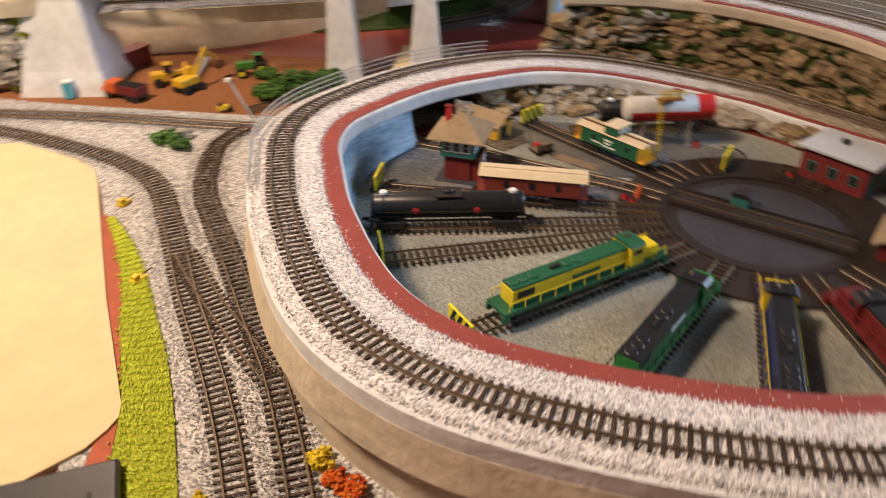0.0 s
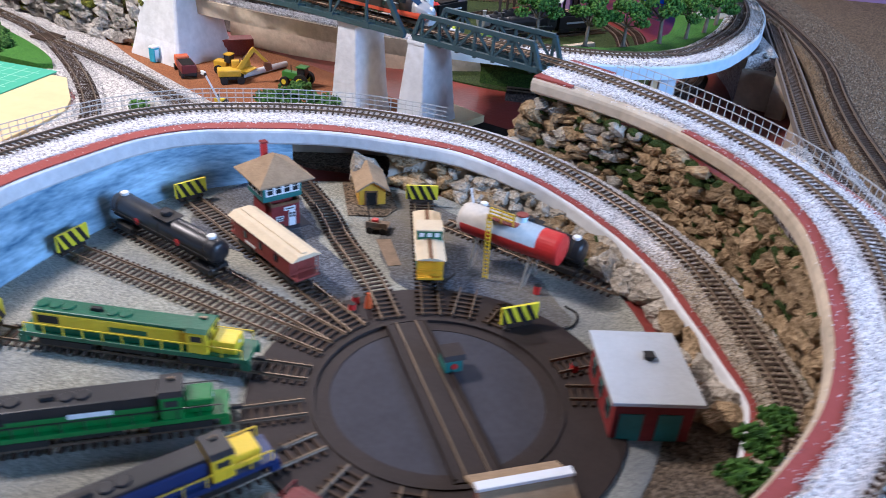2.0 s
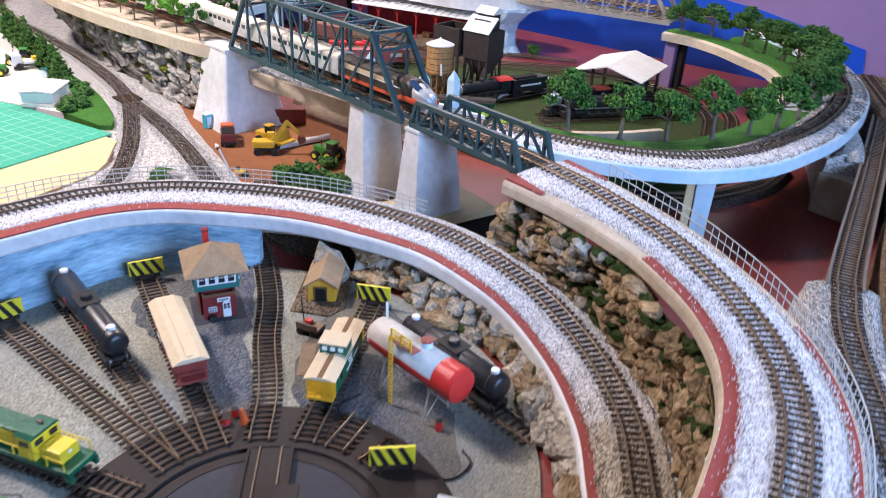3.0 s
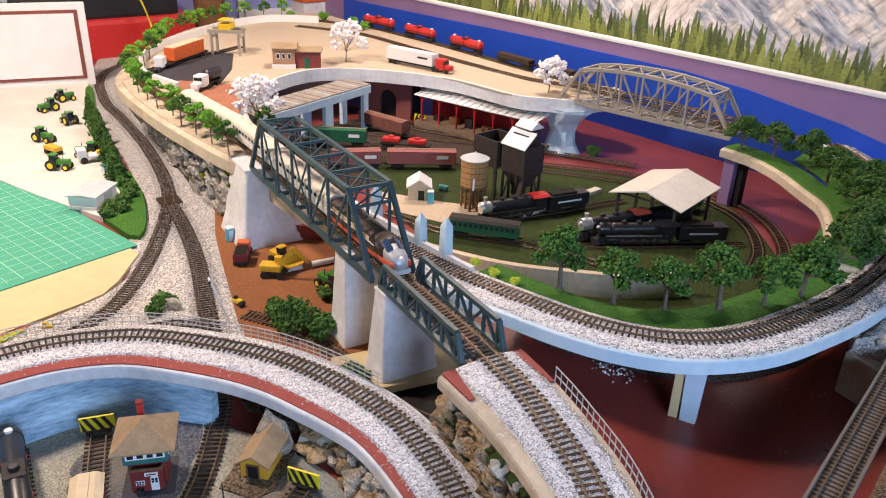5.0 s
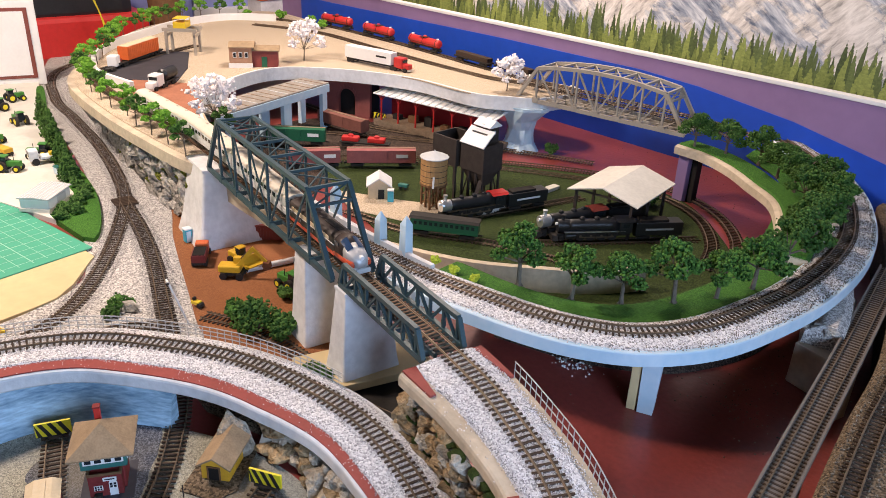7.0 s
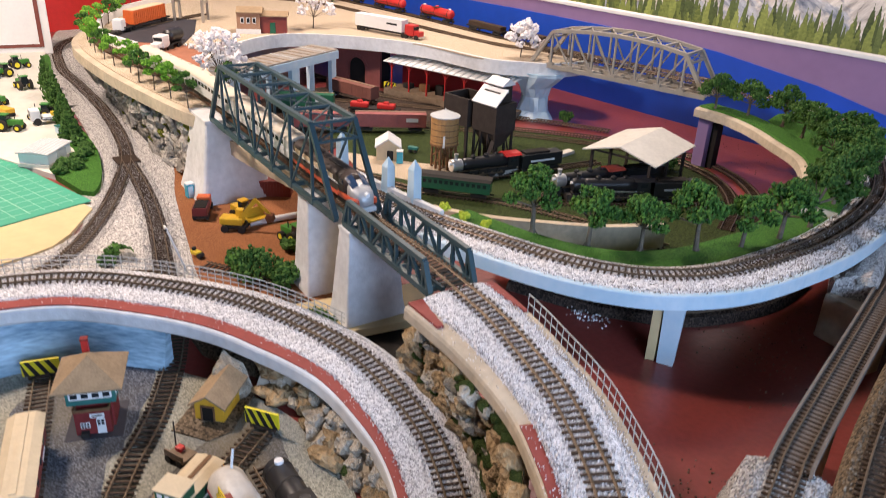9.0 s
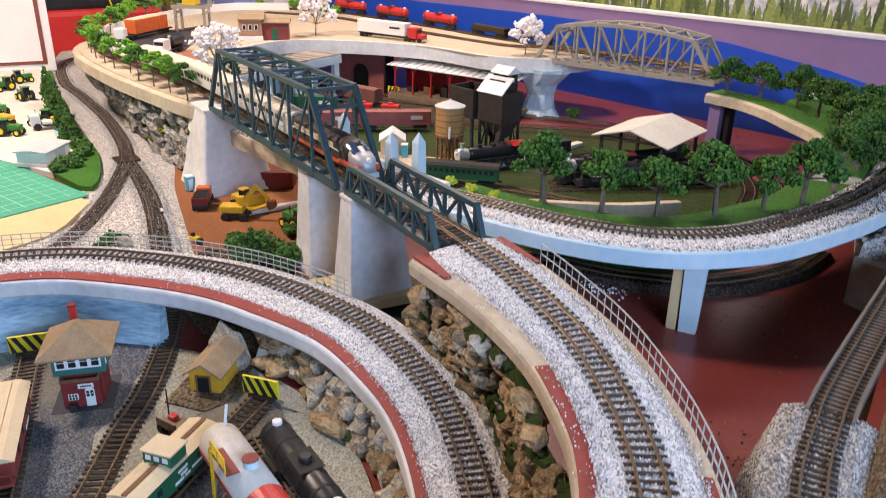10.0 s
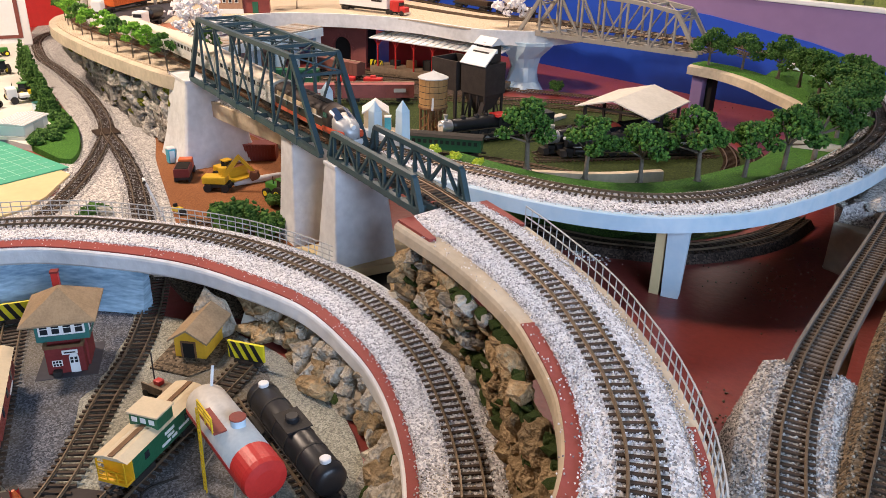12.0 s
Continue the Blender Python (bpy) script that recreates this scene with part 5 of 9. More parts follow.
# low platform shed at the spur beside the engine shed
ps2 = thing("platform_roof", "small brown platform shed with a white ridge board", "shed", pose(0.486, 0.648, 0.003, 0, 0, 55))
part("body", box(0, 0, 0, 0.060, 0.030, 0.022, 0.0006), M_BRICK, ps2)
part("roof", extrude_y([(-0.024, 0.020), (0.0, 0.033), (0.024, 0.020), (0.024, 0.0225), (0.0, 0.0355), (-0.024, 0.0225)], -0.036, 0.036, None, pose(0, 0, 0, 0, 0, 90)), M_TAN_ROOF, ps2, "tan gable roof")
part("ridge_board", box(0, 0, 0.0345, 0.074, 0.008, 0.003, 0.0006), M_PAPER_WHITE, ps2, "white ridge board")

# ---- rock walls ----
def rock_mesh(seed, flat, mat):
    """A broken, sharp-edged stone about 1 across."""
    r = random.Random(seed)
    bm = bmesh.new()
    for k in range(22):
        d = Vector((r.gauss(0, 1), r.gauss(0, 1), r.gauss(0, 1)))
        d = d / max(abs(d.x), abs(d.y), abs(d.z)) * 0.5
        d = d.lerp(d.normalized() * 0.5, 0.55) * r.uniform(0.75, 1.08)
        bm.verts.new((d.x, d.y, d.z * flat))
    hull = bmesh.ops.convex_hull(bm, input=bm.verts[:])
    bmesh.ops.delete(bm, geom=[g for g in hull["geom_interior"] if isinstance(g, bmesh.types.BMVert)], context="VERTS")
    bmesh.ops.subdivide_edges(bm, edges=bm.edges[:], cuts=1)
    off = Vector((r.uniform(0, 50), r.uniform(0, 50), r.uniform(0, 50)))
    for v in bm.verts:
        v.co *= 1 + 0.26 * noise.noise(v.co * 2.6 + off) + 0.16 * noise.noise(v.co * 6.0 + off)
    me = bpy.data.meshes.new("rock")
    bm.to_mesh(me)
    bm.free()
    me.materials.append(mat)
    return me


ROCKS_TAN = [rock_mesh(k, 0.75, M_ROCK) for k in range(7)]
ROCKS_GREY = [rock_mesh(20 + k, 0.75, M_ROCK_GREY) for k in range(7)]
M_ROCK_WALL = material("weathered_grey_stone", (0.34, 0.31, 0.28), 0.85, vary=0.4, scale=1.5, bump=0.5, rgb2=(0.56, 0.52, 0.46), fine=5.0, each=0.25)
M_MOSS_EARTH = granular("mossy_earth", [(0.0, (0.07, 0.05, 0.03)), (1.0, (0.24, 0.24, 0.07)), (0.5, (0.15, 0.12, 0.06))], 0.003)
M_ROCK_PALE = material("pale_weathered_rock", (0.40, 0.33, 0.24), 0.85, vary=0.4, scale=1.5, bump=0.5, rgb2=(0.66, 0.60, 0.50), fine=5.0, each=0.18)
ROCKS_PALE = [rock_mesh(80 + k, 0.85, M_ROCK_PALE) for k in range(7)]
ROCKS_WALL = [rock_mesh(60 + k, 0.75, M_ROCK_WALL) for k in range(7)]
ROCKS_LICHEN = [rock_mesh(44 + k, 0.6, granular("lichen", [(0.0, (0.10, 0.13, 0.01)), (1.0, (0.40, 0.40, 0.05)), (0.5, (0.24, 0.26, 0.03))], 0.05)) for k in range(2)]
ROCKS_MOSS = [rock_mesh(40 + k, 0.6, M_MOSS) for k in range(2)]


def rock_slope(label, foot, head, rows, per_row, size, kinds, name="rock_wall", moss=0.1, fill=M_ROCK, back=0.004, deep=1.0):
    """Stones laid between two lines, in front of a rough earth face. foot, head: functions of 0..1."""
    n = 60
    v, f = [], []
    for i in range(n + 1):
        for j in range(5):
            a, b = Vector(foot(i / n)), Vector(head(i / n))
            p = a.lerp(b, j / 4)
            side = (Vector(foot(min(1, i / n + 0.02))) - Vector(foot(max(0, i / n - 0.02))))
            out = Vector((side.y, -side.x, 0)).normalized()
            p = p - out * back + Vector((0, 0, 0)) + out * 0.006 * noise.noise(p * 60)
            v.append(p)
    for i in range(n):
        for j in range(4):
            q = i * 5 + j
            f.append((q, q + 5, q + 6, q + 1))
    top = tagged(link_mesh(name, v, f, fill), label, "rock wall", kind="structure")
    r = random.Random(len(label))

    def heading(u):
        d = Vector(foot(min(1, u + 0.02))) - Vector(foot(max(0, u - 0.02)))
        return math.atan2(d.y, d.x)

    count = 0
    for j in range(rows):
        for i in range(per_row):
            u = (i + 0.5 + r.uniform(-0.35, 0.35) + 0.5 * (j % 2)) / per_row
            if u > 1:
                continue
            w = (j + 0.5 + r.uniform(-0.25, 0.25)) / rows
            p = Vector(foot(u)).lerp(Vector(head(u)), w)
            mossy = r.random() < moss
            data = r.choice((ROCKS_LICHEN if name == "retaining_wall" else ROCKS_MOSS) if mossy else kinds(u))
            ob = new("moss_clump" if mossy else "stone", data)
            ob.parent = top
            s = size * r.choice((0.6, 0.8, 1.0, 1.0, 1.25, 1.5)) * r.uniform(0.85, 1.15) * (0.75 if mossy else 1)
            ob.matrix_world = Matrix.Translation(p) @ Euler((r.uniform(-0.45, 0.45), r.uniform(-0.3, 0.3), heading(u) + r.uniform(-0.5, 0.5) + r.choice((0, math.pi)))).to_matrix().to_4x4() @ Matrix.Diagonal((s * r.uniform(1.0, 1.7), s * deep, s * r.uniform(0.8, 1.1), 1))
            count += 1
    return top


def at_step(path, u, off, z, follow=True):
    """A place beside a path at the share u of it."""
    x = u * (len(path) - 1)
    i = min(len(path) - 2, int(x))
    p = path[i] + (path[i + 1] - path[i]) * (x - i)
    d = path[i + 1] - path[i]
    d = d / np.hypot(d[0], d[1])
    return (p[0] - d[1] * off, p[1] + d[0] * off, z + (p[2] if follow else 0))


RA = L2[near(L2, 0.175, 1.178) : near(L2, 0.690, 0.740)]
RB = L1[near(L1, 0.135, 1.088) : near(L1, 0.630, 0.79)]
rock_slope("tan and grey rock cutting with moss between the two loops", lambda u: at_step(RB, u, 0.038, 0.058 - 0.03 * max(0, 0.3 - u)), lambda u: at_step(RA, u, -0.052 + 0.006 * math.sin(u * 31), 0.135), 9, 56, 0.0185,
           lambda u: ROCKS_GREY if u < 0.26 and (u * 97) % 1 < 0.4 else ROCKS_TAN, moss=0.28, fill=M_MOSS_EARTH)
RC = L1[near(L1, 0.015, 1.042) : near(L1, 0.607, 0.868)]
rock_slope("pale weathered rock face below the loop deck", lambda u: at_step(RC, u, -0.070 + 0.010 * math.sin(u * 19), 0.004, False), lambda u: at_step(RC, u, -0.042, 0.050), 4, 25, 0.024,
           lambda u: ROCKS_PALE if (u * 53) % 1 < 0.7 else ROCKS_TAN, "rock_face", 0.04, M_ROCK_PALE)
RD = smooth_path([(-1.50, 0.995), (-1.28, 0.966), (-1.0, 0.998), (-0.76, 1.044), (-0.625, 1.078)], 0.01)
rock_slope("grey stone retaining wall with yellow-green moss under the town", lambda u: at_step(RD, u, 0.106 - 0.096 * u + 0.004 * math.sin(u * 23), 0.004), lambda u: at_step(RD, u, 0.012, 0.120), 6, 34, 0.034,
           lambda u: ROCKS_WALL, "retaining_wall", 0.20, M_MOSS_EARTH, deep=0.45)

# rubble between the oval's end and the girder bridge
bank_line = smooth_path([(0.030, 2.110), (0.092, 2.020), (0.155, 1.925), (0.205, 1.850), (0.245, 1.785), (0.272, 1.730)], 0.01)
outcrop = tagged(sweep("gravel_bank", bank_line, [(-0.034, 0.0), (0.028, 0.0), (0.024, 0.092), (0.012, 0.102), (-0.006, 0.100), (-0.026, 0.088)], M_BALLAST_GREY), "grey gravel bank with pale stones beside the oval", "bank", kind="structure")
pile = random.Random(77)
for k in range(60):
    i = pile.randrange(len(bank_line))
    q = pile.uniform(-0.03, 0.024)
    p = bank_line[i] + sides(bank_line)[i] * q
    size = pile.uniform(0.007, 0.019)
    ob = new("stone", pile.choice(ROCKS_WALL + ROCKS_GREY[:3]))
    ob.parent = outcrop
    ob.matrix_local = pose(p[0], p[1], 0.098 - abs(q) * 0.42) @ Euler((pile.uniform(-0.5, 0.5), pile.uniform(-0.5, 0.5), pile.uniform(0, 6))).to_matrix().to_4x4() @ Matrix.Diagonal((size * 1.3, size, size * 0.8, 1))
end_p = bank_line[-1]
part("end_block", box(end_p[0] + 0.002, end_p[1] - 0.004, 0.0, 0.060, 0.030, 0.066, 0.002, pose(0, 0, 0)), M_PLASTER, outcrop, "cream plaster end of the bank")

# ---- wire fences on the decks ----
def fence(label, path, height, pitch, rails):
    t = thing("wire_fence", label, "fence", pose(*path[0]))
    inv = pose(*(-path[0]))
    for z in rails:
        sweep("rail", path, [(-0.0005, z - 0.0005), (0.0005, z - 0.0005), (0.0005, z + 0.0005), (-0.0005, z + 0.0005)], M_WIRE, t).matrix_local = inv
    s = np.r_[0, np.cumsum(np.linalg.norm(np.diff(path, axis=0), axis=1))]
    bm = rod((0, 0, 0), (0, 0, height), 0.0005, seg=6)
    me = bpy.data.meshes.new("post")
    bm.to_mesh(me)
    bm.free()
    me.materials.append(M_WIRE)
    for d in np.arange(0, s[-1], pitch):
        ob = new("post", me)
        ob.parent = t
        ob.matrix_local = inv @ pose(*(np.interp(d, s, path[:, k]) for k in range(3)), rng.uniform(-2, 2), rng.uniform(-2, 2))
    return t


FA = L1[near(L1, -0.165, 0.62) : near(L1, 0.075, 1.07)]
FA = FA + sides(FA) * 0.0305 + np.array([0, 0, 0.066])
fence("thin white wire fence on the loop's outer edge", FA, 0.021, 0.0105, (0.0205, 0.0145, 0.0080))
FB = L2[near(L2, 0.235, 1.178) : near(L2, 0.690, 0.740)]
FB = FB + sides(FB) * 0.0425 + np.array([0, 0, 0.155])
fence("thin white wire fence on the upper deck's outer edge", FB, 0.021, 0.0105, (0.0205, 0.0105))

# ---- plants ----
def leaf_material(name, a, b):
    m = bpy.data.materials.new(name)
    m.use_nodes = True
    nt = m.node_tree
    bs = nt.nodes["Principled BSDF"]
    g, r = nt.nodes.new("ShaderNodeNewGeometry"), nt.nodes.new("ShaderNodeValToRGB")
    r.color_ramp.elements[0].color, r.color_ramp.elements[1].color = (*a, 1), (*b, 1)
    nt.links.new(g.outputs["Random Per Island"], r.inputs[0])
    nt.links.new(r.outputs[0], bs.inputs["Base Color"])
    bs.inputs["Roughness"].default_value = 0.7
    bs.inputs["Specular IOR Level"].default_value = 0.2
    return m


LEAF = leaf_material("green_leaves", (0.012, 0.050, 0.010), (0.105, 0.24, 0.04))
LEAF_DARK = leaf_material("dark_green_leaves", (0.02, 0.065, 0.012), (0.085, 0.18, 0.035))
LEAF_BRIGHT = leaf_material("bright_green_leaves", (0.07, 0.22, 0.015), (0.22, 0.46, 0.05))
LEAF_YELLOW = leaf_material("yellow_green_leaves", (0.34, 0.42, 0.02), (0.58, 0.64, 0.07))
BLOSSOM = leaf_material("white_blossom", (0.80, 0.74, 0.74), (0.95, 0.92, 0.91))
M_BARK = material("grey_bark", (0.16, 0.13, 0.10), 0.85, vary=0.35, scale=200, bump=0.5)


def foliage(lobes, count, size, seed):
    """Foam-like leaf clumps in and on the given lobes (x, y, z, radius, flatness)."""
    r = np.random.RandomState(seed)
    rad = np.array([b[3] for b in lobes])
    pick = r.choice(len(lobes), count, p=rad**2 / (rad**2).sum())
    lob = np.array(lobes)[pick]
    d = r.normal(size=(count, 3))
    d /= np.linalg.norm(d, axis=1)[:, None]
    c = lob[:, :3] + d * (lob[:, 3] * r.uniform(0.5, 1.08, count))[:, None] * np.stack([np.ones(count), np.ones(count), lob[:, 4]], 1)
    v, f = chunk_mesh(c, size * r.choice((0.55, 0.8, 1.0, 1.3), count), seed)
    return v.tolist(), f.tolist()


def tree(m, label, leaf, height, spread, crown_low, lobes, leaves, seed, size=0.0034, group="", trunk=0.0022):
    t = thing("tree", label, "tree", m, group)
    r = random.Random(seed)
    bm = bmesh.new()
    lean = Vector((r.uniform(-0.1, 0.1) * height, r.uniform(-0.1, 0.1) * height, 0))
    fork = Vector((0, 0, crown_low)) + lean * 0.3
    rod((0, 0, -0.003), fork, trunk * 1.15, bm, 8, trunk * 0.8)
    for k in range(5):
        a = k * 1.256 + r.random()
        rod((math.cos(a) * trunk * 0.4, math.sin(a) * trunk * 0.4, 0.003), (math.cos(a) * trunk * 2.0, math.sin(a) * trunk * 2.0, -0.002), trunk * 0.5, bm, 5, trunk * 0.2)
    blobs = []
    for k in range(lobes):
        a = k * 2.4 + r.uniform(-0.4, 0.4)
        d = spread * (0.10 + 0.62 * math.sqrt((k + 0.3) / lobes))
        z = crown_low + (height - crown_low) * (0.85 - 0.62 * (k / max(1, lobes - 1)) + r.uniform(-0.08, 0.08))
        rad = spread * r.uniform(0.27, 0.38)
        p = Vector((math.cos(a) * d, math.sin(a) * d, z)) + lean
        blobs.append((*p, rad, 0.62))
        rod(fork, p - Vector((0, 0, rad * 0.3)), trunk * 0.5, bm, 5, trunk * 0.15)
    part("trunk", bm, M_BARK, t, "grey-brown trunk with limbs")
    v, f = foliage(blobs, leaves, size, seed)
    link_mesh("crown", v, f, leaf, t)
    return t


def bush(m, label, leaf, spread, height, leaves, seed, group="", size=0.0030):
    t = thing("bush", label, "bush", m, group)
    r = random.Random(seed)
    bm = bmesh.new()
    blobs = []
    for k in range(6):
        a = k * 2.4
        d = spread * 0.33 * math.sqrt(k / 5)
        p = (math.cos(a) * d, math.sin(a) * d, height * r.uniform(0.35, 0.65))
        blobs.append((*p, spread * r.uniform(0.20, 0.28), height / spread * 1.3))
        rod((0, 0, -0.002), p, 0.0008, bm, 5, 0.0003)
    part("twig", bm, M_BARK, t)
    v, f = foliage(blobs, leaves, size, seed)
    link_mesh("foliage", v, f, leaf, t)
    return t


# low track that runs round in the dark below the oval
under_line = smooth_path([(-0.06, 1.415, 0.0), (0.039, 1.475, 0.0), (0.076, 1.508, 0.0), (0.128, 1.572, 0.0), (0.148, 1.649, 0.0), (0.150, 1.728, 0.0), (0.125, 1.82, 0.0)], 0.0078)
# the bed takes the dark cinder colour to stand in for the oval's shade
tagged(sweep("low_track_bed", under_line, [(-0.026, 0.0), (0.026, 0.0), (0.020, 0.011), (-0.018, 0.011)], M_PIT), "dark track bed below the oval, with the deck's shade put into its colour", "track bed", kind="structure")
track("dark track on the low bed below the oval", lifted(under_line, 0.011))
white_spill = random.Random(41)
link_chunks("spilled_gravel", np.array([(0.075 + white_spill.gauss(0, 0.016), 1.452 + white_spill.gauss(0, 0.010), 0.0045) for _ in range(70)]), np.array([white_spill.uniform(0.001, 0.0024) for _ in range(70)]), 9, M_GRAIN, bpy.data.objects["low_track_bed"])["kind"] = "stuff"

# shade trees on the oval's lawn
lawn_line = smooth_path([(-0.085, 1.300), (0.0, 1.330), (0.075, 1.368), (0.130, 1.415), (0.165, 1.470), (0.182, 1.540), (0.182, 1.630), (0.170, 1.735), (0.122, 1.870), (0.050, 2.010), (-0.05, 2.165), (-0.14, 2.26), (-0.28, 2.325)], 0.01)
lawn = tagged(sweep("oval_lawn", lawn_line, [(-0.020, 0.104), (0.060, 0.085), (0.078, 0.098), (0.058, 0.1135), (-0.004, 0.1165), (-0.020, 0.1185)], M_GRASS), "green grass strip inside the oval track", "grass", kind="structure")
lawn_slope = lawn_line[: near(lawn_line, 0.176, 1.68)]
# a darker copy of the lawn's grass, with the shade painted in
tagged(sweep("lawn_slope", lawn_slope, [(0.1385, 0.0), (0.1425, 0.0), (0.1425, 0.0345), (0.068, 0.108), (0.045, 0.1125), (0.045, 0.1075), (0.064, 0.103), (0.1385, 0.0325)], granular("shaded_grass", [(0.0, (0.014, 0.034, 0.008)), (1.0, (0.055, 0.11, 0.018)), (0.5, (0.03, 0.065, 0.012))], 0.0014, bump=0.8)), "green grass slope below the shade trees, with shade put into its colour", "grass", kind="structure")
spots = [(0.000, 1.396, 1.08), (0.066, 1.440, 1.0), (0.107, 1.496, 0.95), (0.141, 1.563, 1.12), (0.160, 1.628, 1.0), (0.164, 1.700, 1.1), (0.156, 1.775, 1.15), (0.136, 1.85, 1.1), (0.106, 1.92, 1.15), (0.070, 1.985, 1.1), (0.030, 2.05, 1.15), (-0.015, 2.11, 1.1)]
kinds3 = []
for n, (x, y, s) in enumerate(spots):
    m = pose(x, y, 0.114, 0, 0, 67 * n) @ Matrix.Diagonal((s, s, s, 1))
    if n in (0, 1, 2, 3, 6, 7):
        kinds3.append(tree(m, "spreading dark green shade tree on the lawn" if n > 4 else "spreading green shade tree on the lawn", LEAF_DARK if n > 4 else LEAF, 0.082, 0.041, 0.033, 9, 1300, 100 + n, 0.0024, "shade trees round the oval", 0.0032))
    else:
        copy_thing(kinds3[n % 2 + (4 if n > 7 else 2)], pose(x, y, 0.114, 0, 0, 67 * n))
ledge_spots = [(-0.335, 2.105), (-0.270, 2.130), (-0.195, 2.145), (-0.125, 2.115), (-0.055, 2.075), (0.005, 2.02)]
for n, (x, y) in enumerate(ledge_spots):
    if n < 2:
        kinds3.append(tree(pose(x, y, 0.131), "spreading dark green shade tree on the back ledge", LEAF_DARK, 0.074, 0.044, 0.026, 9, 1200, 130 + n, 0.0025, "trees on the back ledge", 0.0028))
    else:
        copy_thing(kinds3[6 + n % 2], pose(x, y, 0.131, 0, 0, 71 * n))
for n, (x, y) in enumerate(((-0.110, 1.318), (-0.070, 1.328), (-0.034, 1.341))):
    bush(pose(x, y, 0.114), "small round yellow-green bush on the lawn", LEAF_YELLOW, 0.016, 0.015, 130, 160 + n, "yellow bushes", 0.0022)

# young trees along the town's edge
edge = smooth_path([(-0.653, 1.084), (-0.790, 1.061), (-0.993, 1.026), (-1.250, 0.998), (-1.398, 1.005), (-1.494, 1.059), (-1.634, 1.101), (-1.778, 1.154), (-1.896, 1.217), (-2.020, 1.317), (-2.120, 1.460), (-2.170, 1.690)], 0.01)
young = []
for n in range(26):
    x, y, _ = at_step(edge, (n + 0.3) / 26 if n > 14 else n * 0.042, rng.uniform(-0.006, 0.006), 0)
    if len(young) < 3:
        young.append(tree(pose(x, y, 0.145), "slim bright green tree at the town's edge", LEAF_BRIGHT if n else LEAF, 0.074, 0.029, 0.030, 7, 480, 200 + n, 0.0025, "trees along the town's edge", 0.0013))
    else:
        copy_thing(young[n % 3], pose(x, y, 0.145, 0, 0, 53 * n) @ Matrix.Diagonal((1, 1, 1, 1)))


def blossom(m, seed, size):
    t = tree(m, "small tree in full white blossom", BLOSSOM, 0.106 * size, 0.056 * size, 0.028 * size, 12, 260, seed, 0.0058, "blossom trees", 0.0016)
    return t


blossom(pose(-0.809, 1.184, 0.147), 300, 1.15)
blossom(pose(-1.365, 1.595, 0.147), 301, 1.15)
blossom(pose(-0.848, 1.954, 0.147), 302, 0.9)
tree(pose(-0.759, 1.189, 0.147), "dark green narrow tree by the bridge head", LEAF_DARK, 0.060, 0.030, 0.012, 8, 380, 310, 0.0030, trunk=0.0015)

# bushes under the bridge and beside the crossing
for n, (x, y, sp, h) in enumerate(((-0.235, 1.075, 0.085, 0.040), (-0.275, 1.060, 0.050, 0.028), (-0.195, 1.105, 0.060, 0.035), (-0.30, 1.150, 0.035, 0.018), (-0.045, 1.10, 0.05, 0.03))):
    bush(pose(x, y, 0.003), "dense dark green bush under the bridge", LEAF_DARK if n != 1 else LEAF, sp, h, 450, 330 + n, "bushes under the bridge", 0.0036)
for n, (x, y, sp, h) in enumerate(((-0.385, 0.905, 0.050, 0.016), (-0.362, 0.885, 0.032, 0.014), (-0.200, 0.74, 0.024, 0.010), (-0.205, 0.80, 0.022, 0.010))):
    bush(pose(x, y, 0.003), "low green weed clump in the gravel", LEAF_DARK if n % 2 else LEAF, sp, h, 210, 350 + n, "weeds in the gravel", 0.0028)
stone = new("boulder", ROCKS_GREY[1])
stone.matrix_world = pose(-0.365, 0.912, 0.010, 10, 5, 30) @ Matrix.Diagonal((0.034, 0.022, 0.022, 1))
tagged(stone, "grey boulder lying in the gravel by the weeds", "boulder")

# grass bank and rubble under the upper deck's inner edge
for n, (x, y, z, sp, h) in enumerate(((0.604, 0.765, 0.060, 0.036, 0.020), (0.610, 0.725, 0.060, 0.036, 0.020), (0.606, 0.800, 0.062, 0.028, 0.015))):
    bush(pose(x, y, z), "bright green grass tuft bank below the upper deck", LEAF, sp, h, 380, 360 + n, "grass tufts by the upper deck", 0.0026)

white_stone = new("boulder", ROCKS_PALE[3])
white_stone.matrix_world = pose(0.032, 0.962, 0.020, 10, 25, 30) @ Matrix.Diagonal((0.060, 0.040, 0.046, 1))
tagged(white_stone, "pale white rock under the edge of the loop deck", "boulder")

# ---- lower left: crossing, farm, building site ----
LM = smooth_path([(-2.40, 1.24, 0.003), (-2.10, 1.00, 0.003), (-1.75, 0.955, 0.003), (-1.50, 0.977, 0.003), (-1.25, 0.999, 0.003), (-1.0, 1.003, 0.003), (-0.830, 0.988, 0.003), (-0.65, 0.939, 0.003), (-0.51, 0.886, 0.003), (-0.41, 0.832, 0.003), (-0.355, 0.775, 0.003),
                  (-0.322, 0.710, 0.003), (-0.292, 0.645, 0.003), (-0.253, 0.555, 0.003), (-0.204, 0.455, 0.003), (-0.166, 0.370, 0.003), (-0.140, 0.30, 0.003)], 0.0078)
track("brown-tied track curving past the work board", LM, limit=420)
LB = smooth_path([(-0.830, 0.988, 0.0034), (-0.66, 0.990, 0.0034), (-0.50, 0.981, 0.0034), (-0.33, 0.960, 0.0034), (-0.20, 0.946, 0.0034), (-0.12, 0.94, 0.0034)], 0.0078)
track("brown-tied branch track in grey gravel", LB)
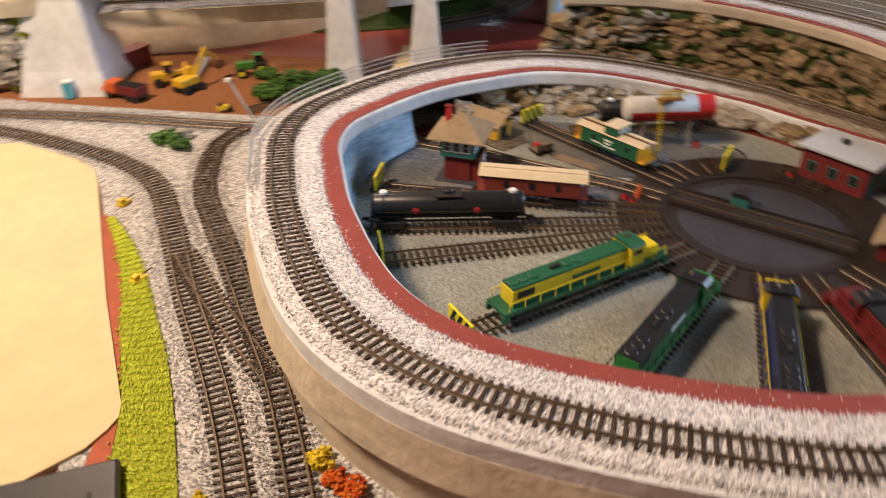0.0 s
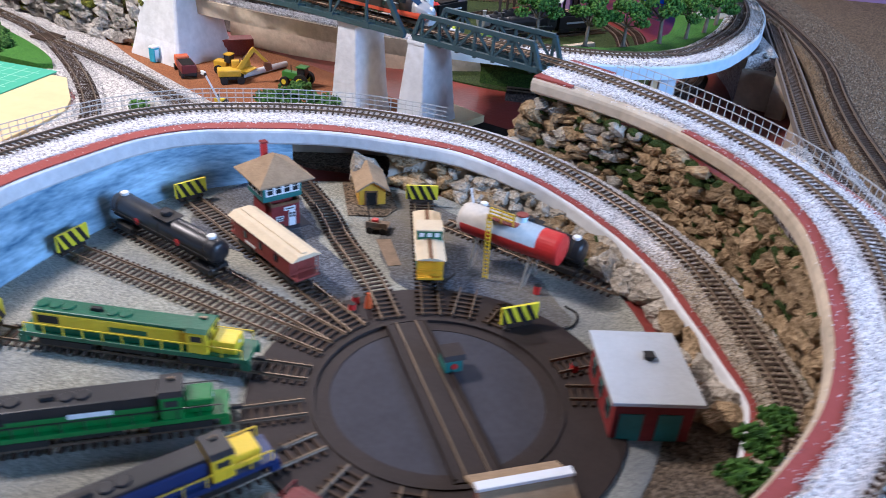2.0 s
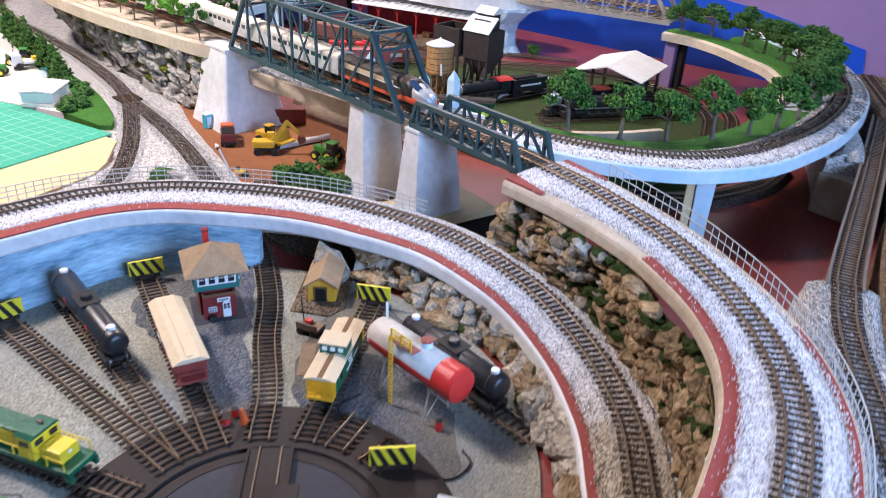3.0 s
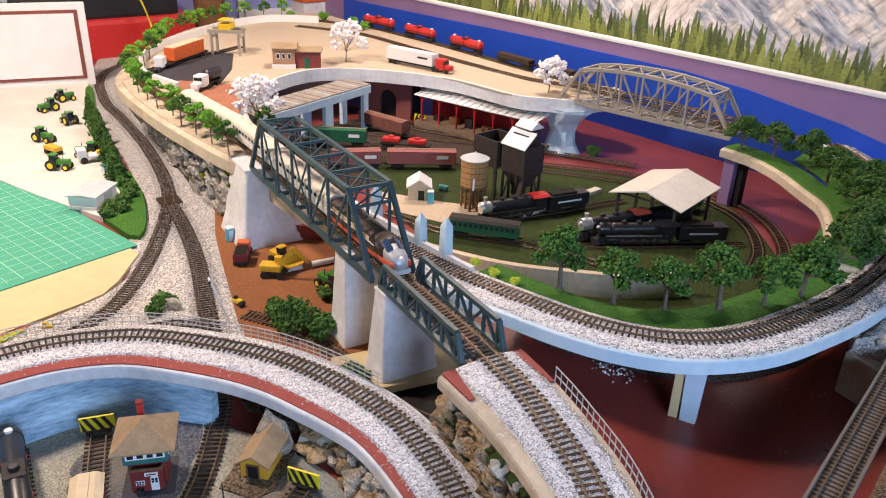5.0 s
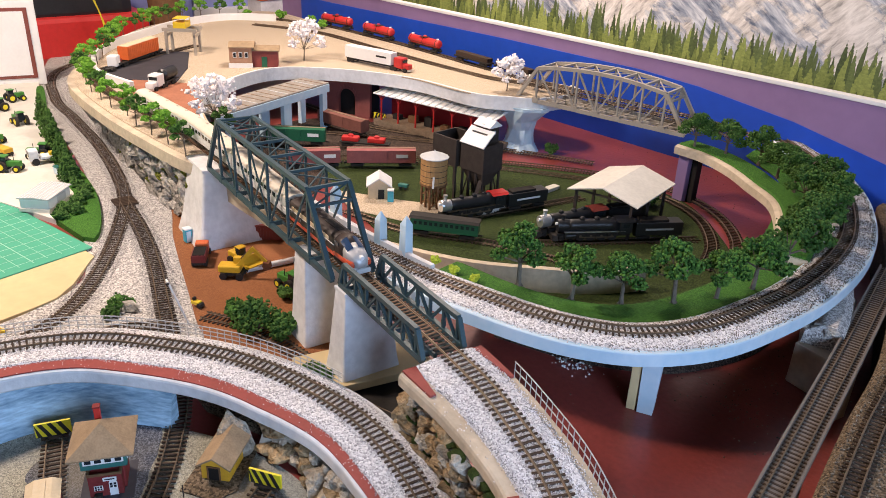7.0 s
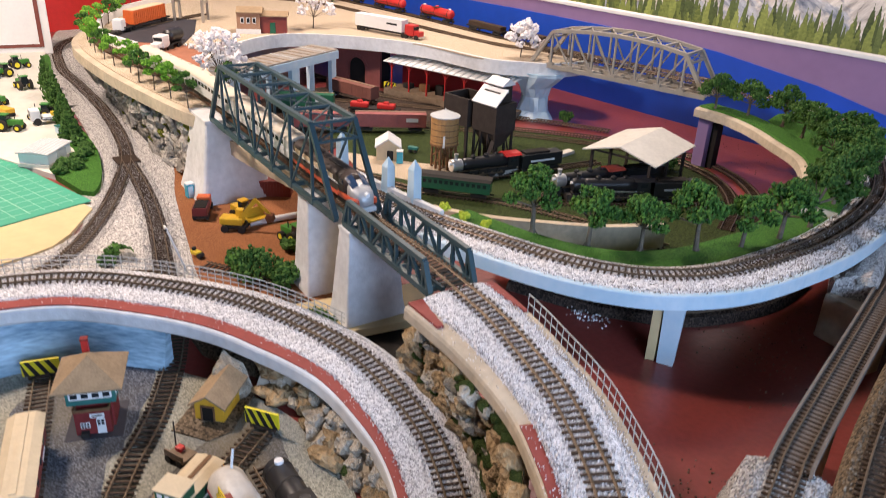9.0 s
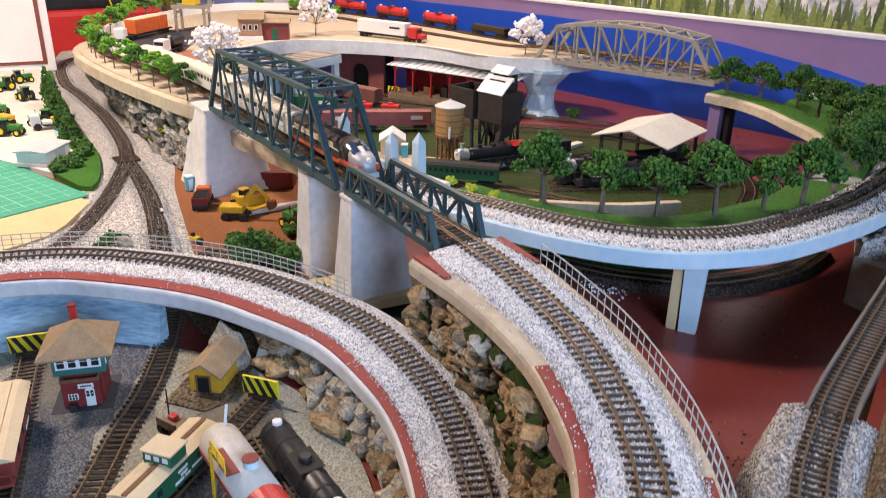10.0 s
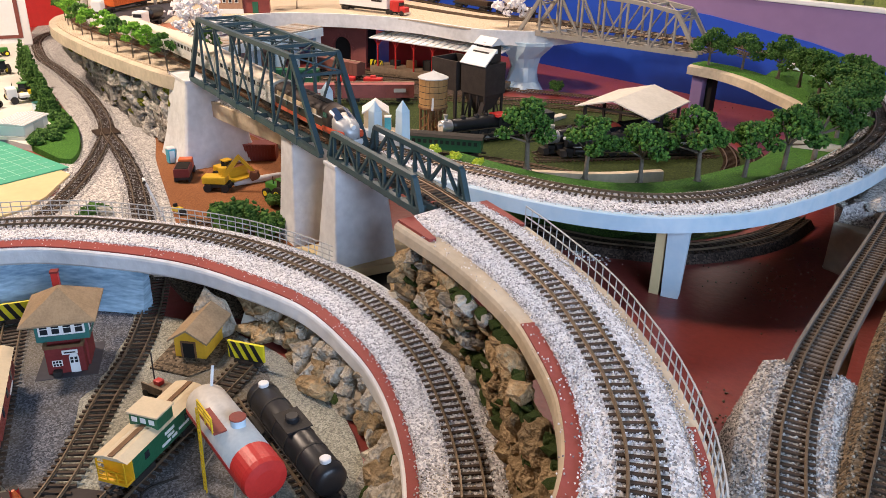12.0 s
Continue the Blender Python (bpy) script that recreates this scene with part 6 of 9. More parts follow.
LC = smooth_path([(-0.285, 0.955, 0.0038), (-0.311, 0.900, 0.0038), (-0.309, 0.840, 0.0038), (-0.294, 0.765, 0.0038), (-0.261, 0.690, 0.0038), (-0.223, 0.612, 0.0038), (-0.183, 0.525, 0.0038), (-0.143, 0.440, 0.0038), (-0.110, 0.350, 0.0038), (-0.088, 0.28, 0.0038)], 0.0078)
track("brown-tied siding beside the loop wall", LC)
LX = smooth_path([(-0.280, 0.63, 0.0030), (-0.243, 0.57, 0.0030), (-0.193, 0.50, 0.0030), (-0.143, 0.435, 0.0030)], 0.0078)
track("brown-tied crossover between the two lower tracks", LX)
bed_profile = [(-0.03, 0.0004), (-0.016, 0.0004), (-0.014, 0.0010), (0.014, 0.0010), (0.016, 0.0004), (0.03, 0.0004)]
for n, line in enumerate((LM, LB, LC)):
    gravel(bpy.data.objects["track_bed"], line, -0.026, 0.026, bed_profile, 0.0027, 0.00095, M_GRAIN_GREY, 41 + n)
cross = thing("track_crossing", "dark brown track crossing with guard timbers", "crossing", pose(-0.828, 0.988, 0.003, 0, 0, 6))
for x in (-0.020, -0.012, -0.004, 0.004, 0.012, 0.020):
    part("timber", box(x, 0, 0.0, 0.0062, 0.044, 0.0042, 0.0004), M_TIE, cross)
for n, (x, y, a) in enumerate(((-0.340, 0.590, 65), (-0.412, 0.745, 70))):
    sw = thing("switch_stand", "small yellow switch machine beside the track", "switch stand", pose(x + 0.03, y - 0.012, 0.0035, 0, 0, a), "switch machines")
    part("base", box(0, 0, 0, 0.016, 0.010, 0.0040, 0.0006), M_YELLOW, sw)
    part("motor", box(-0.003, 0, 0.0040, 0.007, 0.007, 0.0045, 0.0006), M_YELLOW, sw)
    part("lever", rod((0.006, 0, 0.004), (0.020, 0.001, 0.004), 0.0008), M_RAIL, sw)
# grass verge and red kerb beside the board
verge_edges = [smooth_path(q, 0.01) for q in ([(-0.235, 0.28), (-0.262, 0.40), (-0.300, 0.50), (-0.325, 0.573), (-0.385, 0.70)], [(-0.176, 0.28), (-0.226, 0.42), (-0.272, 0.519), (-0.330, 0.63), (-0.388, 0.705)])]
steps = np.linspace(0, 1, 50)
lines = [np.stack([np.interp(steps, np.linspace(0, 1, len(q)), q[:, k]) for k in range(2)], 1) for q in verge_edges]
verge_v = [(x, y, z) for a, b in zip(*lines) for x, y, z in ((*a, 0.0), (*a, 0.0052), (*b, 0.0052), (*b, 0.0))]
verge_f = [(4 * i + j, 4 * i + j + 1, 4 * i + j + 5, 4 * i + j + 4) for i in range(49) for j in range(3)]
tagged(link_mesh("grass_verge", verge_v, verge_f, M_GRASS_YELLOW), "yellow-green grass verge between board and track", "grass", kind="structure")
tufts = np.random.RandomState(12)
mixing, along_v = tufts.uniform(0.02, 0.98, 5200), tufts.uniform(0, 49, 5200).astype(int)
spots_v = lines[0][along_v] * (1 - mixing[:, None]) + lines[1][along_v] * mixing[:, None] + tufts.normal(0, 0.002, (5200, 2))
link_chunks("grass_tufts", np.c_[spots_v, np.full(5200, 0.0056)], tufts.uniform(0.0008, 0.0018, 5200), 12, LEAF_YELLOW, bpy.data.objects["grass_verge"])["kind"] = "stuff"
kerb = [(-0.235, 0.28), (-0.262, 0.40), (-0.300, 0.50), (-0.325, 0.573), (-0.385, 0.70), (-0.400, 0.71), (-0.346, 0.573), (-0.322, 0.51), (-0.278, 0.41), (-0.268, 0.36), (-0.262, 0.28)]
M_KERB = material("orange_red_edge", (0.42, 0.10, 0.05), 0.6, vary=0.2, scale=30)
tagged(part("red_kerb", prism(kerb, 0.0, 0.0040), M_KERB), "orange-red painted strip along the board", "trim", kind="structure")
bin_box = thing("black_device", "black electronic device with small lights under the board", "device", pose(-0.285, 0.265, 0.0, 0, 0, 20))
part("case", box(0, 0, 0, 0.14, 0.10, 0.016, 0.003), M_BLACK, bin_box)
for k in range(4):
    part("indicator", box(0.050, -0.03 + 0.016 * k, 0.016, 0.003, 0.006, 0.0008), M_STRIPE_YELLOW if k == 1 else M_UNDER, bin_box)

# cutting mat with its printed grid
M_MAT = material("green_cutting_mat", (0.06, 0.36, 0.23), 0.55, vary=0.08, scale=6, bump=0.02)
M_MAT_LINE = material("pale_mat_lines", (0.40, 0.66, 0.52), 0.6, vary=0.05, scale=20, bump=0)
cm = thing("cutting_mat", "green cutting mat with a pale printed grid", "cutting mat", pose(-0.620, 0.896, 0.0062, 0, 0, -67.5))
part("sheet", box(0.22, -0.30, 0, 0.44, 0.60, 0.0022, 0.0008), M_MAT, cm)
for k in range(1, 18):
    part("grid_line", box(0.025 * k, -0.30, 0.0022, 0.0008 if k % 4 else 0.0014, 0.57, 0.0003), M_MAT_LINE, cm)
for k in range(1, 24):
    part("grid_line", box(0.22, -0.025 * k, 0.0022, 0.42, 0.0008 if k % 4 else 0.0014, 0.0003), M_MAT_LINE, cm)

# farm
M_CONCRETE = material("pale_concrete", (0.62, 0.60, 0.54), 0.75, vary=0.1, scale=10, bump=0.08)
farm = [(-0.745, 0.868), (-0.80, 0.880), (-0.865, 0.905), (-1.05, 0.912), (-1.35, 0.905), (-1.62, 0.905), (-1.95, 0.93), (-2.3, 0.90), (-2.3, 0.55), (-1.3, 0.55), (-0.95, 0.742)]
tagged(part("farm_yard", prism(farm, -0.004, 0.011), M_CONCRETE), "pale concrete farm yard", "ground", kind="structure")
hedge_bed = smooth_path([(-0.651, 0.904), (-0.687, 0.919), (-0.771, 0.934), (-0.885, 0.942), (-1.0, 0.937), (-1.106, 0.928), (-1.345, 0.924), (-1.55, 0.918), (-1.85, 0.935), (-1.85, 0.915), (-1.55, 0.895), (-1.165, 0.886), (-0.976, 0.892), (-0.895, 0.900), (-0.835, 0.868), (-0.800, 0.846), (-0.728, 0.866), (-0.665, 0.886)], 0.02)
tagged(part("farm_grass", prism([(x, y) for x, y, _ in hedge_bed], 0.0, 0.0122), M_GRASS), "green grass strip behind the farm", "grass", kind="structure")
hedge = None
for k in range(9):
    x, y = -0.985 - 0.058 * k, 0.904 - 0.001 * k + 0.004 * (k % 2)
    h = 0.036 + 0.010 * (k % 3)
    if hedge is None or k == 4:
        hedge = thing("conifer", "dark green conifer in a row behind the farm", "conifer", pose(x, y, 0.0115) @ Matrix.Diagonal((1.0, 1.0, 1.1, 1)), "conifer row")
        bm = rod((0, 0, -0.003), (0, 0, 0.018), 0.0016, None, 7, 0.001)
        part("trunk", bm, M_BARK, hedge)
        v, f = foliage([(0, 0, 0.010 + 0.0075 * i, 0.024 * (1 - i / 8.5), 0.5) for i in range(8)], 520, 0.0030, 400 + k)
        link_mesh("crown", v, f, LEAF_DARK, hedge)
    else:
        copy_thing(hedge, pose(x, y, 0.0115, 0, 0, 50 * k) @ Matrix.Diagonal((0.9, 0.9, 0.95 + 0.12 * (k % 3), 1)))
for k, (x, y) in enumerate(((-0.775, 0.862), (-0.806, 0.872), (-0.792, 0.893), (-0.835, 0.900), (-0.865, 0.917), (-0.905, 0.922), (-0.945, 0.913))):
    bush(pose(x, y, 0.0115), "small dark green shrub beside the white shed", LEAF_DARK, 0.034, 0.020, 230, 420 + k, "shrubs by the shed", 0.0030)


def shed_white(m):
    t = thing("white_shed", "small white metal shed with ribbed roof", "shed", m)
    part("wall", box(0, 0, 0, 0.070, 0.050, 0.028, 0.0005), M_PAPER_WHITE, t)
    part("roof", extrude_y([(-0.038, 0.027), (0.038, 0.027), (0.038, 0.029), (0, 0.0335), (-0.038, 0.029)], -0.028, 0.028), M_GREY_ROOF, t)
    for k in range(9):
        x = -0.034 + 0.0085 * k
        part("roof_rib", bar((x, -0.028, 0.0338 - abs(x) * 0.118), (x, 0.028, 0.0338 - abs(x) * 0.118), 0.0012, 0.0012), M_PAPER_WHITE, t)
    part("plinth", box(0, 0, -0.0095, 0.074, 0.054, 0.0095, 0.0005), M_CONCRETE, t)
    part("door", box(0.0354, 0.004, 0, 0.0010, 0.020, 0.022, 0.0003), M_GREY_ROOF, t)
    return t


shed_white(pose(-0.862, 0.845, 0.018, 0, 0, 56) @ Matrix.Diagonal((0.85, 1.65, 0.75, 1)))
M_TRACTOR = material("tractor_green", (0.05, 0.22, 0.03), 0.4, vary=0.15, scale=80)


def tractor(m, wagon=True):
    t = thing("toy_tractor", "green toy tractor with yellow wheel hubs", "tractor", m, "farm tractors")
    part("hood", box(0.012, 0, 0.012, 0.030, 0.014, 0.012, 0.0015), M_TRACTOR, t)
    part("cab", box(-0.010, 0, 0.014, 0.016, 0.018, 0.020, 0.0012, None, None, 0.85), M_GLASS_DARK, t)
    part("cab_roof", box(-0.010, 0, 0.034, 0.018, 0.019, 0.002, 0.0006), M_TRACTOR, t)
    for x, y, r in ((-0.012, 0.013, 0.0125), (-0.012, -0.013, 0.0125), (0.020, 0.010, 0.008), (0.020, -0.010, 0.008)):
        w = part("wheel", rod((x, y - 0.0035, r), (x, y + 0.0035, r), r, seg=18), M_UNDER, t)
        part("hub", rod((x, y - 0.0040, r), (x, y + 0.0040, r), r * 0.55, seg=14), M_STRIPE_YELLOW, w)
    part("exhaust", rod((0.010, 0.004, 0.024), (0.010, 0.004, 0.036), 0.0008), M_UNDER, t)
    return t


tr1 = tractor(pose(-1.10, 0.795, 0.011, 0, 0, 60))
for x, y, a in ((-1.17, 0.862, 250), (-1.47, 0.842, 200), (-1.62, 0.80, 300), (-1.33, 0.775, 40), (-1.72, 0.848, 110)):
    copy_thing(tr1, pose(x, y, 0.011, 0, 0, a))
wg = thing("farm_wagon", "yellow and brown toy hay wagon", "wagon", pose(-1.22, 0.79, 0.011, 0, 0, 30))
part("bed", box(0, 0, 0.010, 0.044, 0.022, 0.010, 0.001), M_ORANGE_YELLOW, wg)
for x in (-0.014, 0.014):
    part("axle", rod((x, -0.012, 0.006), (x, 0.012, 0.006), 0.006, seg=14), M_UNDER, wg)
pk = thing("white_truck", "white toy flatbed truck with yellow side", "truck", pose(-1.13, 0.872, 0.011, 0, 0, 275) @ Matrix.Diagonal((1.3, 1.3, 1.4, 1)))
part("bed", box(-0.012, 0, 0.009, 0.044, 0.022, 0.004, 0.0006), M_PAPER_WHITE, pk)
part("cab", box(0.020, 0, 0.007, 0.016, 0.022, 0.018, 0.0025), M_PAPER_WHITE, pk)
part("windscreen", box(0.0284, 0, 0.016, 0.0008, 0.018, 0.007), M_GLASS_DARK, pk)
part("load", box(-0.016, 0.004, 0.013, 0.022, 0.010, 0.006, 0.001), M_YELLOW, pk)
for x in (-0.024, 0.018):
    for s in (-1, 1):
        part("wheel", rod((x, s * 0.0085, 0.006), (x, s * 0.0120, 0.006), 0.006, seg=14), M_UNDER, pk)
tb2 = thing("blue_tank", "small teal box tank on the farm yard", "tank", pose(-1.04, 0.887, 0.011, 0, 0, 20))
part("body", box(0, 0, 0, 0.018, 0.014, 0.016, 0.002), M_PALE_BLUE, tb2)
part("lid", box(0, 0, 0.016, 0.019, 0.015, 0.002, 0.0006), M_TEAL, tb2)

# building site under the bridge
M_ORANGE = material("orange_paint", (0.66, 0.13, 0.025), 0.45, vary=0.15, scale=80)
M_CAT = material("digger_yellow", (0.70, 0.42, 0.02), 0.45, vary=0.18, scale=80)
M_RUST = material("rusty_steel", (0.20, 0.08, 0.04), 0.75, vary=0.35, scale=90)
G = 0.0022
dt = thing("dump_truck", "orange dump truck with dark red bed", "dump truck", pose(-0.497, 1.060, G, 0, 0, 158))
part("chassis", box(0, 0, 0.005, 0.064, 0.016, 0.005, 0.0008), M_UNDER, dt)
part("cab", box(0.021, 0, 0.008, 0.018, 0.023, 0.019, 0.0025), M_ORANGE, dt, "orange cab")
part("hood", box(0.034, 0, 0.007, 0.012, 0.018, 0.010, 0.0020), M_ORANGE, dt)
part("windscreen", box(0.0304, 0, 0.018, 0.0008, 0.018, 0.0065), M_GLASS_DARK, dt)
part("dump_bed", box(-0.013, 0, 0.010, 0.040, 0.025, 0.014, 0.0010), M_MAROON, dt, "dark red dump bed")
part("bed_load", box(-0.013, 0, 0.0235, 0.036, 0.021, 0.0015, 0.0006), M_DARK, dt)
for x in (-0.024, -0.012, 0.026):
    for s in (-1, 1):
        part("wheel", rod((x, s * 0.0085, 0.0058), (x, s * 0.0130, 0.0058), 0.0058, seg=14), M_UNDER, dt)


def digger(m):
    t = thing("excavator", "yellow wheeled excavator with folded boom", "excavator", m)
    part("chassis", box(0, 0, 0.006, 0.040, 0.018, 0.006, 0.0015), M_UNDER, t)
    for x in (-0.014, 0.014):
        for s in (-1, 1):
            part("wheel", rod((x, s * 0.0095, 0.0064), (x, s * 0.0145, 0.0064), 0.0064, seg=16), M_UNDER, t)
    part("turret", box(-0.004, 0, 0.0125, 0.038, 0.023, 0.0120, 0.0025), M_CAT, t)
    part("cab", box(0.008, 0.006, 0.0245, 0.013, 0.010, 0.012, 0.0012), M_CAT, t)
    part("cab_glass", box(0.0148, 0.006, 0.0275, 0.0006, 0.0085, 0.008), M_GLASS_DARK, t)
    part("boom", bar((0.010, -0.004, 0.022), (0.038, -0.004, 0.058), 0.005, 0.007), M_CAT, t)
    part("stick", bar((0.036, -0.004, 0.060), (0.060, -0.004, 0.034), 0.004, 0.005), M_CAT, t)
    part("ram", rod((0.018, -0.004, 0.040), (0.036, -0.004, 0.058), 0.0012), M_RAIL, t)
    part("bucket", extrude_y([(0.056, 0.036), (0.066, 0.034), (0.068, 0.024), (0.058, 0.020), (0.054, 0.028)], -0.011, 0.003), M_RUST, t)
    return t


digger(pose(-0.410, 1.092, G, 0, 0, 58))
wl = thing("wheel_loader", "yellow wheel loader with large bucket", "loader", pose(-0.452, 1.118, G, 0, 0, 20))
part("rear_body", box(-0.012, 0, 0.008, 0.026, 0.018, 0.014, 0.002), M_CAT, wl)
part("cab", box(0.002, 0, 0.020, 0.012, 0.014, 0.014, 0.001), M_GLASS_DARK, wl)
part("cab_roof", box(0.002, 0, 0.034, 0.014, 0.016, 0.002, 0.0006), M_CAT, wl)
part("lift_arm", bar((0.004, 0, 0.016), (0.030, 0, 0.022), 0.010, 0.004), M_CAT, wl)
part("bucket", extrude_y([(0.028, 0.010), (0.044, 0.010), (0.046, 0.013), (0.034, 0.016), (0.032, 0.030), (0.027, 0.028)], -0.018, 0.018), M_CAT, wl)
for x in (-0.014, 0.014):
    for s in (-1, 1):
        part("wheel", rod((x, s * 0.0085, 0.0075), (x, s * 0.0135, 0.0075), 0.0075, seg=16), M_UNDER, wl)
ct = thing("container", "dark red shipping container on the dirt", "container", pose(-0.545, 1.196, G, 0, 0, 62))
part("body", box(0, 0, 0, 0.080, 0.030, 0.030, 0.0006), M_OXIDE, ct)
for k in range(14):
    part("rib", box(-0.036 + 0.0055 * k, -0.0153, 0.002, 0.0026, 0.0012, 0.026), M_OXIDE, ct)
for n, (a, b, r) in enumerate((((-0.572, 1.070, 0.0105), (-0.570, 1.165, 0.0105), 0.0075), ((-0.415, 1.118, 0.008), (-0.418, 1.220, 0.008), 0.0055))):
    pp = thing("pipe", "long pale concrete pipe lying on the dirt", "pipe", pose(*a), "pipes on the building site")
    d = Vector(b) - Vector(a)
    part("tube", rod((0, 0, 0), d, r, None, 20), M_PLASTER_WHITE, pp)
    part("bore", rod(-d * 0.002, d * 1.002, r * 0.75, None, 16), M_DARK, pp)
pt = thing("portable_toilet", "turquoise portable toilet with a white roof", "toilet", pose(-0.585, 1.058, 0.003, 0, 0, 10))
part("booth", box(0, 0, 0, 0.013, 0.013, 0.025, 0.001), material("turquoise_plastic", (0.05, 0.42, 0.58), 0.4), pt)
part("roof", box(0, 0, 0.025, 0.0145, 0.0145, 0.0030, 0.0012), M_PAPER_WHITE, pt)
part("door", box(0.0067, 0, 0.001, 0.0006, 0.009, 0.021), M_PALE_BLUE, pt)
copy_thing(tr1, pose(-0.325, 1.165, G, 0, 0, 200))
barrier = thing("leaning_signal", "leaning white signal mast beside the yard track", "signal mast", pose(-0.285, 0.985, 0.003, 0, 0, 0))
part("mast", rod((0, 0, 0), (-0.022, -0.020, 0.068), 0.0016), M_PAPER_WHITE, barrier)
part("cross_arm", box(-0.0225, -0.0205, 0.064, 0.010, 0.003, 0.006, 0.0006, None), M_PAPER_WHITE, barrier)
part("lamp", rod((-0.018, -0.020, 0.066), (-0.016, -0.023, 0.066), 0.002), M_UNDER, barrier)
ym = thing("small_roller", "small yellow machine on the dirt edge", "machine", pose(-0.335, 1.010, 0.003, 0, 0, 30))
part("body", box(0, 0, 0.004, 0.016, 0.009, 0.006, 0.001), M_YELLOW, ym)
part("roller", rod((0.009, -0.005, 0.004), (0.009, 0.005, 0.004), 0.004, seg=12), M_UNDER, ym)
part("seat", box(-0.004, 0, 0.010, 0.004, 0.006, 0.005, 0.0006), M_UNDER, ym)
LU = smooth_path([(-0.30, 1.012, 0.0024), (-0.22, 1.072, 0.0024), (-0.10, 1.112, 0.0024), (0.02, 1.135, 0.0024), (0.10, 1.175, 0.0024)], 0.0078)
track("dark track running low under the bridges", LU)

# ---- sunken engine yard inside the oval ----
PIT_GRASS = [(-0.95, 1.45), (-0.70, 1.42), (-0.44, 1.40), (-0.20, 1.40), (-0.02, 1.46), (0.08, 1.58), (0.10, 1.75), (0.0, 1.90), (-0.15, 2.02), (-0.34, 2.10), (-0.52, 2.05), (-0.72, 1.86), (-0.85, 1.68)]
g = smooth_path(PIT_GRASS + PIT_GRASS[:1], 0.02)
# grass tones lowered to paint in the shade of the sunken yard
tagged(part("pit_grass", prism([(x, y) for x, y, _ in g[:-1]], 0.0, 0.003), granular("pit_shade_grass", [(0.0, (0.014, 0.026, 0.008)), (1.0, (0.06, 0.085, 0.02)), (0.5, (0.03, 0.048, 0.012))], 0.002)), "green grass of the sunken yard, with shade put into its colour", "grass", kind="structure")
tagged(part("pit_path", prism([(-0.72, 1.41), (-0.60, 1.52), (-0.53, 1.60), (-0.48, 1.585), (-0.47, 1.49), (-0.60, 1.40)], 0.002, 0.0045), M_TOWN), "sandy path by the water tank", "ground", kind="structure")
pit_wall = smooth_path([(-0.62, 1.262), (-0.46, 1.300), (-0.33, 1.365), (-0.22, 1.448), (-0.150, 1.535), (-0.095, 1.620), (-0.062, 1.715)], 0.02)
tagged(sweep("pit_retaining_wall", pit_wall, [(-0.012, 0.0), (0.006, 0.0), (0.002, 0.046), (-0.010, 0.046)], M_PLASTER), "grey-cream retaining wall below the lawn", "wall", kind="structure")
RUNS = [[(-0.92, 1.495), (-0.86, 1.64), (-0.74, 1.84), (-0.58, 2.02), (-0.42, 2.12), (-0.26, 2.115), (-0.12, 2.03), (-0.03, 1.90)],
        [(-0.89, 1.50), (-0.82, 1.645), (-0.70, 1.82), (-0.54, 1.98), (-0.40, 2.065), (-0.26, 2.06), (-0.14, 1.98), (-0.06, 1.87)],
        [(-0.97, 1.36), (-0.93, 1.495)], [(-0.465, 1.525), (-0.455, 1.69), (-0.445, 1.90)], [(-0.60, 1.385), (-0.45, 1.455), (-0.33, 1.575), (-0.19, 1.66), (-0.05, 1.72)],
        [(-0.327, 1.66), (-0.303, 1.80), (-0.285, 1.95)], [(-0.30, 1.64), (-0.235, 1.80), (-0.165, 1.97)], [(-1.22, 1.40), (-1.13, 1.545), (-0.98, 1.74), (-0.78, 1.95), (-0.62, 2.08)], [(-1.45, 1.60), (-1.28, 1.65), (-1.12, 1.70), (-0.92, 1.86)]]
for run in RUNS:
    q = run if len(run) > 2 else [run[0], tuple((a + b) / 2 for a, b in zip(*run)), run[1]]
    track("dark brown track in the sunken engine yard", smooth_path([(x, y, 0.0034) for x, y in q], 0.0078))
slab = thing("ash_pit_slab", "pale concrete slab beside the engine track", "slab", pose(-0.492, 1.760, 0.003, 0, 0, 104))
part("slab_body", box(0, 0, 0, 0.26, 0.018, 0.008, 0.001), M_CONCRETE, slab)

M_STEEL_BLACK = material("engine_black", (0.016, 0.017, 0.02), 0.35, vary=0.3, scale=70, bump=0.04)
M_CHROME = material("bright_silver_paint", (0.72, 0.73, 0.74), 0.28, metal=0.8, vary=0.08, scale=60, bump=0)


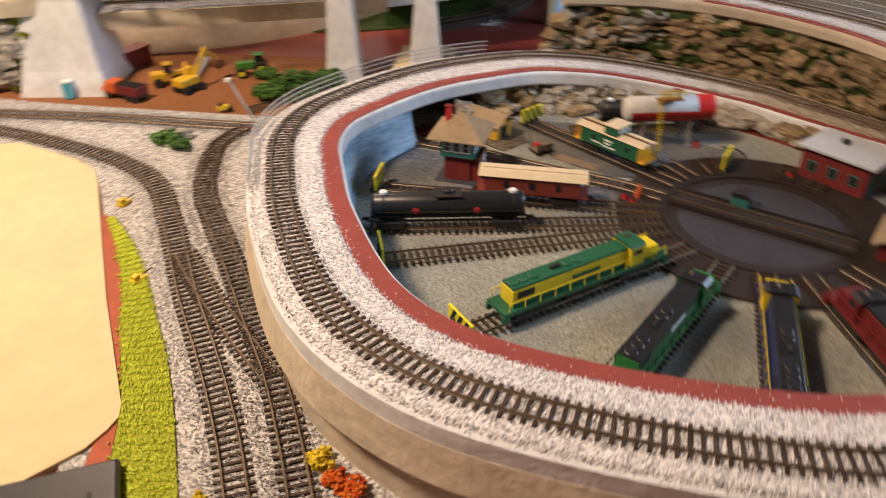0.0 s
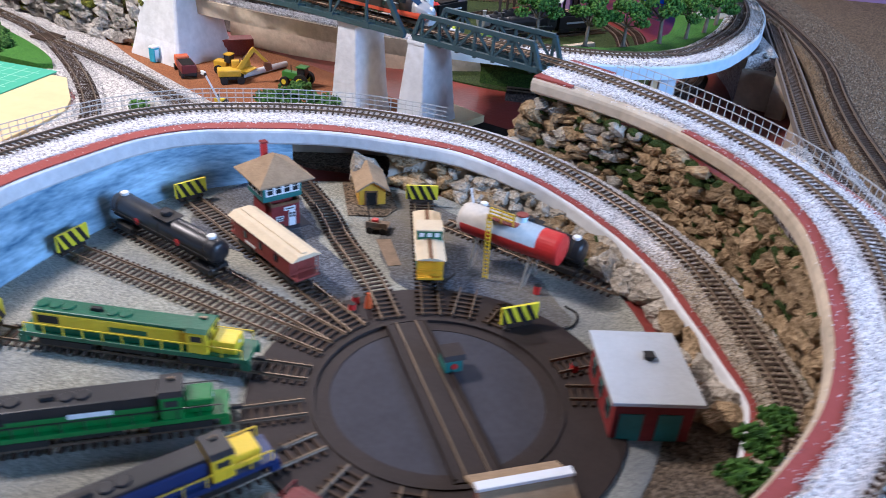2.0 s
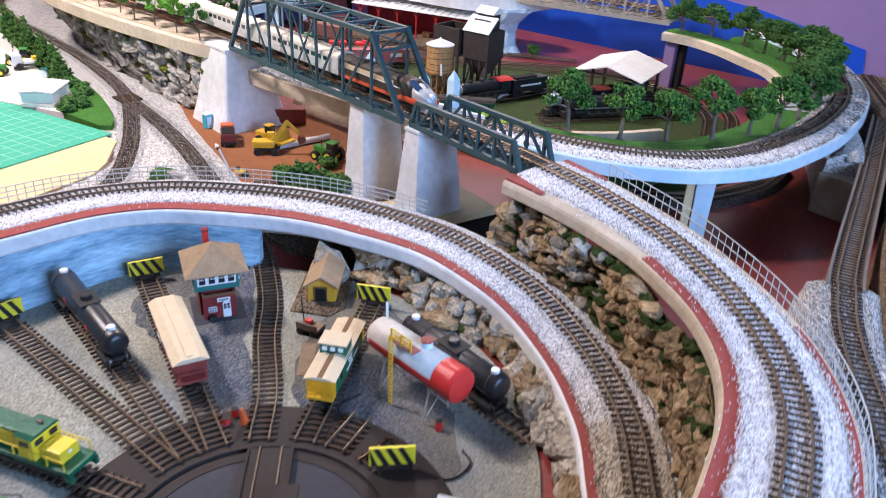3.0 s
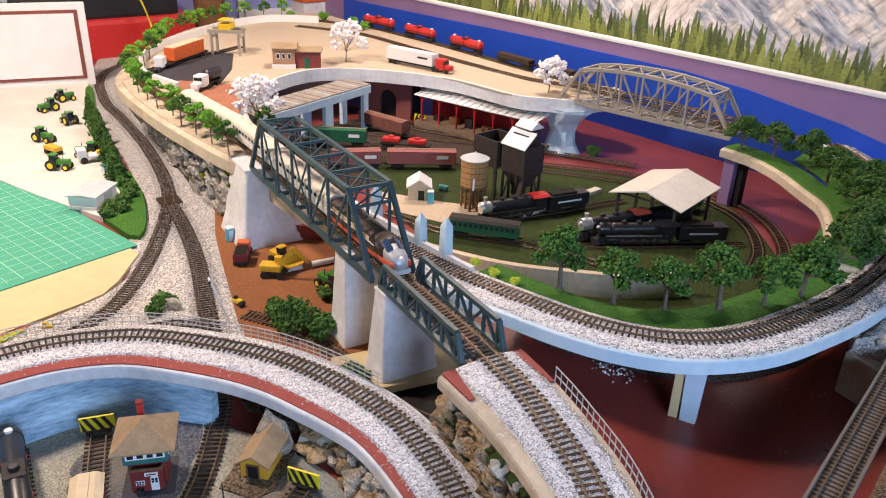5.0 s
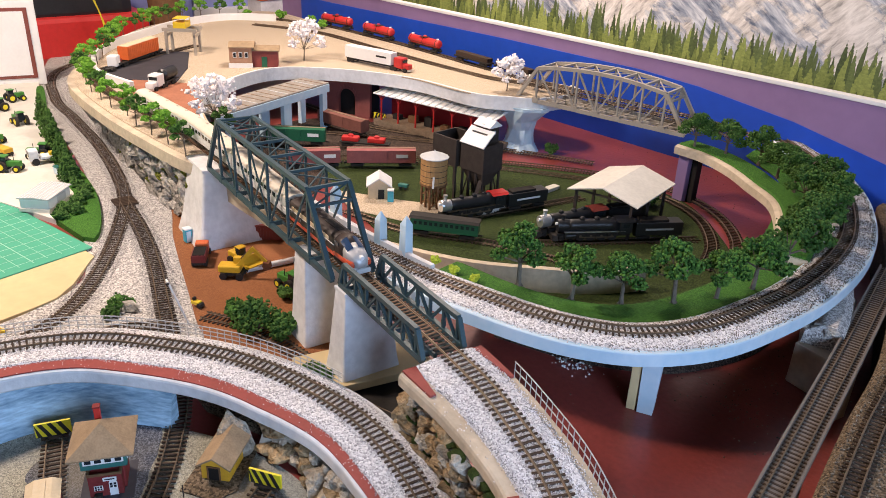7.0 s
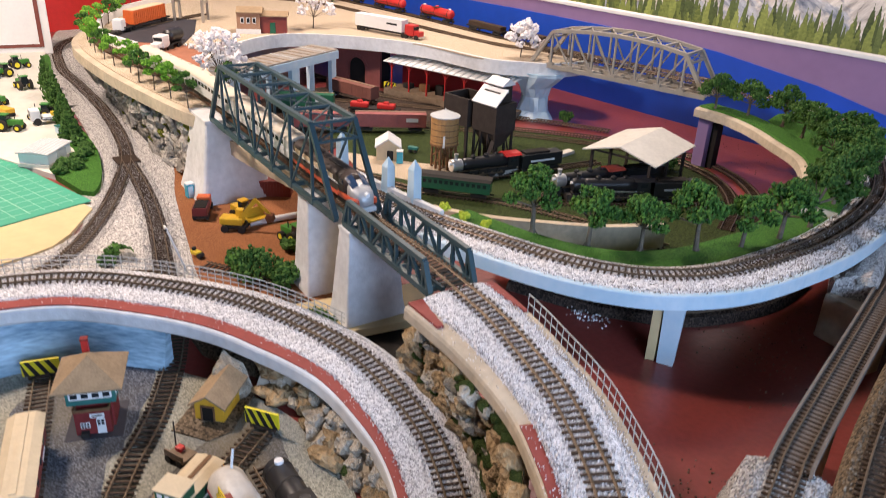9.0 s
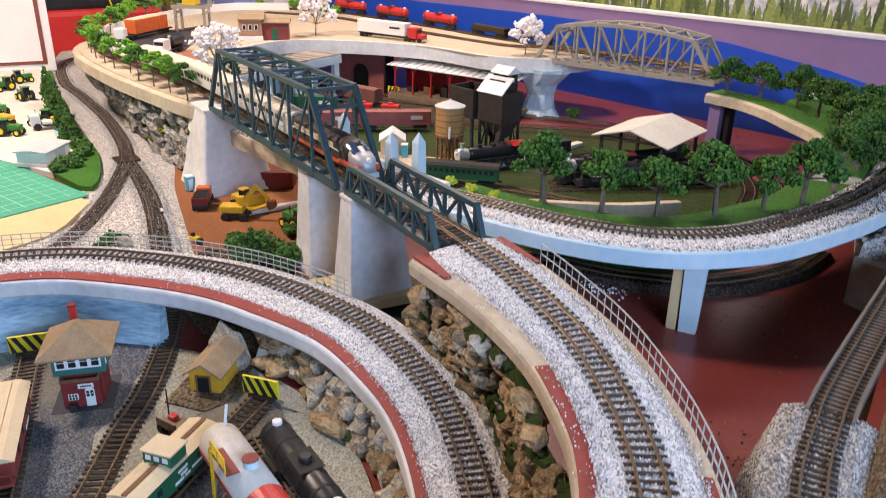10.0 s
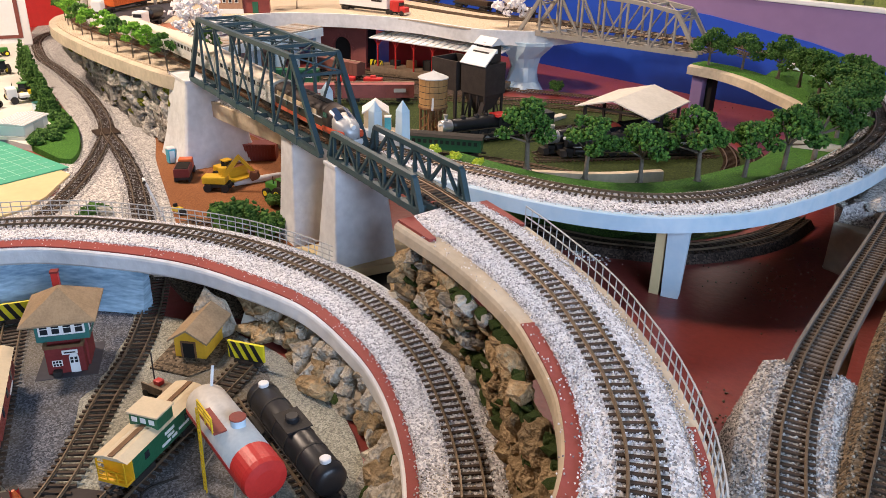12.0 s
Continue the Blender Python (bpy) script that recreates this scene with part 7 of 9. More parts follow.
def steam_engine(m, label, roof_mat, front_mat, letter, drivers=4, skirt=None):
    """Steam engine and tender; the smokebox looks along +x."""
    t = thing("steam_locomotive", label, "locomotive", m)
    part("boiler", lathe([(0.0120, 0.0), (0.0125, 0.012), (0.0125, 0.060), (0.0145, 0.085), (0.0145, 0.105)], 24, None, pose(0.105, 0, 0.030) @ pose(0, 0, 0, 0, -90, 0)), M_STEEL_BLACK, t, smooth=True)
    sb = part("smokebox", lathe([(0.0122, 0.0), (0.0128, 0.004), (0.0128, 0.018), (0.0122, 0.022)], 24, None, pose(0.124, 0, 0.030) @ pose(0, 0, 0, 0, -90, 0)), front_mat, t)
    part("headlamp", rod((0.124, 0, 0.034), (0.128, 0, 0.034), 0.003, seg=12), M_PAPER_WHITE, sb)
    part("chimney", lathe([(0.0042, 0), (0.0034, 0.004), (0.0048, 0.011)], 14, None, pose(0.113, 0, 0.042)), front_mat, sb)
    for x, r in ((0.075, 0.0055), (0.045, 0.006), (0.022, 0.005)):
        part("dome", lathe([(r, 0.0), (r * 0.95, 0.004), (r * 0.5, 0.0062)], 14, None, pose(x, 0, 0.0415)), M_STEEL_BLACK, t)
    part("frame", box(0.05, 0, 0.0085, 0.150, 0.016, 0.0075, 0.001), M_UNDER, t)
    part("running_board", box(0.05, 0, 0.0195, 0.125, 0.030, 0.0015, 0.0003), skirt or M_RAIL, t)
    cab = part("cab", box(-0.012, 0, 0.016, 0.026, 0.030, 0.0250, 0.0008), M_STEEL_BLACK, t)
    part("cab_roof", extrude_y([(-0.0170, 0.0405), (0.0170, 0.0405), (0.0110, 0.0445), (-0.0110, 0.0445)], -0.020, 0.018, None, pose(-0.012, 0, 0, 0, 0, 90)), roof_mat, cab)
    for s in (-1, 1):
        part("cab_window", box(-0.012, s * 0.0153, 0.0285, 0.012, 0.0006, 0.0070), M_GLASS_DARK, cab)
        for k in range(drivers):
            w = part("driver_wheel", rod((0.078 - k * 0.0215, s * 0.0075, 0.0098), (0.078 - k * 0.0215, s * 0.0105, 0.0098), 0.0098, seg=20), M_UNDER, t)
            part("hub", rod((0.078 - k * 0.0215, s * 0.0104, 0.0098), (0.078 - k * 0.0215, s * 0.0112, 0.0098), 0.003, seg=10), M_RAIL, w)
        part("side_rod", bar((0.080, s * 0.0122, 0.0085), (0.010, s * 0.0122, 0.0085), 0.0010, 0.0022), M_RAIL, t)
        part("cylinder", rod((0.090, s * 0.0115, 0.012), (0.110, s * 0.0115, 0.012), 0.0055, seg=14), M_STEEL_BLACK, t)
        for x in (0.098, 0.116):
            part("pilot_wheel", rod((x, s * 0.007, 0.0052), (x, s * 0.0095, 0.0052), 0.0052, seg=14), M_UNDER, t)
    part("cowcatcher", extrude_y([(-0.013, 0.002), (0.013, 0.002), (0.007, 0.012), (-0.007, 0.012)], 0.0, 0.012, None, pose(0.135, 0, 0, 0, 0, 90)), M_UNDER, t)
    tn = part("tender", box(-0.082, 0, 0.0105, 0.098, 0.029, 0.0270, 0.0012), M_STEEL_BLACK, t, "black tender with a white bar of lettering")
    part("coal", box(-0.072, 0, 0.0370, 0.060, 0.022, 0.0050, 0.002), M_DARK, tn)
    for s in (-1, 1):
        part("lettering_bar", box(-0.082, s * 0.0148, 0.0215, 0.058, 0.0006, 0.0040), letter, tn)
        bogie(t, -0.082 + s * 0.030, 2, 0.020)
    return t


steam_engine(pose(-0.457, 1.660, 0.0085, 0, 0, -93), "black steam locomotive with silver front and red cab roof", M_BRIGHT_RED, M_CHROME, M_PAPER_WHITE)
steam_engine(pose(-0.303, 1.800, 0.0085, 0, 0, -95), "black steam locomotive with silver smokebox under the shelter", M_OXIDE, M_CHROME, M_UNDER)
steam_engine(pose(-0.237, 1.812, 0.0085, 0, 0, -112), "long dark blue-black steam locomotive with a silver skirt line", M_STEEL_BLACK, M_STEEL_BLACK, M_GREY_ROOF, 4, M_CHROME)


def coach(m, label, side, roof, length=0.150):
    t = thing("passenger_coach", label, "railway coach", m)
    part("body", box(0, 0, 0.0105, length, 0.029, 0.0240, 0.0008), side, t)
    part("roof", extrude_y([(-0.0160, 0.0340), (0.0160, 0.0340), (0.0110, 0.0385), (-0.0110, 0.0385)], -length / 2 - 0.002, length / 2 + 0.002, None, pose(0, 0, 0, 0, 0, 90)), roof, t)
    for s in (-1, 1):
        windows(t, M_GLASS_DARK, [length * (k / 13 - 0.5) for k in range(1, 13)], s * 0.0147, 0.0225, 0.0060, 0.0065)
        bogie(t, s * length * 0.34)
    couplers(t, length / 2)
    return t


coach(pose(-0.395, 1.508, 0.0085, 0, 0, 48), "dark green old-time passenger coach with black roof", M_DK_GREEN, M_UNDER, 0.135)


def box_car(m, label, mat, length=0.155, mark=None):
    t = thing("box_car", label, "box car", m, "box cars in the sunken yard")
    part("body", box(0, 0, 0.0110, length, 0.031, 0.0310, 0.0005), mat, t)
    part("roof", extrude_y([(-0.0162, 0.0418), (0.0162, 0.0418), (0.0, 0.0446)], -length / 2, length / 2, None, pose(0, 0, 0, 0, 0, 90)), mat, t)
    part("roof_walk", box(0, 0, 0.0440, length, 0.006, 0.0010), M_WOOD_GREY, t)
    for s in (-1, 1):
        for k in range(13):
            part("side_rib", box(length * (k / 12 - 0.5) * 0.97, s * 0.0157, 0.0125, 0.0012, 0.0008, 0.0285), mat, t)
        part("sliding_door", box(0, s * 0.0160, 0.0125, 0.026, 0.0012, 0.0275, 0.0002), mat, t)
        if mark:
            part("lettering_bar", box(length * 0.30, s * 0.0164, 0.0240, 0.028, 0.0006, 0.0085), mark, t)
        bogie(t, s * length * 0.35)
    couplers(t, length / 2)
    return t


M_BOX_BROWN = material("box_car_brown", (0.20, 0.075, 0.055), 0.55, vary=0.2, scale=60)
M_BOX_PINK = material("faded_box_car_red", (0.30, 0.085, 0.08), 0.55, vary=0.2, scale=60)
box_car(pose(-0.812, 1.574, 0.0085, 0, 0, 66), "faded brown-red box car with pale patches", M_BOX_PINK, 0.165, M_GREY_ROOF)
box_car(pose(-0.873, 1.425, 0.0085, 0, 0, 72), "maroon box car with a white framed panel", M_BOX_PINK, 0.125, M_PAPER_WHITE)
box_car(pose(-1.051, 1.449, 0.0085, 0, 0, 60), "green box car with a white block emblem", M_DK_GREEN, 0.150, M_PAPER_WHITE)
box_car(pose(-1.116, 1.607, 0.0085, 0, 0, 22), "rusty brown box car near the tunnel portal", M_BOX_BROWN, 0.165)
fl = thing("flat_car", "flat car loaded with bright red machine parts", "flat car", pose(-0.956, 1.599, 0.0085, 0, 0, 52))
part("deck", box(0, 0, 0.0105, 0.130, 0.029, 0.004, 0.0005), M_UNDER, fl)
for x in (-0.038, 0.030):
    part("load", box(x, 0, 0.0145, 0.045, 0.022, 0.012, 0.003), M_BRIGHT_RED, fl, "red machine load")
    part("load_cap", lathe([(0.008, 0.0260), (0.007, 0.031)], 14, None, pose(x, 0, 0)), M_BRIGHT_RED, fl)
for s in (-1, 1):
    bogie(fl, s * 0.045)

# water tank, coal tower, huts
wt = thing("water_tank", "round wooden water tank with grey conical roof on timber legs", "water tank", pose(-0.545, 1.566, 0.0045) @ Matrix.Diagonal((1.0, 1.0, 0.88, 1)))
M_TANK_WOOD = material("tank_staves", (0.44, 0.25, 0.10), 0.6, vary=0.25, scale=50)
for k in range(20):
    a = 2 * math.pi * k / 20
    part("stave", box(0, 0, 0.062, 0.0040, 0.0084, 0.064, 0.0003, pose(0.0262 * math.cos(a), 0.0262 * math.sin(a), 0, 0, 0, math.degrees(a))), M_TANK_WOOD, wt)
part("tank_core", lathe([(0.0255, 0.061), (0.0255, 0.126)], 24), M_TANK_WOOD, wt)
for z in (0.068, 0.082, 0.096, 0.110):
    part("hoop", lathe([(0.0288, z), (0.0288, z + 0.0010)], 28), M_UNDER, wt)
part("roof", lathe([(0.0310, 0.125), (0.0310, 0.127), (0.0020, 0.140), (0.0012, 0.143)], 12), M_GREY_ROOF, wt)
part("platform", lathe([(0.0300, 0.058), (0.0300, 0.062)], 20), M_BROWN_WOOD, wt)
for x in (-0.018, 0.0, 0.018):
    for y in (-0.018, 0.0, 0.018):
        part("leg", box(x, y, -0.0015, 0.0040, 0.0040, 0.060), M_BROWN_WOOD, wt)
for z in (0.018, 0.040):
    for y in (-0.018, 0.018):
        part("cross_brace", bar((-0.018, y, z - 0.014), (0.018, y, z + 0.012), 0.0015, 0.003), M_BROWN_WOOD, wt)
        part("cross_brace", bar((y, -0.018, z - 0.014), (y, 0.018, z + 0.012), 0.0015, 0.003), M_BROWN_WOOD, wt)
part("spout", bar((0.024, -0.014, 0.085), (0.036, -0.022, 0.062), 0.004, 0.004), M_GREY_ROOF, wt)

M_TAR = material("tarred_boards", (0.045, 0.035, 0.030), 0.75, vary=0.3, scale=60, bump=0.2)
cw = thing("coaling_tower", "tall dark timber coaling tower with white sloped roof", "coaling tower", pose(-0.527, 1.672, 0.003, 0, 0, 14) @ Matrix.Diagonal((0.86, 0.86, 0.90, 1)))
part("bin", box(0, 0, 0.085, 0.078, 0.070, 0.068, 0.0008), M_TAR, cw)
part("hopper", box(0, 0, 0.0, 0.072, 0.066, 0.040, 0.0, pose(0, 0, 0.086, 180, 0, 0), None, 0.45), M_TAR, cw)
part("head_house", box(0, 0.016, 0.153, 0.046, 0.034, 0.040, 0.0006), M_TAR, cw)
part("head_roof", extrude_y([(-0.022, 0.190), (0.022, 0.190), (0.022, 0.192), (0.0, 0.206), (-0.022, 0.192)], -0.028, 0.028, None, pose(0, 0.016, 0, 0, 0, 90)), M_PAPER_WHITE, cw, "white gable roof")
slope = bmesh.new()
box(0, 0, 0, 0.080, 0.052, 0.003, 0, pose(0, -0.018, 0.166, 40, 0, 0), slope)
part("white_slope", slope, M_PAPER_WHITE, cw, "white sloped roof with a dark bar")
part("lettering_bar", box(0, 0, 0, 0.050, 0.004, 0.001, 0, pose(0, -0.011, 0.1755, 40, 0, 0)), M_UNDER, cw)
for s in (-1, 1):
    part("head_window", box(s * 0.0232, 0.016, 0.172, 0.0008, 0.009, 0.009), M_PAPER_WHITE, cw)
part("head_window", box(0.002, -0.0014, 0.188, 0.009, 0.0008, 0.009), M_PAPER_WHITE, cw)
for x in (-0.034, -0.012, 0.012, 0.034):
    for y in (-0.030, 0.030):
        part("post", box(x, y, 0, 0.0050, 0.0050, 0.086), M_TAR, cw)
for y in (-0.030, 0.030):
    for a, b in ((-0.034, -0.012), (0.034, 0.012)):
        part("brace", bar((a, y, 0.010), (b, y, 0.080), 0.002, 0.003), M_TAR, cw)
part("chute", bar((0.030, -0.030, 0.070), (0.045, -0.060, 0.045), 0.010, 0.003), M_TAR, cw)
cb = thing("coal_bin", "open dark timber coal bin on posts", "coal bin", pose(-0.605, 1.655, 0.003, 0, 0, 14))
for x, y, sx, sy in ((0, -0.034, 0.072, 0.004), (0, 0.034, 0.072, 0.004), (-0.034, 0, 0.004, 0.064), (0.034, 0, 0.004, 0.064)):
    part("side", box(x, y, 0.075, sx, sy, 0.060, 0.0004), M_TAR, cb)
part("floor", box(0, 0, 0.075, 0.066, 0.064, 0.030), M_DARK, cb)
for x in (-0.030, 0.030):
    for y in (-0.030, 0.030):
        part("post", box(x, y, 0, 0.0050, 0.0050, 0.076), M_TAR, cb)
ht = thing("yard_hut", "small cream hut with white gable roof", "hut", pose(-0.645, 1.487, 0.0045, 0, 0, 64) @ Matrix.Diagonal((1.12, 1.12, 1.08, 1)))
part("wall", box(0, 0, 0, 0.044, 0.036, 0.030, 0.0005), M_CREAM, ht)
part("roof", extrude_y([(-0.025, 0.0270), (0.0, 0.0440), (0.025, 0.0270), (0.025, 0.0295), (0.0, 0.0465), (-0.025, 0.0295)], -0.026, 0.026), M_PLASTER_WHITE, ht)
part("gable", extrude_y([(-0.021, 0.030), (0.021, 0.030), (0.0, 0.0440)], -0.0178, 0.0178), M_CREAM, ht)
part("door", box(0.004, -0.0183, 0, 0.012, 0.0008, 0.020), M_UNDER, ht)
copy_thing(pt, pose(-0.605, 1.495, 0.0045, 0, 0, 60))
cart = thing("baggage_cart", "small dark green baggage cart near the hut", "cart", pose(-0.66, 1.555, 0.004, 0, 0, 40))
part("bed", box(0, 0, 0.006, 0.022, 0.011, 0.006, 0.0006), M_TEAL, cart)
for x in (-0.006, 0.006):
    part("wheel", rod((x, -0.006, 0.003), (x, 0.006, 0.003), 0.003, seg=12), M_UNDER, cart)

# open shelter with the white roof
sh = thing("engine_shelter", "open engine shelter with white gable roof", "shelter", pose(-0.316, 1.887, 0.003, 0, 0, 112) @ Matrix.Diagonal((1.10, 1.18, 0.74, 1)))
M_SHELTER = material("white_roof_boards", (0.66, 0.64, 0.58), 0.65, vary=0.14, scale=24, bump=0.1)
for s in (-1, 1):
    part("roof_side", extrude_y([(0.0, 0.1300), (s * 0.066, 0.1010), (s * 0.066, 0.1040), (0.0, 0.1335)], -0.086, 0.086, None, pose(0, 0, 0, 0, 0, 90)), M_SHELTER, sh, "white boarded roof slope")
for x in (-0.075, 0.0, 0.075):
    for y in (-0.052, 0.052):
        part("post", box(x, y, 0, 0.0045, 0.0045, 0.1075), M_TAR, sh)
    part("tie_beam", bar((x, -0.054, 0.104), (x, 0.054, 0.104), 0.003, 0.005), M_TAR, sh)
for y in (-0.052, 0.052):
    part("plate", bar((-0.080, y, 0.106), (0.080, y, 0.106), 0.003, 0.004), M_TAR, sh)

# platform shed along the red back wall
M_RED_WALL = material("red_back_wall", (0.36, 0.018, 0.022), 0.5, vary=0.2, scale=10, bump=0.03)
ps = thing("platform_shed", "long platform shed with ribbed white roof and red posts", "platform shed", pose(-0.982, 1.832, 0.003, 0, 0, 25))
part("roof", box(0, 0, 0, 0.40, 0.078, 0.003, 0.0006, pose(0, 0, 0.094, 8, 0, 0)), M_PAPER_WHITE, ps, "ribbed white roof")
for k in range(18):
    part("roof_rib", box(-0.19 + 0.0224 * k, 0, 0.003, 0.0045, 0.076, 0.0016, 0, pose(0, 0, 0.094, 8, 0, 0)), M_GREY_ROOF, ps)
for k in range(7):
    x = -0.18 + 0.06 * k
    part("post", box(x, -0.026, 0.016, 0.0035, 0.0035, 0.076), M_BRIGHT_RED, ps)
    for s in (-1, 1):
        part("bracket", bar((x, -0.026, 0.070), (x + s * 0.014, -0.026, 0.090), 0.002, 0.002), M_BRIGHT_RED, ps)
part("platform", box(0, 0, 0, 0.40, 0.072, 0.016, 0.0006), M_WOOD_GREY, ps)
for k in range(6):
    part("crate", box(-0.15 + 0.055 * k, 0.012, 0.016, 0.024, 0.018, 0.014 + 0.006 * (k % 3), 0.001), M_BROWN_WOOD if k % 2 else M_UNDER, ps)
back = thing("red_back_panel", "bright red panel wall behind the platform shed", "panel", pose(-1.050, 1.885, 0.0, 0, 0, 25), kind="structure")
part("panel", box(0, 0, 0, 0.36, 0.010, 0.119), M_RED_WALL, back)
pw = thing("tunnel_portal", "brick-red tunnel portal with round arch", "tunnel portal", pose(-1.275, 1.692, 0.0, 0, 0, 38))
M_PORTAL = material("portal_brick_red", (0.24, 0.075, 0.065), 0.7, vary=0.15, scale=50)
arch = bmesh.new()
hw, hh = 0.027, 0.052
outline = [(-0.075, 0), (-hw, 0), (-hw, hh)] + [(-hw * math.cos(radians(a)), hh + hw * math.sin(radians(a))) for a in range(15, 180, 15)] + [(hw, hh), (hw, 0), (0.075, 0), (0.075, 0.119), (-0.075, 0.119)]
fa = [arch.verts.new((x, -0.006, z)) for x, z in outline]
fb = [arch.verts.new((x, 0.006, z)) for x, z in outline]
arch.faces.new(fa)
arch.faces.new(fb[::-1])
for i in range(len(outline)):
    arch.faces.new((fa[i - 1], fa[i], fb[i], fb[i - 1]))
part("portal_wall", arch, M_PORTAL, pw)
part("tunnel_inside", box(0, 0.06, 0, 0.10, 0.10, 0.115), M_DARK, pw)
for a in range(0, 181, 18):
    part("arch_stone", box(0, 0, 0, 0.004, 0.015, 0.0075, 0.0004, pose(-(hw + 0.003) * math.cos(radians(a)), -0.0005, hh + (hw + 0.003) * math.sin(radians(a)), 0, 0, 0) @ pose(0, 0, 0, 0, a - 90, 0)), M_PORTAL, pw)
bs = copy_thing(first_bumper, pose(-1.162, 1.741, 0.004, 0, 0, 300))

# grey covered platform on pale blue beams at the bridge head
gp = thing("station_canopy", "grey ribbed station canopy on pale blue posts", "canopy", pose(-1.116, 1.391, 0.002, 0, 0, 120))
M_SLATE = material("weathered_canopy_boards", (0.30, 0.27, 0.24), 0.7, vary=0.3, scale=40, bump=0.1)
part("canopy_roof", box(0, 0, 0.119, 0.42, 0.090, 0.004, 0.0008), M_SLATE, gp)
for k in range(14):
    part("roof_strip", box(-0.19 + 0.029 * k, 0, 0.123, 0.0035, 0.086, 0.0010), M_GREY_ROOF if k % 4 == 0 else M_WOOD_GREY, gp)
part("front_beam", box(0, -0.043, 0.098, 0.42, 0.008, 0.021, 0.0006), M_PALE_BLUE, gp)
part("back_beam", box(0, 0.041, 0.098, 0.42, 0.008, 0.021, 0.0006), M_PALE_BLUE, gp)
for x, w in ((-0.17, 0.020), (0.035, 0.030), (0.19, 0.020)):
    for y in (-0.040, 0.036):
        part("post", box(x, y, 0.0, w, 0.012, 0.099, 0.0006), M_PALE_BLUE, gp)

# pale obelisks along the oval
for n, (x, y, z, h) in enumerate(((-0.147, 1.276, 0.108, 0.082), (-0.205, 1.262, 0.108, 0.070), (-0.330, 1.240, 0.108, 0.075))):
    ob = thing("obelisk", "pale blue pointed concrete pylon beside the track", "pylon", pose(x, y + 0.012, 0.1005, 0, 0, 12), "pylons by the oval")
    part("shaft", box(0, 0, 0, 0.016, 0.016, h - 0.012, 0.0006, None, None, 0.86), M_PALE_BLUE, ob)
    part("point", box(0, 0, h - 0.012, 0.0138, 0.0138, 0.014, 0, None, None, 0.05), M_PALE_BLUE, ob)
par = smooth_path([(-0.42, 1.232), (-0.30, 1.250), (-0.14, 1.286), (-0.085, 1.300)], 0.01)
tagged(sweep("parapet", par, [(-0.005, 0.095), (0.005, 0.095), (0.004, 0.128), (-0.004, 0.128)], M_PLASTER_WHITE), "low white parapet beside the oval track", "parapet", kind="structure")

# back ledge with its post, and the pier under the silver bridge
ledge_line = smooth_path([(-0.365, 2.080), (-0.290, 2.088), (-0.205, 2.070), (-0.125, 2.035), (-0.045, 1.998), (0.022, 1.933), (0.068, 1.872), (0.102, 1.808)], 0.01)
tagged(sweep("back_ledge", ledge_line, [(-0.004, 0.112), (0.060, 0.112), (0.060, 0.128), (0.004, 0.131), (-0.004, 0.128)], M_PLASTER), "curved cream ledge below the back trees", "ledge", kind="structure")
sweep("ledge_grass", ledge_line, [(0.006, 0.128), (0.062, 0.126), (0.056, 0.133), (0.012, 0.1335)], M_GRASS, bpy.data.objects["back_ledge"])
pk2 = thing("ledge_post", "mauve painted post under the back ledge", "post", pose(-0.352, 2.108, 0.0, 0, 0, 10))
part("post_body", box(0, 0, 0, 0.026, 0.026, 0.113, 0.001), M_PURPLE_WALL, pk2)
part("back_cleat", box(0.022, 0.01, 0, 0.014, 0.020, 0.106, 0.001), M_DARK, pk2)
rp = thing("rock_pier", "pale blue rocky pier below the silver bridge", "pier", pose(-0.815, 1.985, 0.0, 0, 0, 20))
bm = bmesh.new()
prof = [(0.055, 0.0), (0.040, 0.02), (0.034, 0.055), (0.042, 0.080), (0.062, 0.100), (0.074, 0.114), (0.074, 0.1218)]
lathe(prof, 18, bm)
for v_ in bm.verts:
    v_.co.x *= 1 + 0.22 * noise.noise(v_.co * 40)
    v_.co.y *= 0.85 + 0.22 * noise.noise(v_.co * 33)
part("pier_body", bm, M_PALE_BLUE, rp)
bush(pose(-0.735, 2.03, 0.0), "round dark green bush beside the rocky pier", LEAF_DARK, 0.040, 0.034, 350, 470, "", 0.003)
bush(pose(-0.355, 2.01, 0.0), "dark green bush behind the shelter", LEAF_DARK, 0.05, 0.045, 350, 471, "", 0.003)

# ---- right side: girder track, gravel ramp, outer track ----
GL = smooth_path([(0.19, 2.02, 0.088), (0.302, 1.755, 0.088), (0.360, 1.615, 0.088), (0.405, 1.505, 0.088), (0.455, 1.385, 0.088), (0.478, 1.335, 0.088)], 0.0078)
gird = thing("girder_bridge", "grey-brown plate girder track bridge over the red floor", "bridge", pose(0, 0, 0))
M_GIRDER = material("brown_grey_girder", (0.16, 0.135, 0.115), 0.5, vary=0.2, scale=60)
for s in (-1, 1):
    sweep("girder", GL, [(s * 0.0175 - 0.0015, -0.006), (s * 0.0175 + 0.0015, -0.006), (s * 0.0175 + 0.0015, 0.0045), (s * 0.0175 - 0.0015, 0.0045)], M_GIRDER, gird)
sweep("deck_plate", GL, [(-0.0170, -0.006), (0.0170, -0.006), (0.0170, 0.0010), (-0.0170, 0.0010)], M_GIRDER, gird)
for x, y in ((0.325, 1.70), (0.425, 1.455)):
    part("support", box(x, y, 0.0, 0.030, 0.022, 0.081, 0.001), M_PLASTER, gird)
track("grey-brown tied track on the plate girder bridge", GL)
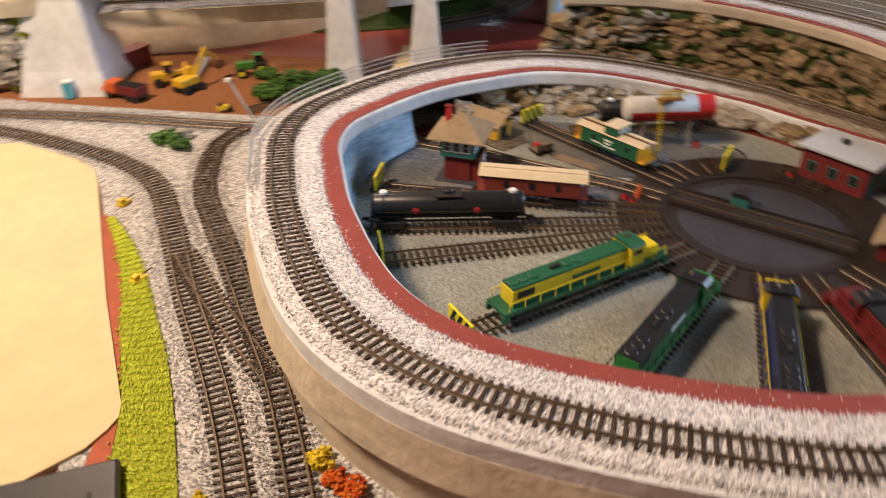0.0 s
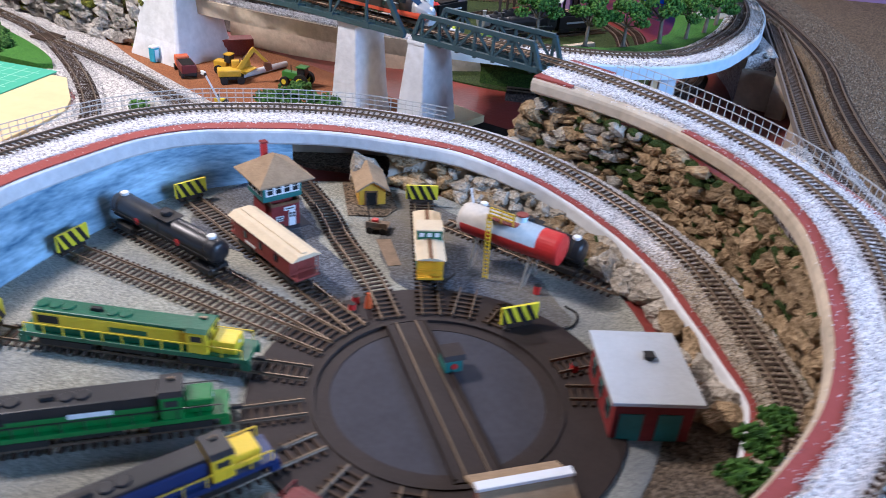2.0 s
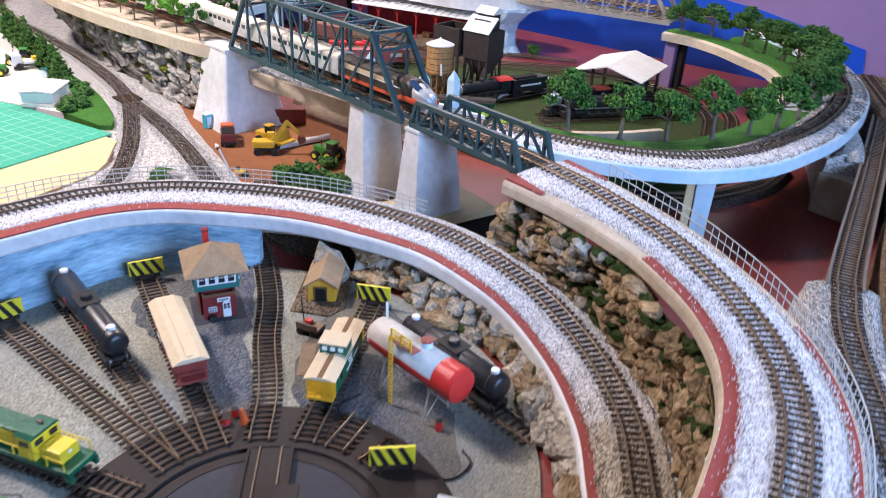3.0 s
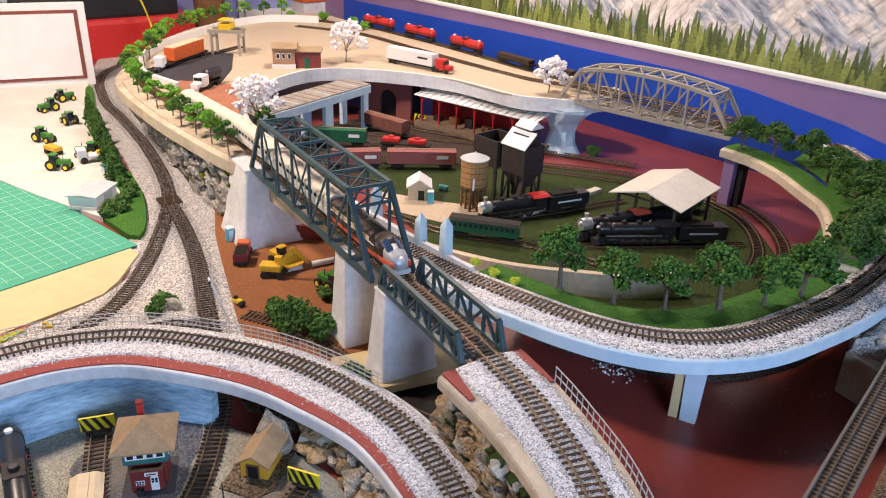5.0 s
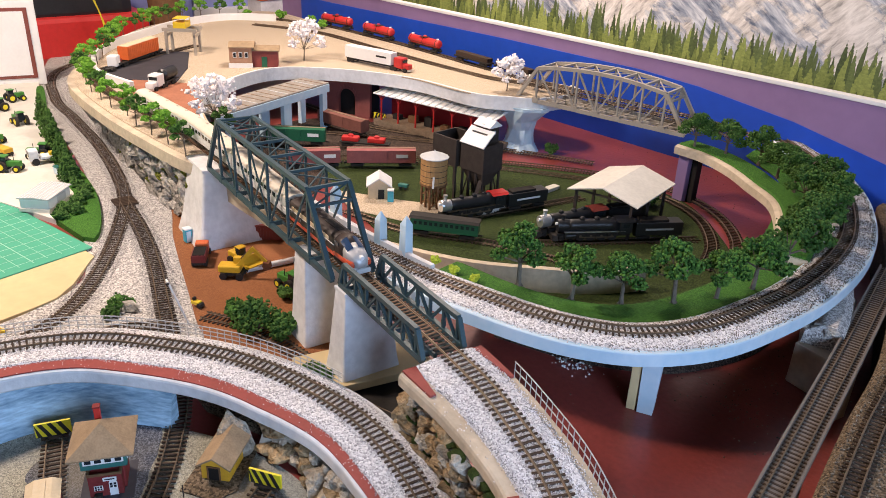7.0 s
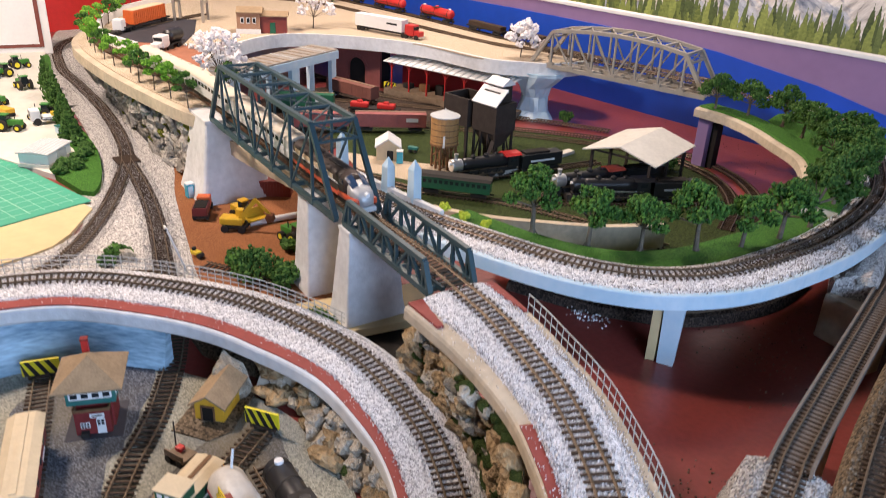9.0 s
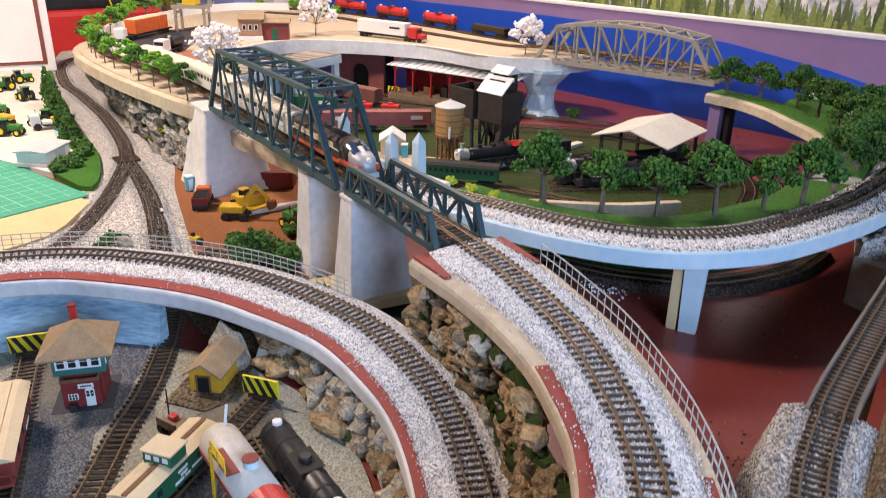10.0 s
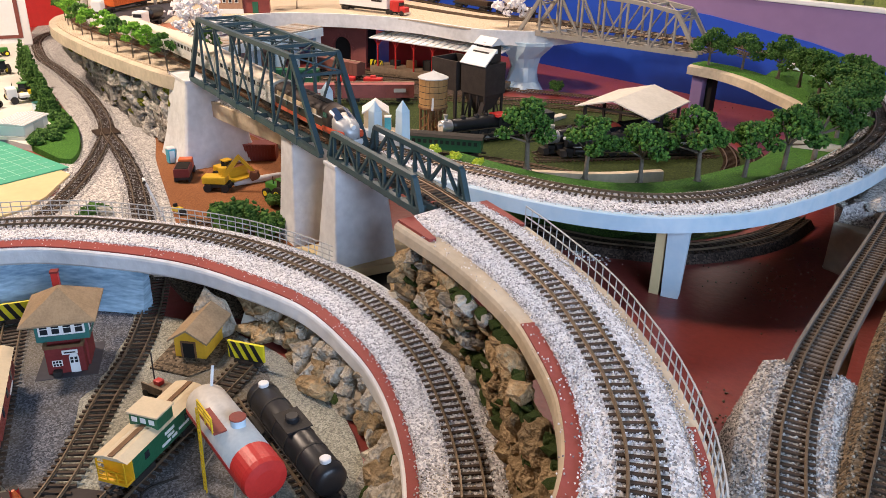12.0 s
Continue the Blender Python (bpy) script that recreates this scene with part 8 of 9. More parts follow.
GR = smooth_path([(0.474, 1.345, 0.0895), (0.508, 1.281, 0.0895), (0.537, 1.236, 0.0895), (0.571, 1.190, 0.0895), (0.62, 1.13, 0.0895), (0.68, 1.06, 0.0895), (0.74, 0.97, 0.0895), (0.79, 0.86, 0.0895)], 0.0078)
tagged(sweep("gravel_ramp", GR, [(-0.060, -0.0895), (0.058, -0.0895), (0.036, -0.006), (0.024, -0.0005), (-0.024, -0.0005), (-0.038, -0.006)], M_BALLAST_GREY), "pale grey gravel ramp below the outer track", "embankment", kind="structure")
gravel(bpy.data.objects["gravel_ramp"], GR, -0.055, 0.053, [(-0.060, -0.0875), (-0.038, -0.006), (-0.024, 0.0), (0.024, 0.0), (0.036, -0.006), (0.058, -0.0875)], 0.0021, 0.0012, M_GRAIN_GREY, 21)
track("brown-tied track on the gravel ramp", GR)
GO = smooth_path([(0.02, 2.30, 0.093), (0.22, 2.02, 0.093), (0.36, 1.78, 0.093), (0.44, 1.58, 0.093), (0.50, 1.44, 0.093), (0.576, 1.288, 0.093), (0.608, 1.225, 0.093), (0.66, 1.14, 0.093), (0.73, 1.06, 0.093), (0.81, 0.97, 0.093), (0.88, 0.86, 0.093)], 0.0078)
tagged(sweep("tan_embankment", GO, [(-0.030, -0.093), (0.40, -0.093), (0.40, -0.004), (0.024, -0.0006), (-0.022, -0.0006), (-0.030, -0.010)], M_BANK), "brown gravel bank along the right wall", "embankment", kind="structure")
gravel(bpy.data.objects["tan_embankment"], GO, -0.028, 0.10, [(-0.030, -0.010), (-0.022, 0.0), (0.024, 0.0), (0.10, -0.001)], 0.0040, 0.0013, M_GRAIN_BROWN, 22)
track("brown-tied outer track on the tan gravel bank", GO)

# plants at the foot of the loop wall
for n, (x, y, leaf, what) in enumerate(((-0.060, 0.318, 1, "orange and red"), (-0.072, 0.327, 1, "orange and red"), (-0.024, 0.286, 0, "bright red"), (-0.088, 0.345, 2, "yellow"), (-0.173, 0.299, 2, "yellow"), (-0.206, 0.272, 2, "yellow"))):
    mats = (leaf_material("red_petals", (0.42, 0.02, 0.01), (0.70, 0.05, 0.02)), leaf_material("orange_petals", (0.45, 0.04, 0.01), (0.75, 0.22, 0.03)), leaf_material("yellow_petals", (0.5, 0.34, 0.02), (0.8, 0.62, 0.05)))
    bush(pose(x, y, 0.0), "small clump of %s flowers at the wall's foot" % what, mats[leaf], 0.022, 0.016, 160, 480 + n, "flowers by the wall", 0.0024)

# ---- the town on the plateau ----
T = 0.148


def wheels(parent, xs, half, r, w=0.004):
    for x in xs:
        for s in (-1, 1):
            part("wheel", rod((x, s * (half - w), r), (x, s * half, r), r, seg=14), M_UNDER, parent)


def semi(m, label, trailer, cab_mat, length=0.170, tank=False):
    t = thing("semi_truck", label, "truck", m)
    if tank:
        h = length / 2
        turned = lathe([(0.0, -h), (0.009, -h + 0.001), (0.0145, -h + 0.005), (0.0150, -h + 0.008), (0.0150, h - 0.008), (0.0145, h - 0.005), (0.009, h - 0.001), (0.0, h)], 24, m=pose(-0.030, 0, 0.0290, 0, 90, 0))
        tr = part("tank", turned, trailer, t, "round black tank")
    else:
        tr = part("trailer", box(-0.030, 0, 0.0135, length, 0.030, 0.0330, 0.0006), trailer, t, "long box trailer")
    part("trailer_skirt", box(-0.030, 0, 0.0110, length * 0.98, 0.026, 0.0026), M_UNDER, tr)
    for s in () if tank else (-1, 1):
        part("lettering_bar", box(0.020, s * 0.0153, 0.0300, 0.036, 0.0006, 0.0050), M_UNDER, tr)
    x = length / 2 - 0.030 + 0.024
    part("cab", box(x, 0, 0.0085, 0.030, 0.027, 0.0290, 0.0030), cab_mat, t)
    part("hood", box(x + 0.024, 0, 0.0080, 0.020, 0.022, 0.0140, 0.0030), cab_mat, t)
    part("windscreen", box(x + 0.0150, 0, 0.0245, 0.0010, 0.0220, 0.0080), M_GLASS_DARK, t)
    part("bumper", box(x + 0.0350, 0, 0.0040, 0.0030, 0.0250, 0.0050, 0.0006), M_CHROME, t)
    part("chassis", box(0, 0, 0.0060, length + 0.04, 0.010, 0.0040), M_UNDER, t)
    wheels(t, (-length * 0.60, -length * 0.52, x - 0.022, x - 0.010, x + 0.024), 0.0140, 0.0062)
    return t


semi(pose(-1.222, 1.766, T, 0, 0, 25), "white semi trailer pulled by a bright red cab", M_PAPER_WHITE, M_BRIGHT_RED)
semi(pose(-1.192, 1.159, T, 0, 0, 318), "white highway tractor with a short black tank trailer", M_BLACK, M_PAPER_WHITE, 0.060, True)
ot = thing("container_car", "orange container trailer on a dark rail flat car", "container car", pose(-1.503, 1.165, T + 0.004, 0, 0, 138))
part("deck", box(0, 0, 0.0080, 0.215, 0.026, 0.0035, 0.0005), M_UNDER, ot)
oc = part("container", box(0.004, 0, 0.0130, 0.155, 0.031, 0.0350, 0.0008), M_ORANGE, ot, "bright orange container")
part("container_roof", box(0.004, 0, 0.0482, 0.153, 0.029, 0.0012, 0.0003), M_CREAM, oc, "pale cream roof")
for k in range(17):
    for s in (-1, 1):
        part("rib", box(0.004 - 0.072 + 0.009 * k, s * 0.0157, 0.0150, 0.0030, 0.0010, 0.0310), M_ORANGE, oc)
wheels(ot, (-0.085, -0.070, 0.070, 0.085), 0.0110, 0.0055)
track("brown-tied loading track in the town", smooth_path([(-1.405, 1.035, T), (-1.469, 1.112, T), (-1.516, 1.180, T), (-1.579, 1.249, T), (-1.670, 1.370, T)], 0.0078))
wv = thing("highway_tractor", "white and red highway tractor parked by the container", "truck", pose(-1.418, 1.082, T, 0, 0, 150))
part("cab", box(0.010, 0, 0.008, 0.028, 0.026, 0.028, 0.003), M_PAPER_WHITE, wv)
part("hood", box(0.033, 0, 0.008, 0.020, 0.022, 0.014, 0.003), M_OXIDE, wv)
part("windscreen", box(0.0244, 0, 0.024, 0.0010, 0.021, 0.008), M_GLASS_DARK, wv)
part("chassis", box(-0.012, 0, 0.006, 0.060, 0.012, 0.004), M_UNDER, wv)
wheels(wv, (-0.030, -0.016, 0.034), 0.0135, 0.006)

cr = thing("straddle_crane", "yellow container crane on grey portal legs", "crane", pose(-1.570, 1.304, T, 0, 0, 60) @ Matrix.Diagonal((0.9, 0.9, 0.9, 1)))
for x in (-0.045, 0.045):
    for y in (-0.028, 0.028):
        part("leg", box(x, y, 0, 0.008, 0.008, 0.075, 0.0008), M_SILVER, cr)
    part("end_beam", bar((x, -0.032, 0.060), (x, 0.032, 0.060), 0.006, 0.008), M_SILVER, cr)
for y in (-0.028, 0.028):
    part("girder", bar((-0.055, y, 0.078), (0.055, y, 0.078), 0.008, 0.010), M_SILVER, cr)
trol = part("trolley", box(0, 0, 0.083, 0.040, 0.058, 0.018, 0.0015), M_YELLOW, cr, "yellow crane trolley")
for x in (-0.018, 0.018):
    for y in (-0.026, 0.026):
        part("rail_post", box(x, y, 0.101, 0.0018, 0.0018, 0.012), M_YELLOW, trol)
part("trolley_rail", box(0, 0, 0.112, 0.040, 0.056, 0.0016), M_YELLOW, trol)

hs = thing("town_house", "tan two-part town house with low brown roofs", "house", pose(-1.348, 1.440, T, 0, 0, 68) @ Matrix.Diagonal((1.05, 1.05, 1.2, 1)))
M_TAN_WALL = material("tan_house_wall", (0.42, 0.24, 0.15), 0.7, vary=0.15, scale=40)
part("main_block", box(-0.030, 0, 0, 0.058, 0.052, 0.046, 0.0006), M_TAN_WALL, hs)
part("roof", extrude_y([(-0.033, 0.045), (0.033, 0.045), (0.033, 0.047), (0, 0.056), (-0.033, 0.047)], -0.036, 0.030, None, pose(-0.030, 0, 0, 0, 0, 90)), M_TAN_ROOF, hs)
part("side_block", box(0.032, 0.004, 0, 0.066, 0.046, 0.038, 0.0006), M_OXIDE, hs)
part("roof", extrude_y([(-0.028, 0.037), (0.028, 0.037), (0.028, 0.039), (0.0, 0.047), (-0.028, 0.039)], -0.036, 0.036, None, pose(0.034, 0.004, 0, 0, 0, 90)), M_TAN_ROOF, hs)
for x in (-0.045, -0.030, -0.015):
    w = part("window", box(x, -0.0264, 0.022, 0.009, 0.0012, 0.013), M_PAPER_WHITE, hs)
    part("pane", box(x, -0.0272, 0.0235, 0.0065, 0.0006, 0.010), M_GLASS_DARK, w)
part("door", box(0.030, -0.0198, 0, 0.014, 0.0012, 0.024), M_DK_GREEN, hs)
part("white_plinth", box(-0.030, -0.030, 0, 0.062, 0.006, 0.010, 0.0006), M_PAPER_WHITE, hs)
pw2 = smooth_path([(-1.167, 1.085, T), (-1.315, 1.035, T), (-1.443, 1.039, T), (-1.588, 1.073, T), (-1.731, 1.150, T), (-1.870, 1.268, T), (-2.010, 1.405, T), (-2.090, 1.580, T), (-2.020, 1.740, T)], 0.02)
tagged(sweep("town_parapet", pw2, [(-0.006, -0.002), (0.006, -0.002), (0.005, 0.024), (-0.005, 0.024)], M_PAPER_WHITE), "white curved parapet round the town", "parapet", kind="structure")
M_CLAY = material("red_brown_earth", (0.36, 0.15, 0.09), 0.8, vary=0.25, scale=30, bump=0.1)
tagged(part("loading_ground", prism([(-0.784, 1.099), (-1.172, 1.073), (-1.308, 1.114), (-1.187, 1.233), (-1.027, 1.210), (-0.846, 1.160)], 0.1475, 0.1495), M_CLAY), "red-brown earth of the loading yard", "ground", kind="structure")
tagged(part("asphalt_pad", prism([(-1.314, 1.059), (-1.434, 1.059), (-1.627, 1.233), (-1.570, 1.317), (-1.370, 1.264), (-1.225, 1.201)], 0.1478, 0.1500), M_TT_GREY), "dark grey pad of the loading yard", "ground", kind="structure")
BT1 = smooth_path([(-2.070, 1.740, T), (-1.890, 1.870, T), (-1.720, 1.925, T), (-1.470, 1.985, T), (-1.170, 2.035, T), (-0.961, 2.077, T), (-0.835, 2.080, 0.158), (-0.634, 2.146, 0.158), (-0.40, 2.212, 0.158), (-0.25, 2.235, 0.150)], 0.0078)
BT2 = smooth_path([(-1.970, 1.640, T), (-1.770, 1.795, T), (-1.490, 1.865, T), (-1.220, 1.925, T), (-1.003, 1.985, T), (-0.843, 2.031, 0.158), (-0.634, 2.100, 0.158), (-0.40, 2.168, 0.158), (-0.30, 2.19, 0.150)], 0.0078)
track("brown-tied back track along the painted wall", BT1)
track("brown-tied second track across the silver bridge", BT2)
tank_red = None
for x, y, a in ((-1.825, 1.897, 20), (-1.605, 1.952, 14), (-1.375, 2.002, 11)):
    if tank_red is None:
        tank_red = tank_car(pose(x, y, T + 0.0045, 0, 0, a), "short red tank car on the back track", 0.150, M_BRIGHT_RED, 0.0130, 3)
        tagged(tank_red, group="red tank cars")
    else:
        copy_thing(tank_red, pose(x, y, T + 0.0045, 0, 0, a))
flats = None
for x, y, a in ((-1.149, 2.042, 9), (-0.990, 2.076, 6)):
    if flats is None:
        flats = thing("flat_car", "black flat car with stacked dark rails", "flat car", pose(x, y, T + 0.0045, 0, 0, a), "flat cars on the back track")
        part("deck", box(0, 0, 0.0105, 0.150, 0.028, 0.004, 0.0005), M_UNDER, flats)
        for k in range(4):
            part("rail_load", box(0, -0.009 + 0.006 * k, 0.0145, 0.140, 0.0045, 0.012, 0.0005), M_TIE, flats)
        for s in (-1, 1):
            bogie(flats, s * 0.052)
    else:
        copy_thing(flats, pose(x, y, T + 0.0045, 0, 0, a))
for n, (x, y) in enumerate(((-2.110, 1.660), (-2.050, 1.770), (-1.920, 1.835), (-1.830, 1.840))):
    bush(pose(x, y, T), "small bright green bush at the town's far edge", LEAF_BRIGHT, 0.040, 0.034, 210, 520 + n, "bushes at the far edge", 0.0036)

# ---- the streamlined train on the bridge ----
M_TRAIN_SILVER = material("fluted_silver", (0.66, 0.66, 0.66), 0.35, metal=0.2, vary=0.06, scale=60, bump=0.02)
M_TRAIN_ROOF = material("pale_car_roof", (0.66, 0.60, 0.50), 0.5, vary=0.06, scale=40, bump=0.02)
M_TRAIN_DARK = material("dark_brown_engine", (0.040, 0.026, 0.020), 0.5, vary=0.15, scale=60, bump=0.02)
M_WINDSCREEN = material("blue_tinted_glass", (0.03, 0.06, 0.12), 0.15, vary=0.1, scale=60, bump=0)
M_NOSE = material("nose_silver", (0.50, 0.50, 0.50), 0.45, metal=0.3, vary=0.08, scale=60, bump=0.02)
M_TRAIN_RED = material("orange_red_band", (0.62, 0.085, 0.03), 0.35, vary=0.08, scale=60, bump=0)
run = np.vstack([bridge_line[:-1], lifted(L2, 0.160)[1:]])
run_s = np.r_[0, np.cumsum(np.linalg.norm(np.diff(run, axis=0), axis=1))]
nose_s = run_s[int(np.argmin(np.hypot(run[:, 0] + 0.035, run[:, 1] - 1.164)))]


def on_run(s, half):
    a, b = (np.array([np.interp(s + k * half * 0.7, run_s, run[:, c]) for c in range(3)]) for k in (-1, 1))
    mid = (a + b) / 2
    return pose(*(mid + [0, 0, 0.0045]), 0, 0, math.degrees(math.atan2(b[1] - a[1], b[0] - a[0])))


def stream_car(m, tail=False):
    t = thing("streamlined_coach", "silver fluted streamlined coach with pale roof", "railway coach", m, "coaches of the streamlined train")
    h = 0.119
    part("body", box(0, 0, 0.0095, 2 * h, 0.0315, 0.0265, 0.0010), M_TRAIN_SILVER, t)
    sec = [(0.0160 * math.cos(radians(a)), 0.0355 + 0.0080 * math.sin(radians(a))) for a in range(0, 181, 15)]
    part("roof", extrude_y([(y, z) for y, z in sec], -h, h, None, pose(0, 0, 0, 0, 0, 90)), M_TRAIN_ROOF, t, "pale rounded roof")
    for s in (-1, 1):
        windows(t, M_GLASS_DARK, [h * (k / 7 - 1) for k in range(2, 13)], s * 0.0159, 0.0255, 0.0105, 0.0062)
        for z in (0.0120, 0.0142, 0.0164, 0.0186, 0.0208, 0.0335):
            part("flute", bar((-h * 0.98, s * 0.0160, z), (h * 0.98, s * 0.0160, z), 0.0008, 0.0010), M_TRAIN_SILVER, t)
        part("door", box(s * h * 0.90, s * 0.0160, 0.0110, 0.0095, 0.0008, 0.0235), M_TRAIN_SILVER, t)
        part("diaphragm", box(s * (h + 0.0012), 0, 0.0105, 0.0026, 0.0220, 0.0270, 0.0005), M_UNDER, t)
        bogie(t, s * h * 0.70, 2, 0.024)
    for k in range(5):
        part("roof_vent", box(-0.09 + 0.045 * k, 0.004, 0.0433, 0.008, 0.004, 0.0014, 0.0004), M_TRAIN_ROOF, t)
    return t


def stream_engine(m):
    t = thing("streamlined_locomotive", "streamlined diesel with dark brown body, orange band and silver nose", "locomotive", m)
    h = 0.098
    sec = [(-0.0155, 0.0095), (0.0155, 0.0095)] + [(0.0155 * math.cos(radians(a)), 0.0335 + 0.0088 * math.sin(radians(a))) for a in range(0, 181, 15)]
    part("body", extrude_y(sec, -h + 0.050, h, None, pose(0, 0, 0, 0, 0, 90)), M_TRAIN_DARK, t)
    shape = bmesh.new()
    rings = []
    for u, (sw, zt, cut) in ((0.0, (1.0, 0.0423, 0.0)), (0.25, (0.99, 0.0415, 0.0)), (0.45, (0.97, 0.0370, 0.0)), (0.62, (0.93, 0.0325, 0.0)), (0.80, (0.82, 0.0295, 0.0)), (0.93, (0.62, 0.0255, 0.0)), (1.0, (0.36, 0.0205, 0.0))):
        x = h - 0.050 + 0.050 * u
        ring_ = [(-0.0155 * sw, 0.0095 + 0.002 * u), (0.0155 * sw, 0.0095 + 0.002 * u)]
        zb = 0.0095 + 0.002 * u
        side = zb + (zt - zb) * 0.66
        ring_ += [(0.0155 * sw * math.cos(radians(a)), side + (zt - side) * math.sin(radians(a))) for a in range(0, 181, 15)]
        rings.append([shape.verts.new((x, y, z)) for y, z in ring_])
    for name, mat, lo, hi, what in (("cab_shell", M_TRAIN_DARK, 0, 2, "dark brown cab shell"), ("nose", M_NOSE, 2, 6, "silver-white rounded nose")):
        bm = bmesh.new()
        rows = [[bm.verts.new(v.co) for v in ring_] for ring_ in rings[lo : hi + 1]]
        for p, q in zip(rows, rows[1:]):
            for i in range(len(p)):
                bm.faces.new((p[i], p[(i + 1) % len(p)], q[(i + 1) % len(p)], q[i]))
        bm.faces.new(rows[0][::-1])
        bm.faces.new(rows[-1])
        part(name, bm, mat, t, what, smooth=True)

    part("nose_band", box(h - 0.030, 0, 0.0100, 0.052, 0.0325, 0.0095, 0.0040), M_TRAIN_RED, t, "orange-red band round the nose")
    part("pilot", box(h - 0.006, 0, 0.0030, 0.014, 0.0240, 0.0070, 0.0020), M_GREY_ROOF, t)
    for s in (-1, 1):
        part("side_band", box(-0.026, s * 0.0157, 0.0105, 0.144, 0.0010, 0.0048), M_TRAIN_RED, t, "orange-red side band")
        part("pin_stripe", box(-0.026, s * 0.0158, 0.0260, 0.144, 0.0008, 0.0012), M_PAPER_WHITE, t)
        part("tan_panel", box(-0.030, s * 0.0157, 0.0275, 0.120, 0.0008, 0.0060), M_CREAM, t)
        glass = bmesh.new()
        grid = [[glass.verts.new(rings[k][2 + (a if s > 0 else 12 - a)].co + Vector((0.0005, 0, 0.0006))) for a in (2, 3, 4, 5)] for k in (1, 2, 3)]
        for p, q in zip(grid, grid[1:]):
            for i in range(3):
                glass.faces.new((p[i], p[i + 1], q[i + 1], q[i]))
        part("windscreen", glass, M_WINDSCREEN, t, "dark blue windscreen")
        part("cab_window", box(h - 0.044, s * 0.0156, 0.0290, 0.0100, 0.0008, 0.0062), M_GLASS_DARK, t)
        for k in range(3):
            part("porthole", rod((-0.060 + 0.040 * k, s * 0.0153, 0.0225), (-0.060 + 0.040 * k, s * 0.0162, 0.0225), 0.0026, seg=14), M_GLASS_DARK, t)
        bogie(t, s * h * 0.62, 3, 0.034)
    shape.free()
    part("headlamp", rod((h - 0.006, 0, 0.0250), (h - 0.0005, 0, 0.0245), 0.0030, seg=14), M_PAPER_WHITE, t)
    for k in range(4):
        part("roof_fan", lathe([(0.0055, 0.0415), (0.0055, 0.0432)], 14, None, pose(-0.070 + 0.018 * k, 0, 0)), M_TRAIN_DARK, t)
    part("roof_grille", box(0.018, 0, 0.0417, 0.040, 0.010, 0.0012, 0.0003), M_UNDER, t)
    return t


stream_engine(on_run(nose_s - 0.100, 0.100))
lead = None
for k in range(3):
    m = on_run(nose_s - 0.200 - 0.004 - 0.121 - 0.243 * k, 0.119)
    lead = copy_thing(lead, m) if lead else stream_car(m)

# ---- the room ----
M_PHOTO = bpy.data.materials.new("forest_photo_mural")
M_PHOTO.use_nodes = True
nt = M_PHOTO.node_tree
bs = nt.nodes["Principled BSDF"]
bs.inputs["Roughness"].default_value = 0.5
tc, sep = nt.nodes.new("ShaderNodeTexCoord"), nt.nodes.new("ShaderNodeSeparateXYZ")
nt.links.new(tc.outputs["Object"], sep.inputs[0])


def node(kind, **values):
    n = nt.nodes.new(kind)
    for k, v_ in values.items():
        if k in n.inputs:
            n.inputs[k].default_value = v_
    return n


def stretched(sx, sz):
    mp = nt.nodes.new("ShaderNodeMapping")
    mp.inputs["Scale"].default_value = (sx, 1.0, sz)
    nt.links.new(tc.outputs["Object"], mp.inputs["Vector"])
    return mp


def ramp(stops, source):
    r = nt.nodes.new("ShaderNodeValToRGB")
    for n, (p, c) in enumerate(stops):
        e = r.color_ramp.elements[n] if n < 2 else r.color_ramp.elements.new(p)
        e.position, e.color = p, (*c, 1)
    nt.links.new(source, r.inputs[0])
    return r.outputs[0]


def maths(op, a, b):
    n = nt.nodes.new("ShaderNodeMath")
    n.operation = op
    for i, v_ in enumerate((a, b)):
        if isinstance(v_, (int, float)):
            n.inputs[i].default_value = v_
        else:
            nt.links.new(v_, n.inputs[i])
    return n.outputs[0]


def blend(fac, a, b):
    m = nt.nodes.new("ShaderNodeMix")
    m.data_type = "RGBA"
    for i, v_ in ((0, fac), (6, a), (7, b)):
        nt.links.new(v_, m.inputs[i])
    return m.outputs[2]


def strata(across, down, turn, shift):
    n = node("ShaderNodeTexNoise", Scale=1.0, Detail=12.0, Roughness=0.68, Distortion=0.25)
    mp = nt.nodes.new("ShaderNodeMapping")
    mp.vector_type = "TEXTURE"
    mp.inputs["Location"].default_value = (shift, 0, shift)
    mp.inputs["Rotation"].default_value = (0, turn, 0)
    mp.inputs["Scale"].default_value = (1 / across, 1, 1 / down)
    nt.links.new(tc.outputs["Object"], mp.inputs["Vector"])
    nt.links.new(mp.outputs[0], n.inputs["Vector"])
    return n.outputs["Fac"]


def limit(value):
    c = nt.nodes.new("ShaderNodeClamp")
    nt.links.new(value, c.inputs[0])
    return c.outputs[0]


# rock faces: blue-grey shaded flanks and cream lit flanks, cut by slanting gullies
shade_face = ramp([(0.38, (0.11, 0.14, 0.20)), (0.62, (0.72, 0.74, 0.76)), (0.48, (0.33, 0.37, 0.44))], strata(9, 48, 0.62, 0.3))
lit_face = ramp([(0.37, (0.30, 0.28, 0.26)), (0.60, (0.88, 0.84, 0.78)), (0.46, (0.62, 0.58, 0.53))], strata(44, 10, 0.75, 1.7))
flank = limit(maths("MULTIPLY", maths("SUBTRACT", strata(2.2, 5.5, 0.55, 4.1), 0.49), 22.0))
picture = blend(flank, shade_face, lit_face)
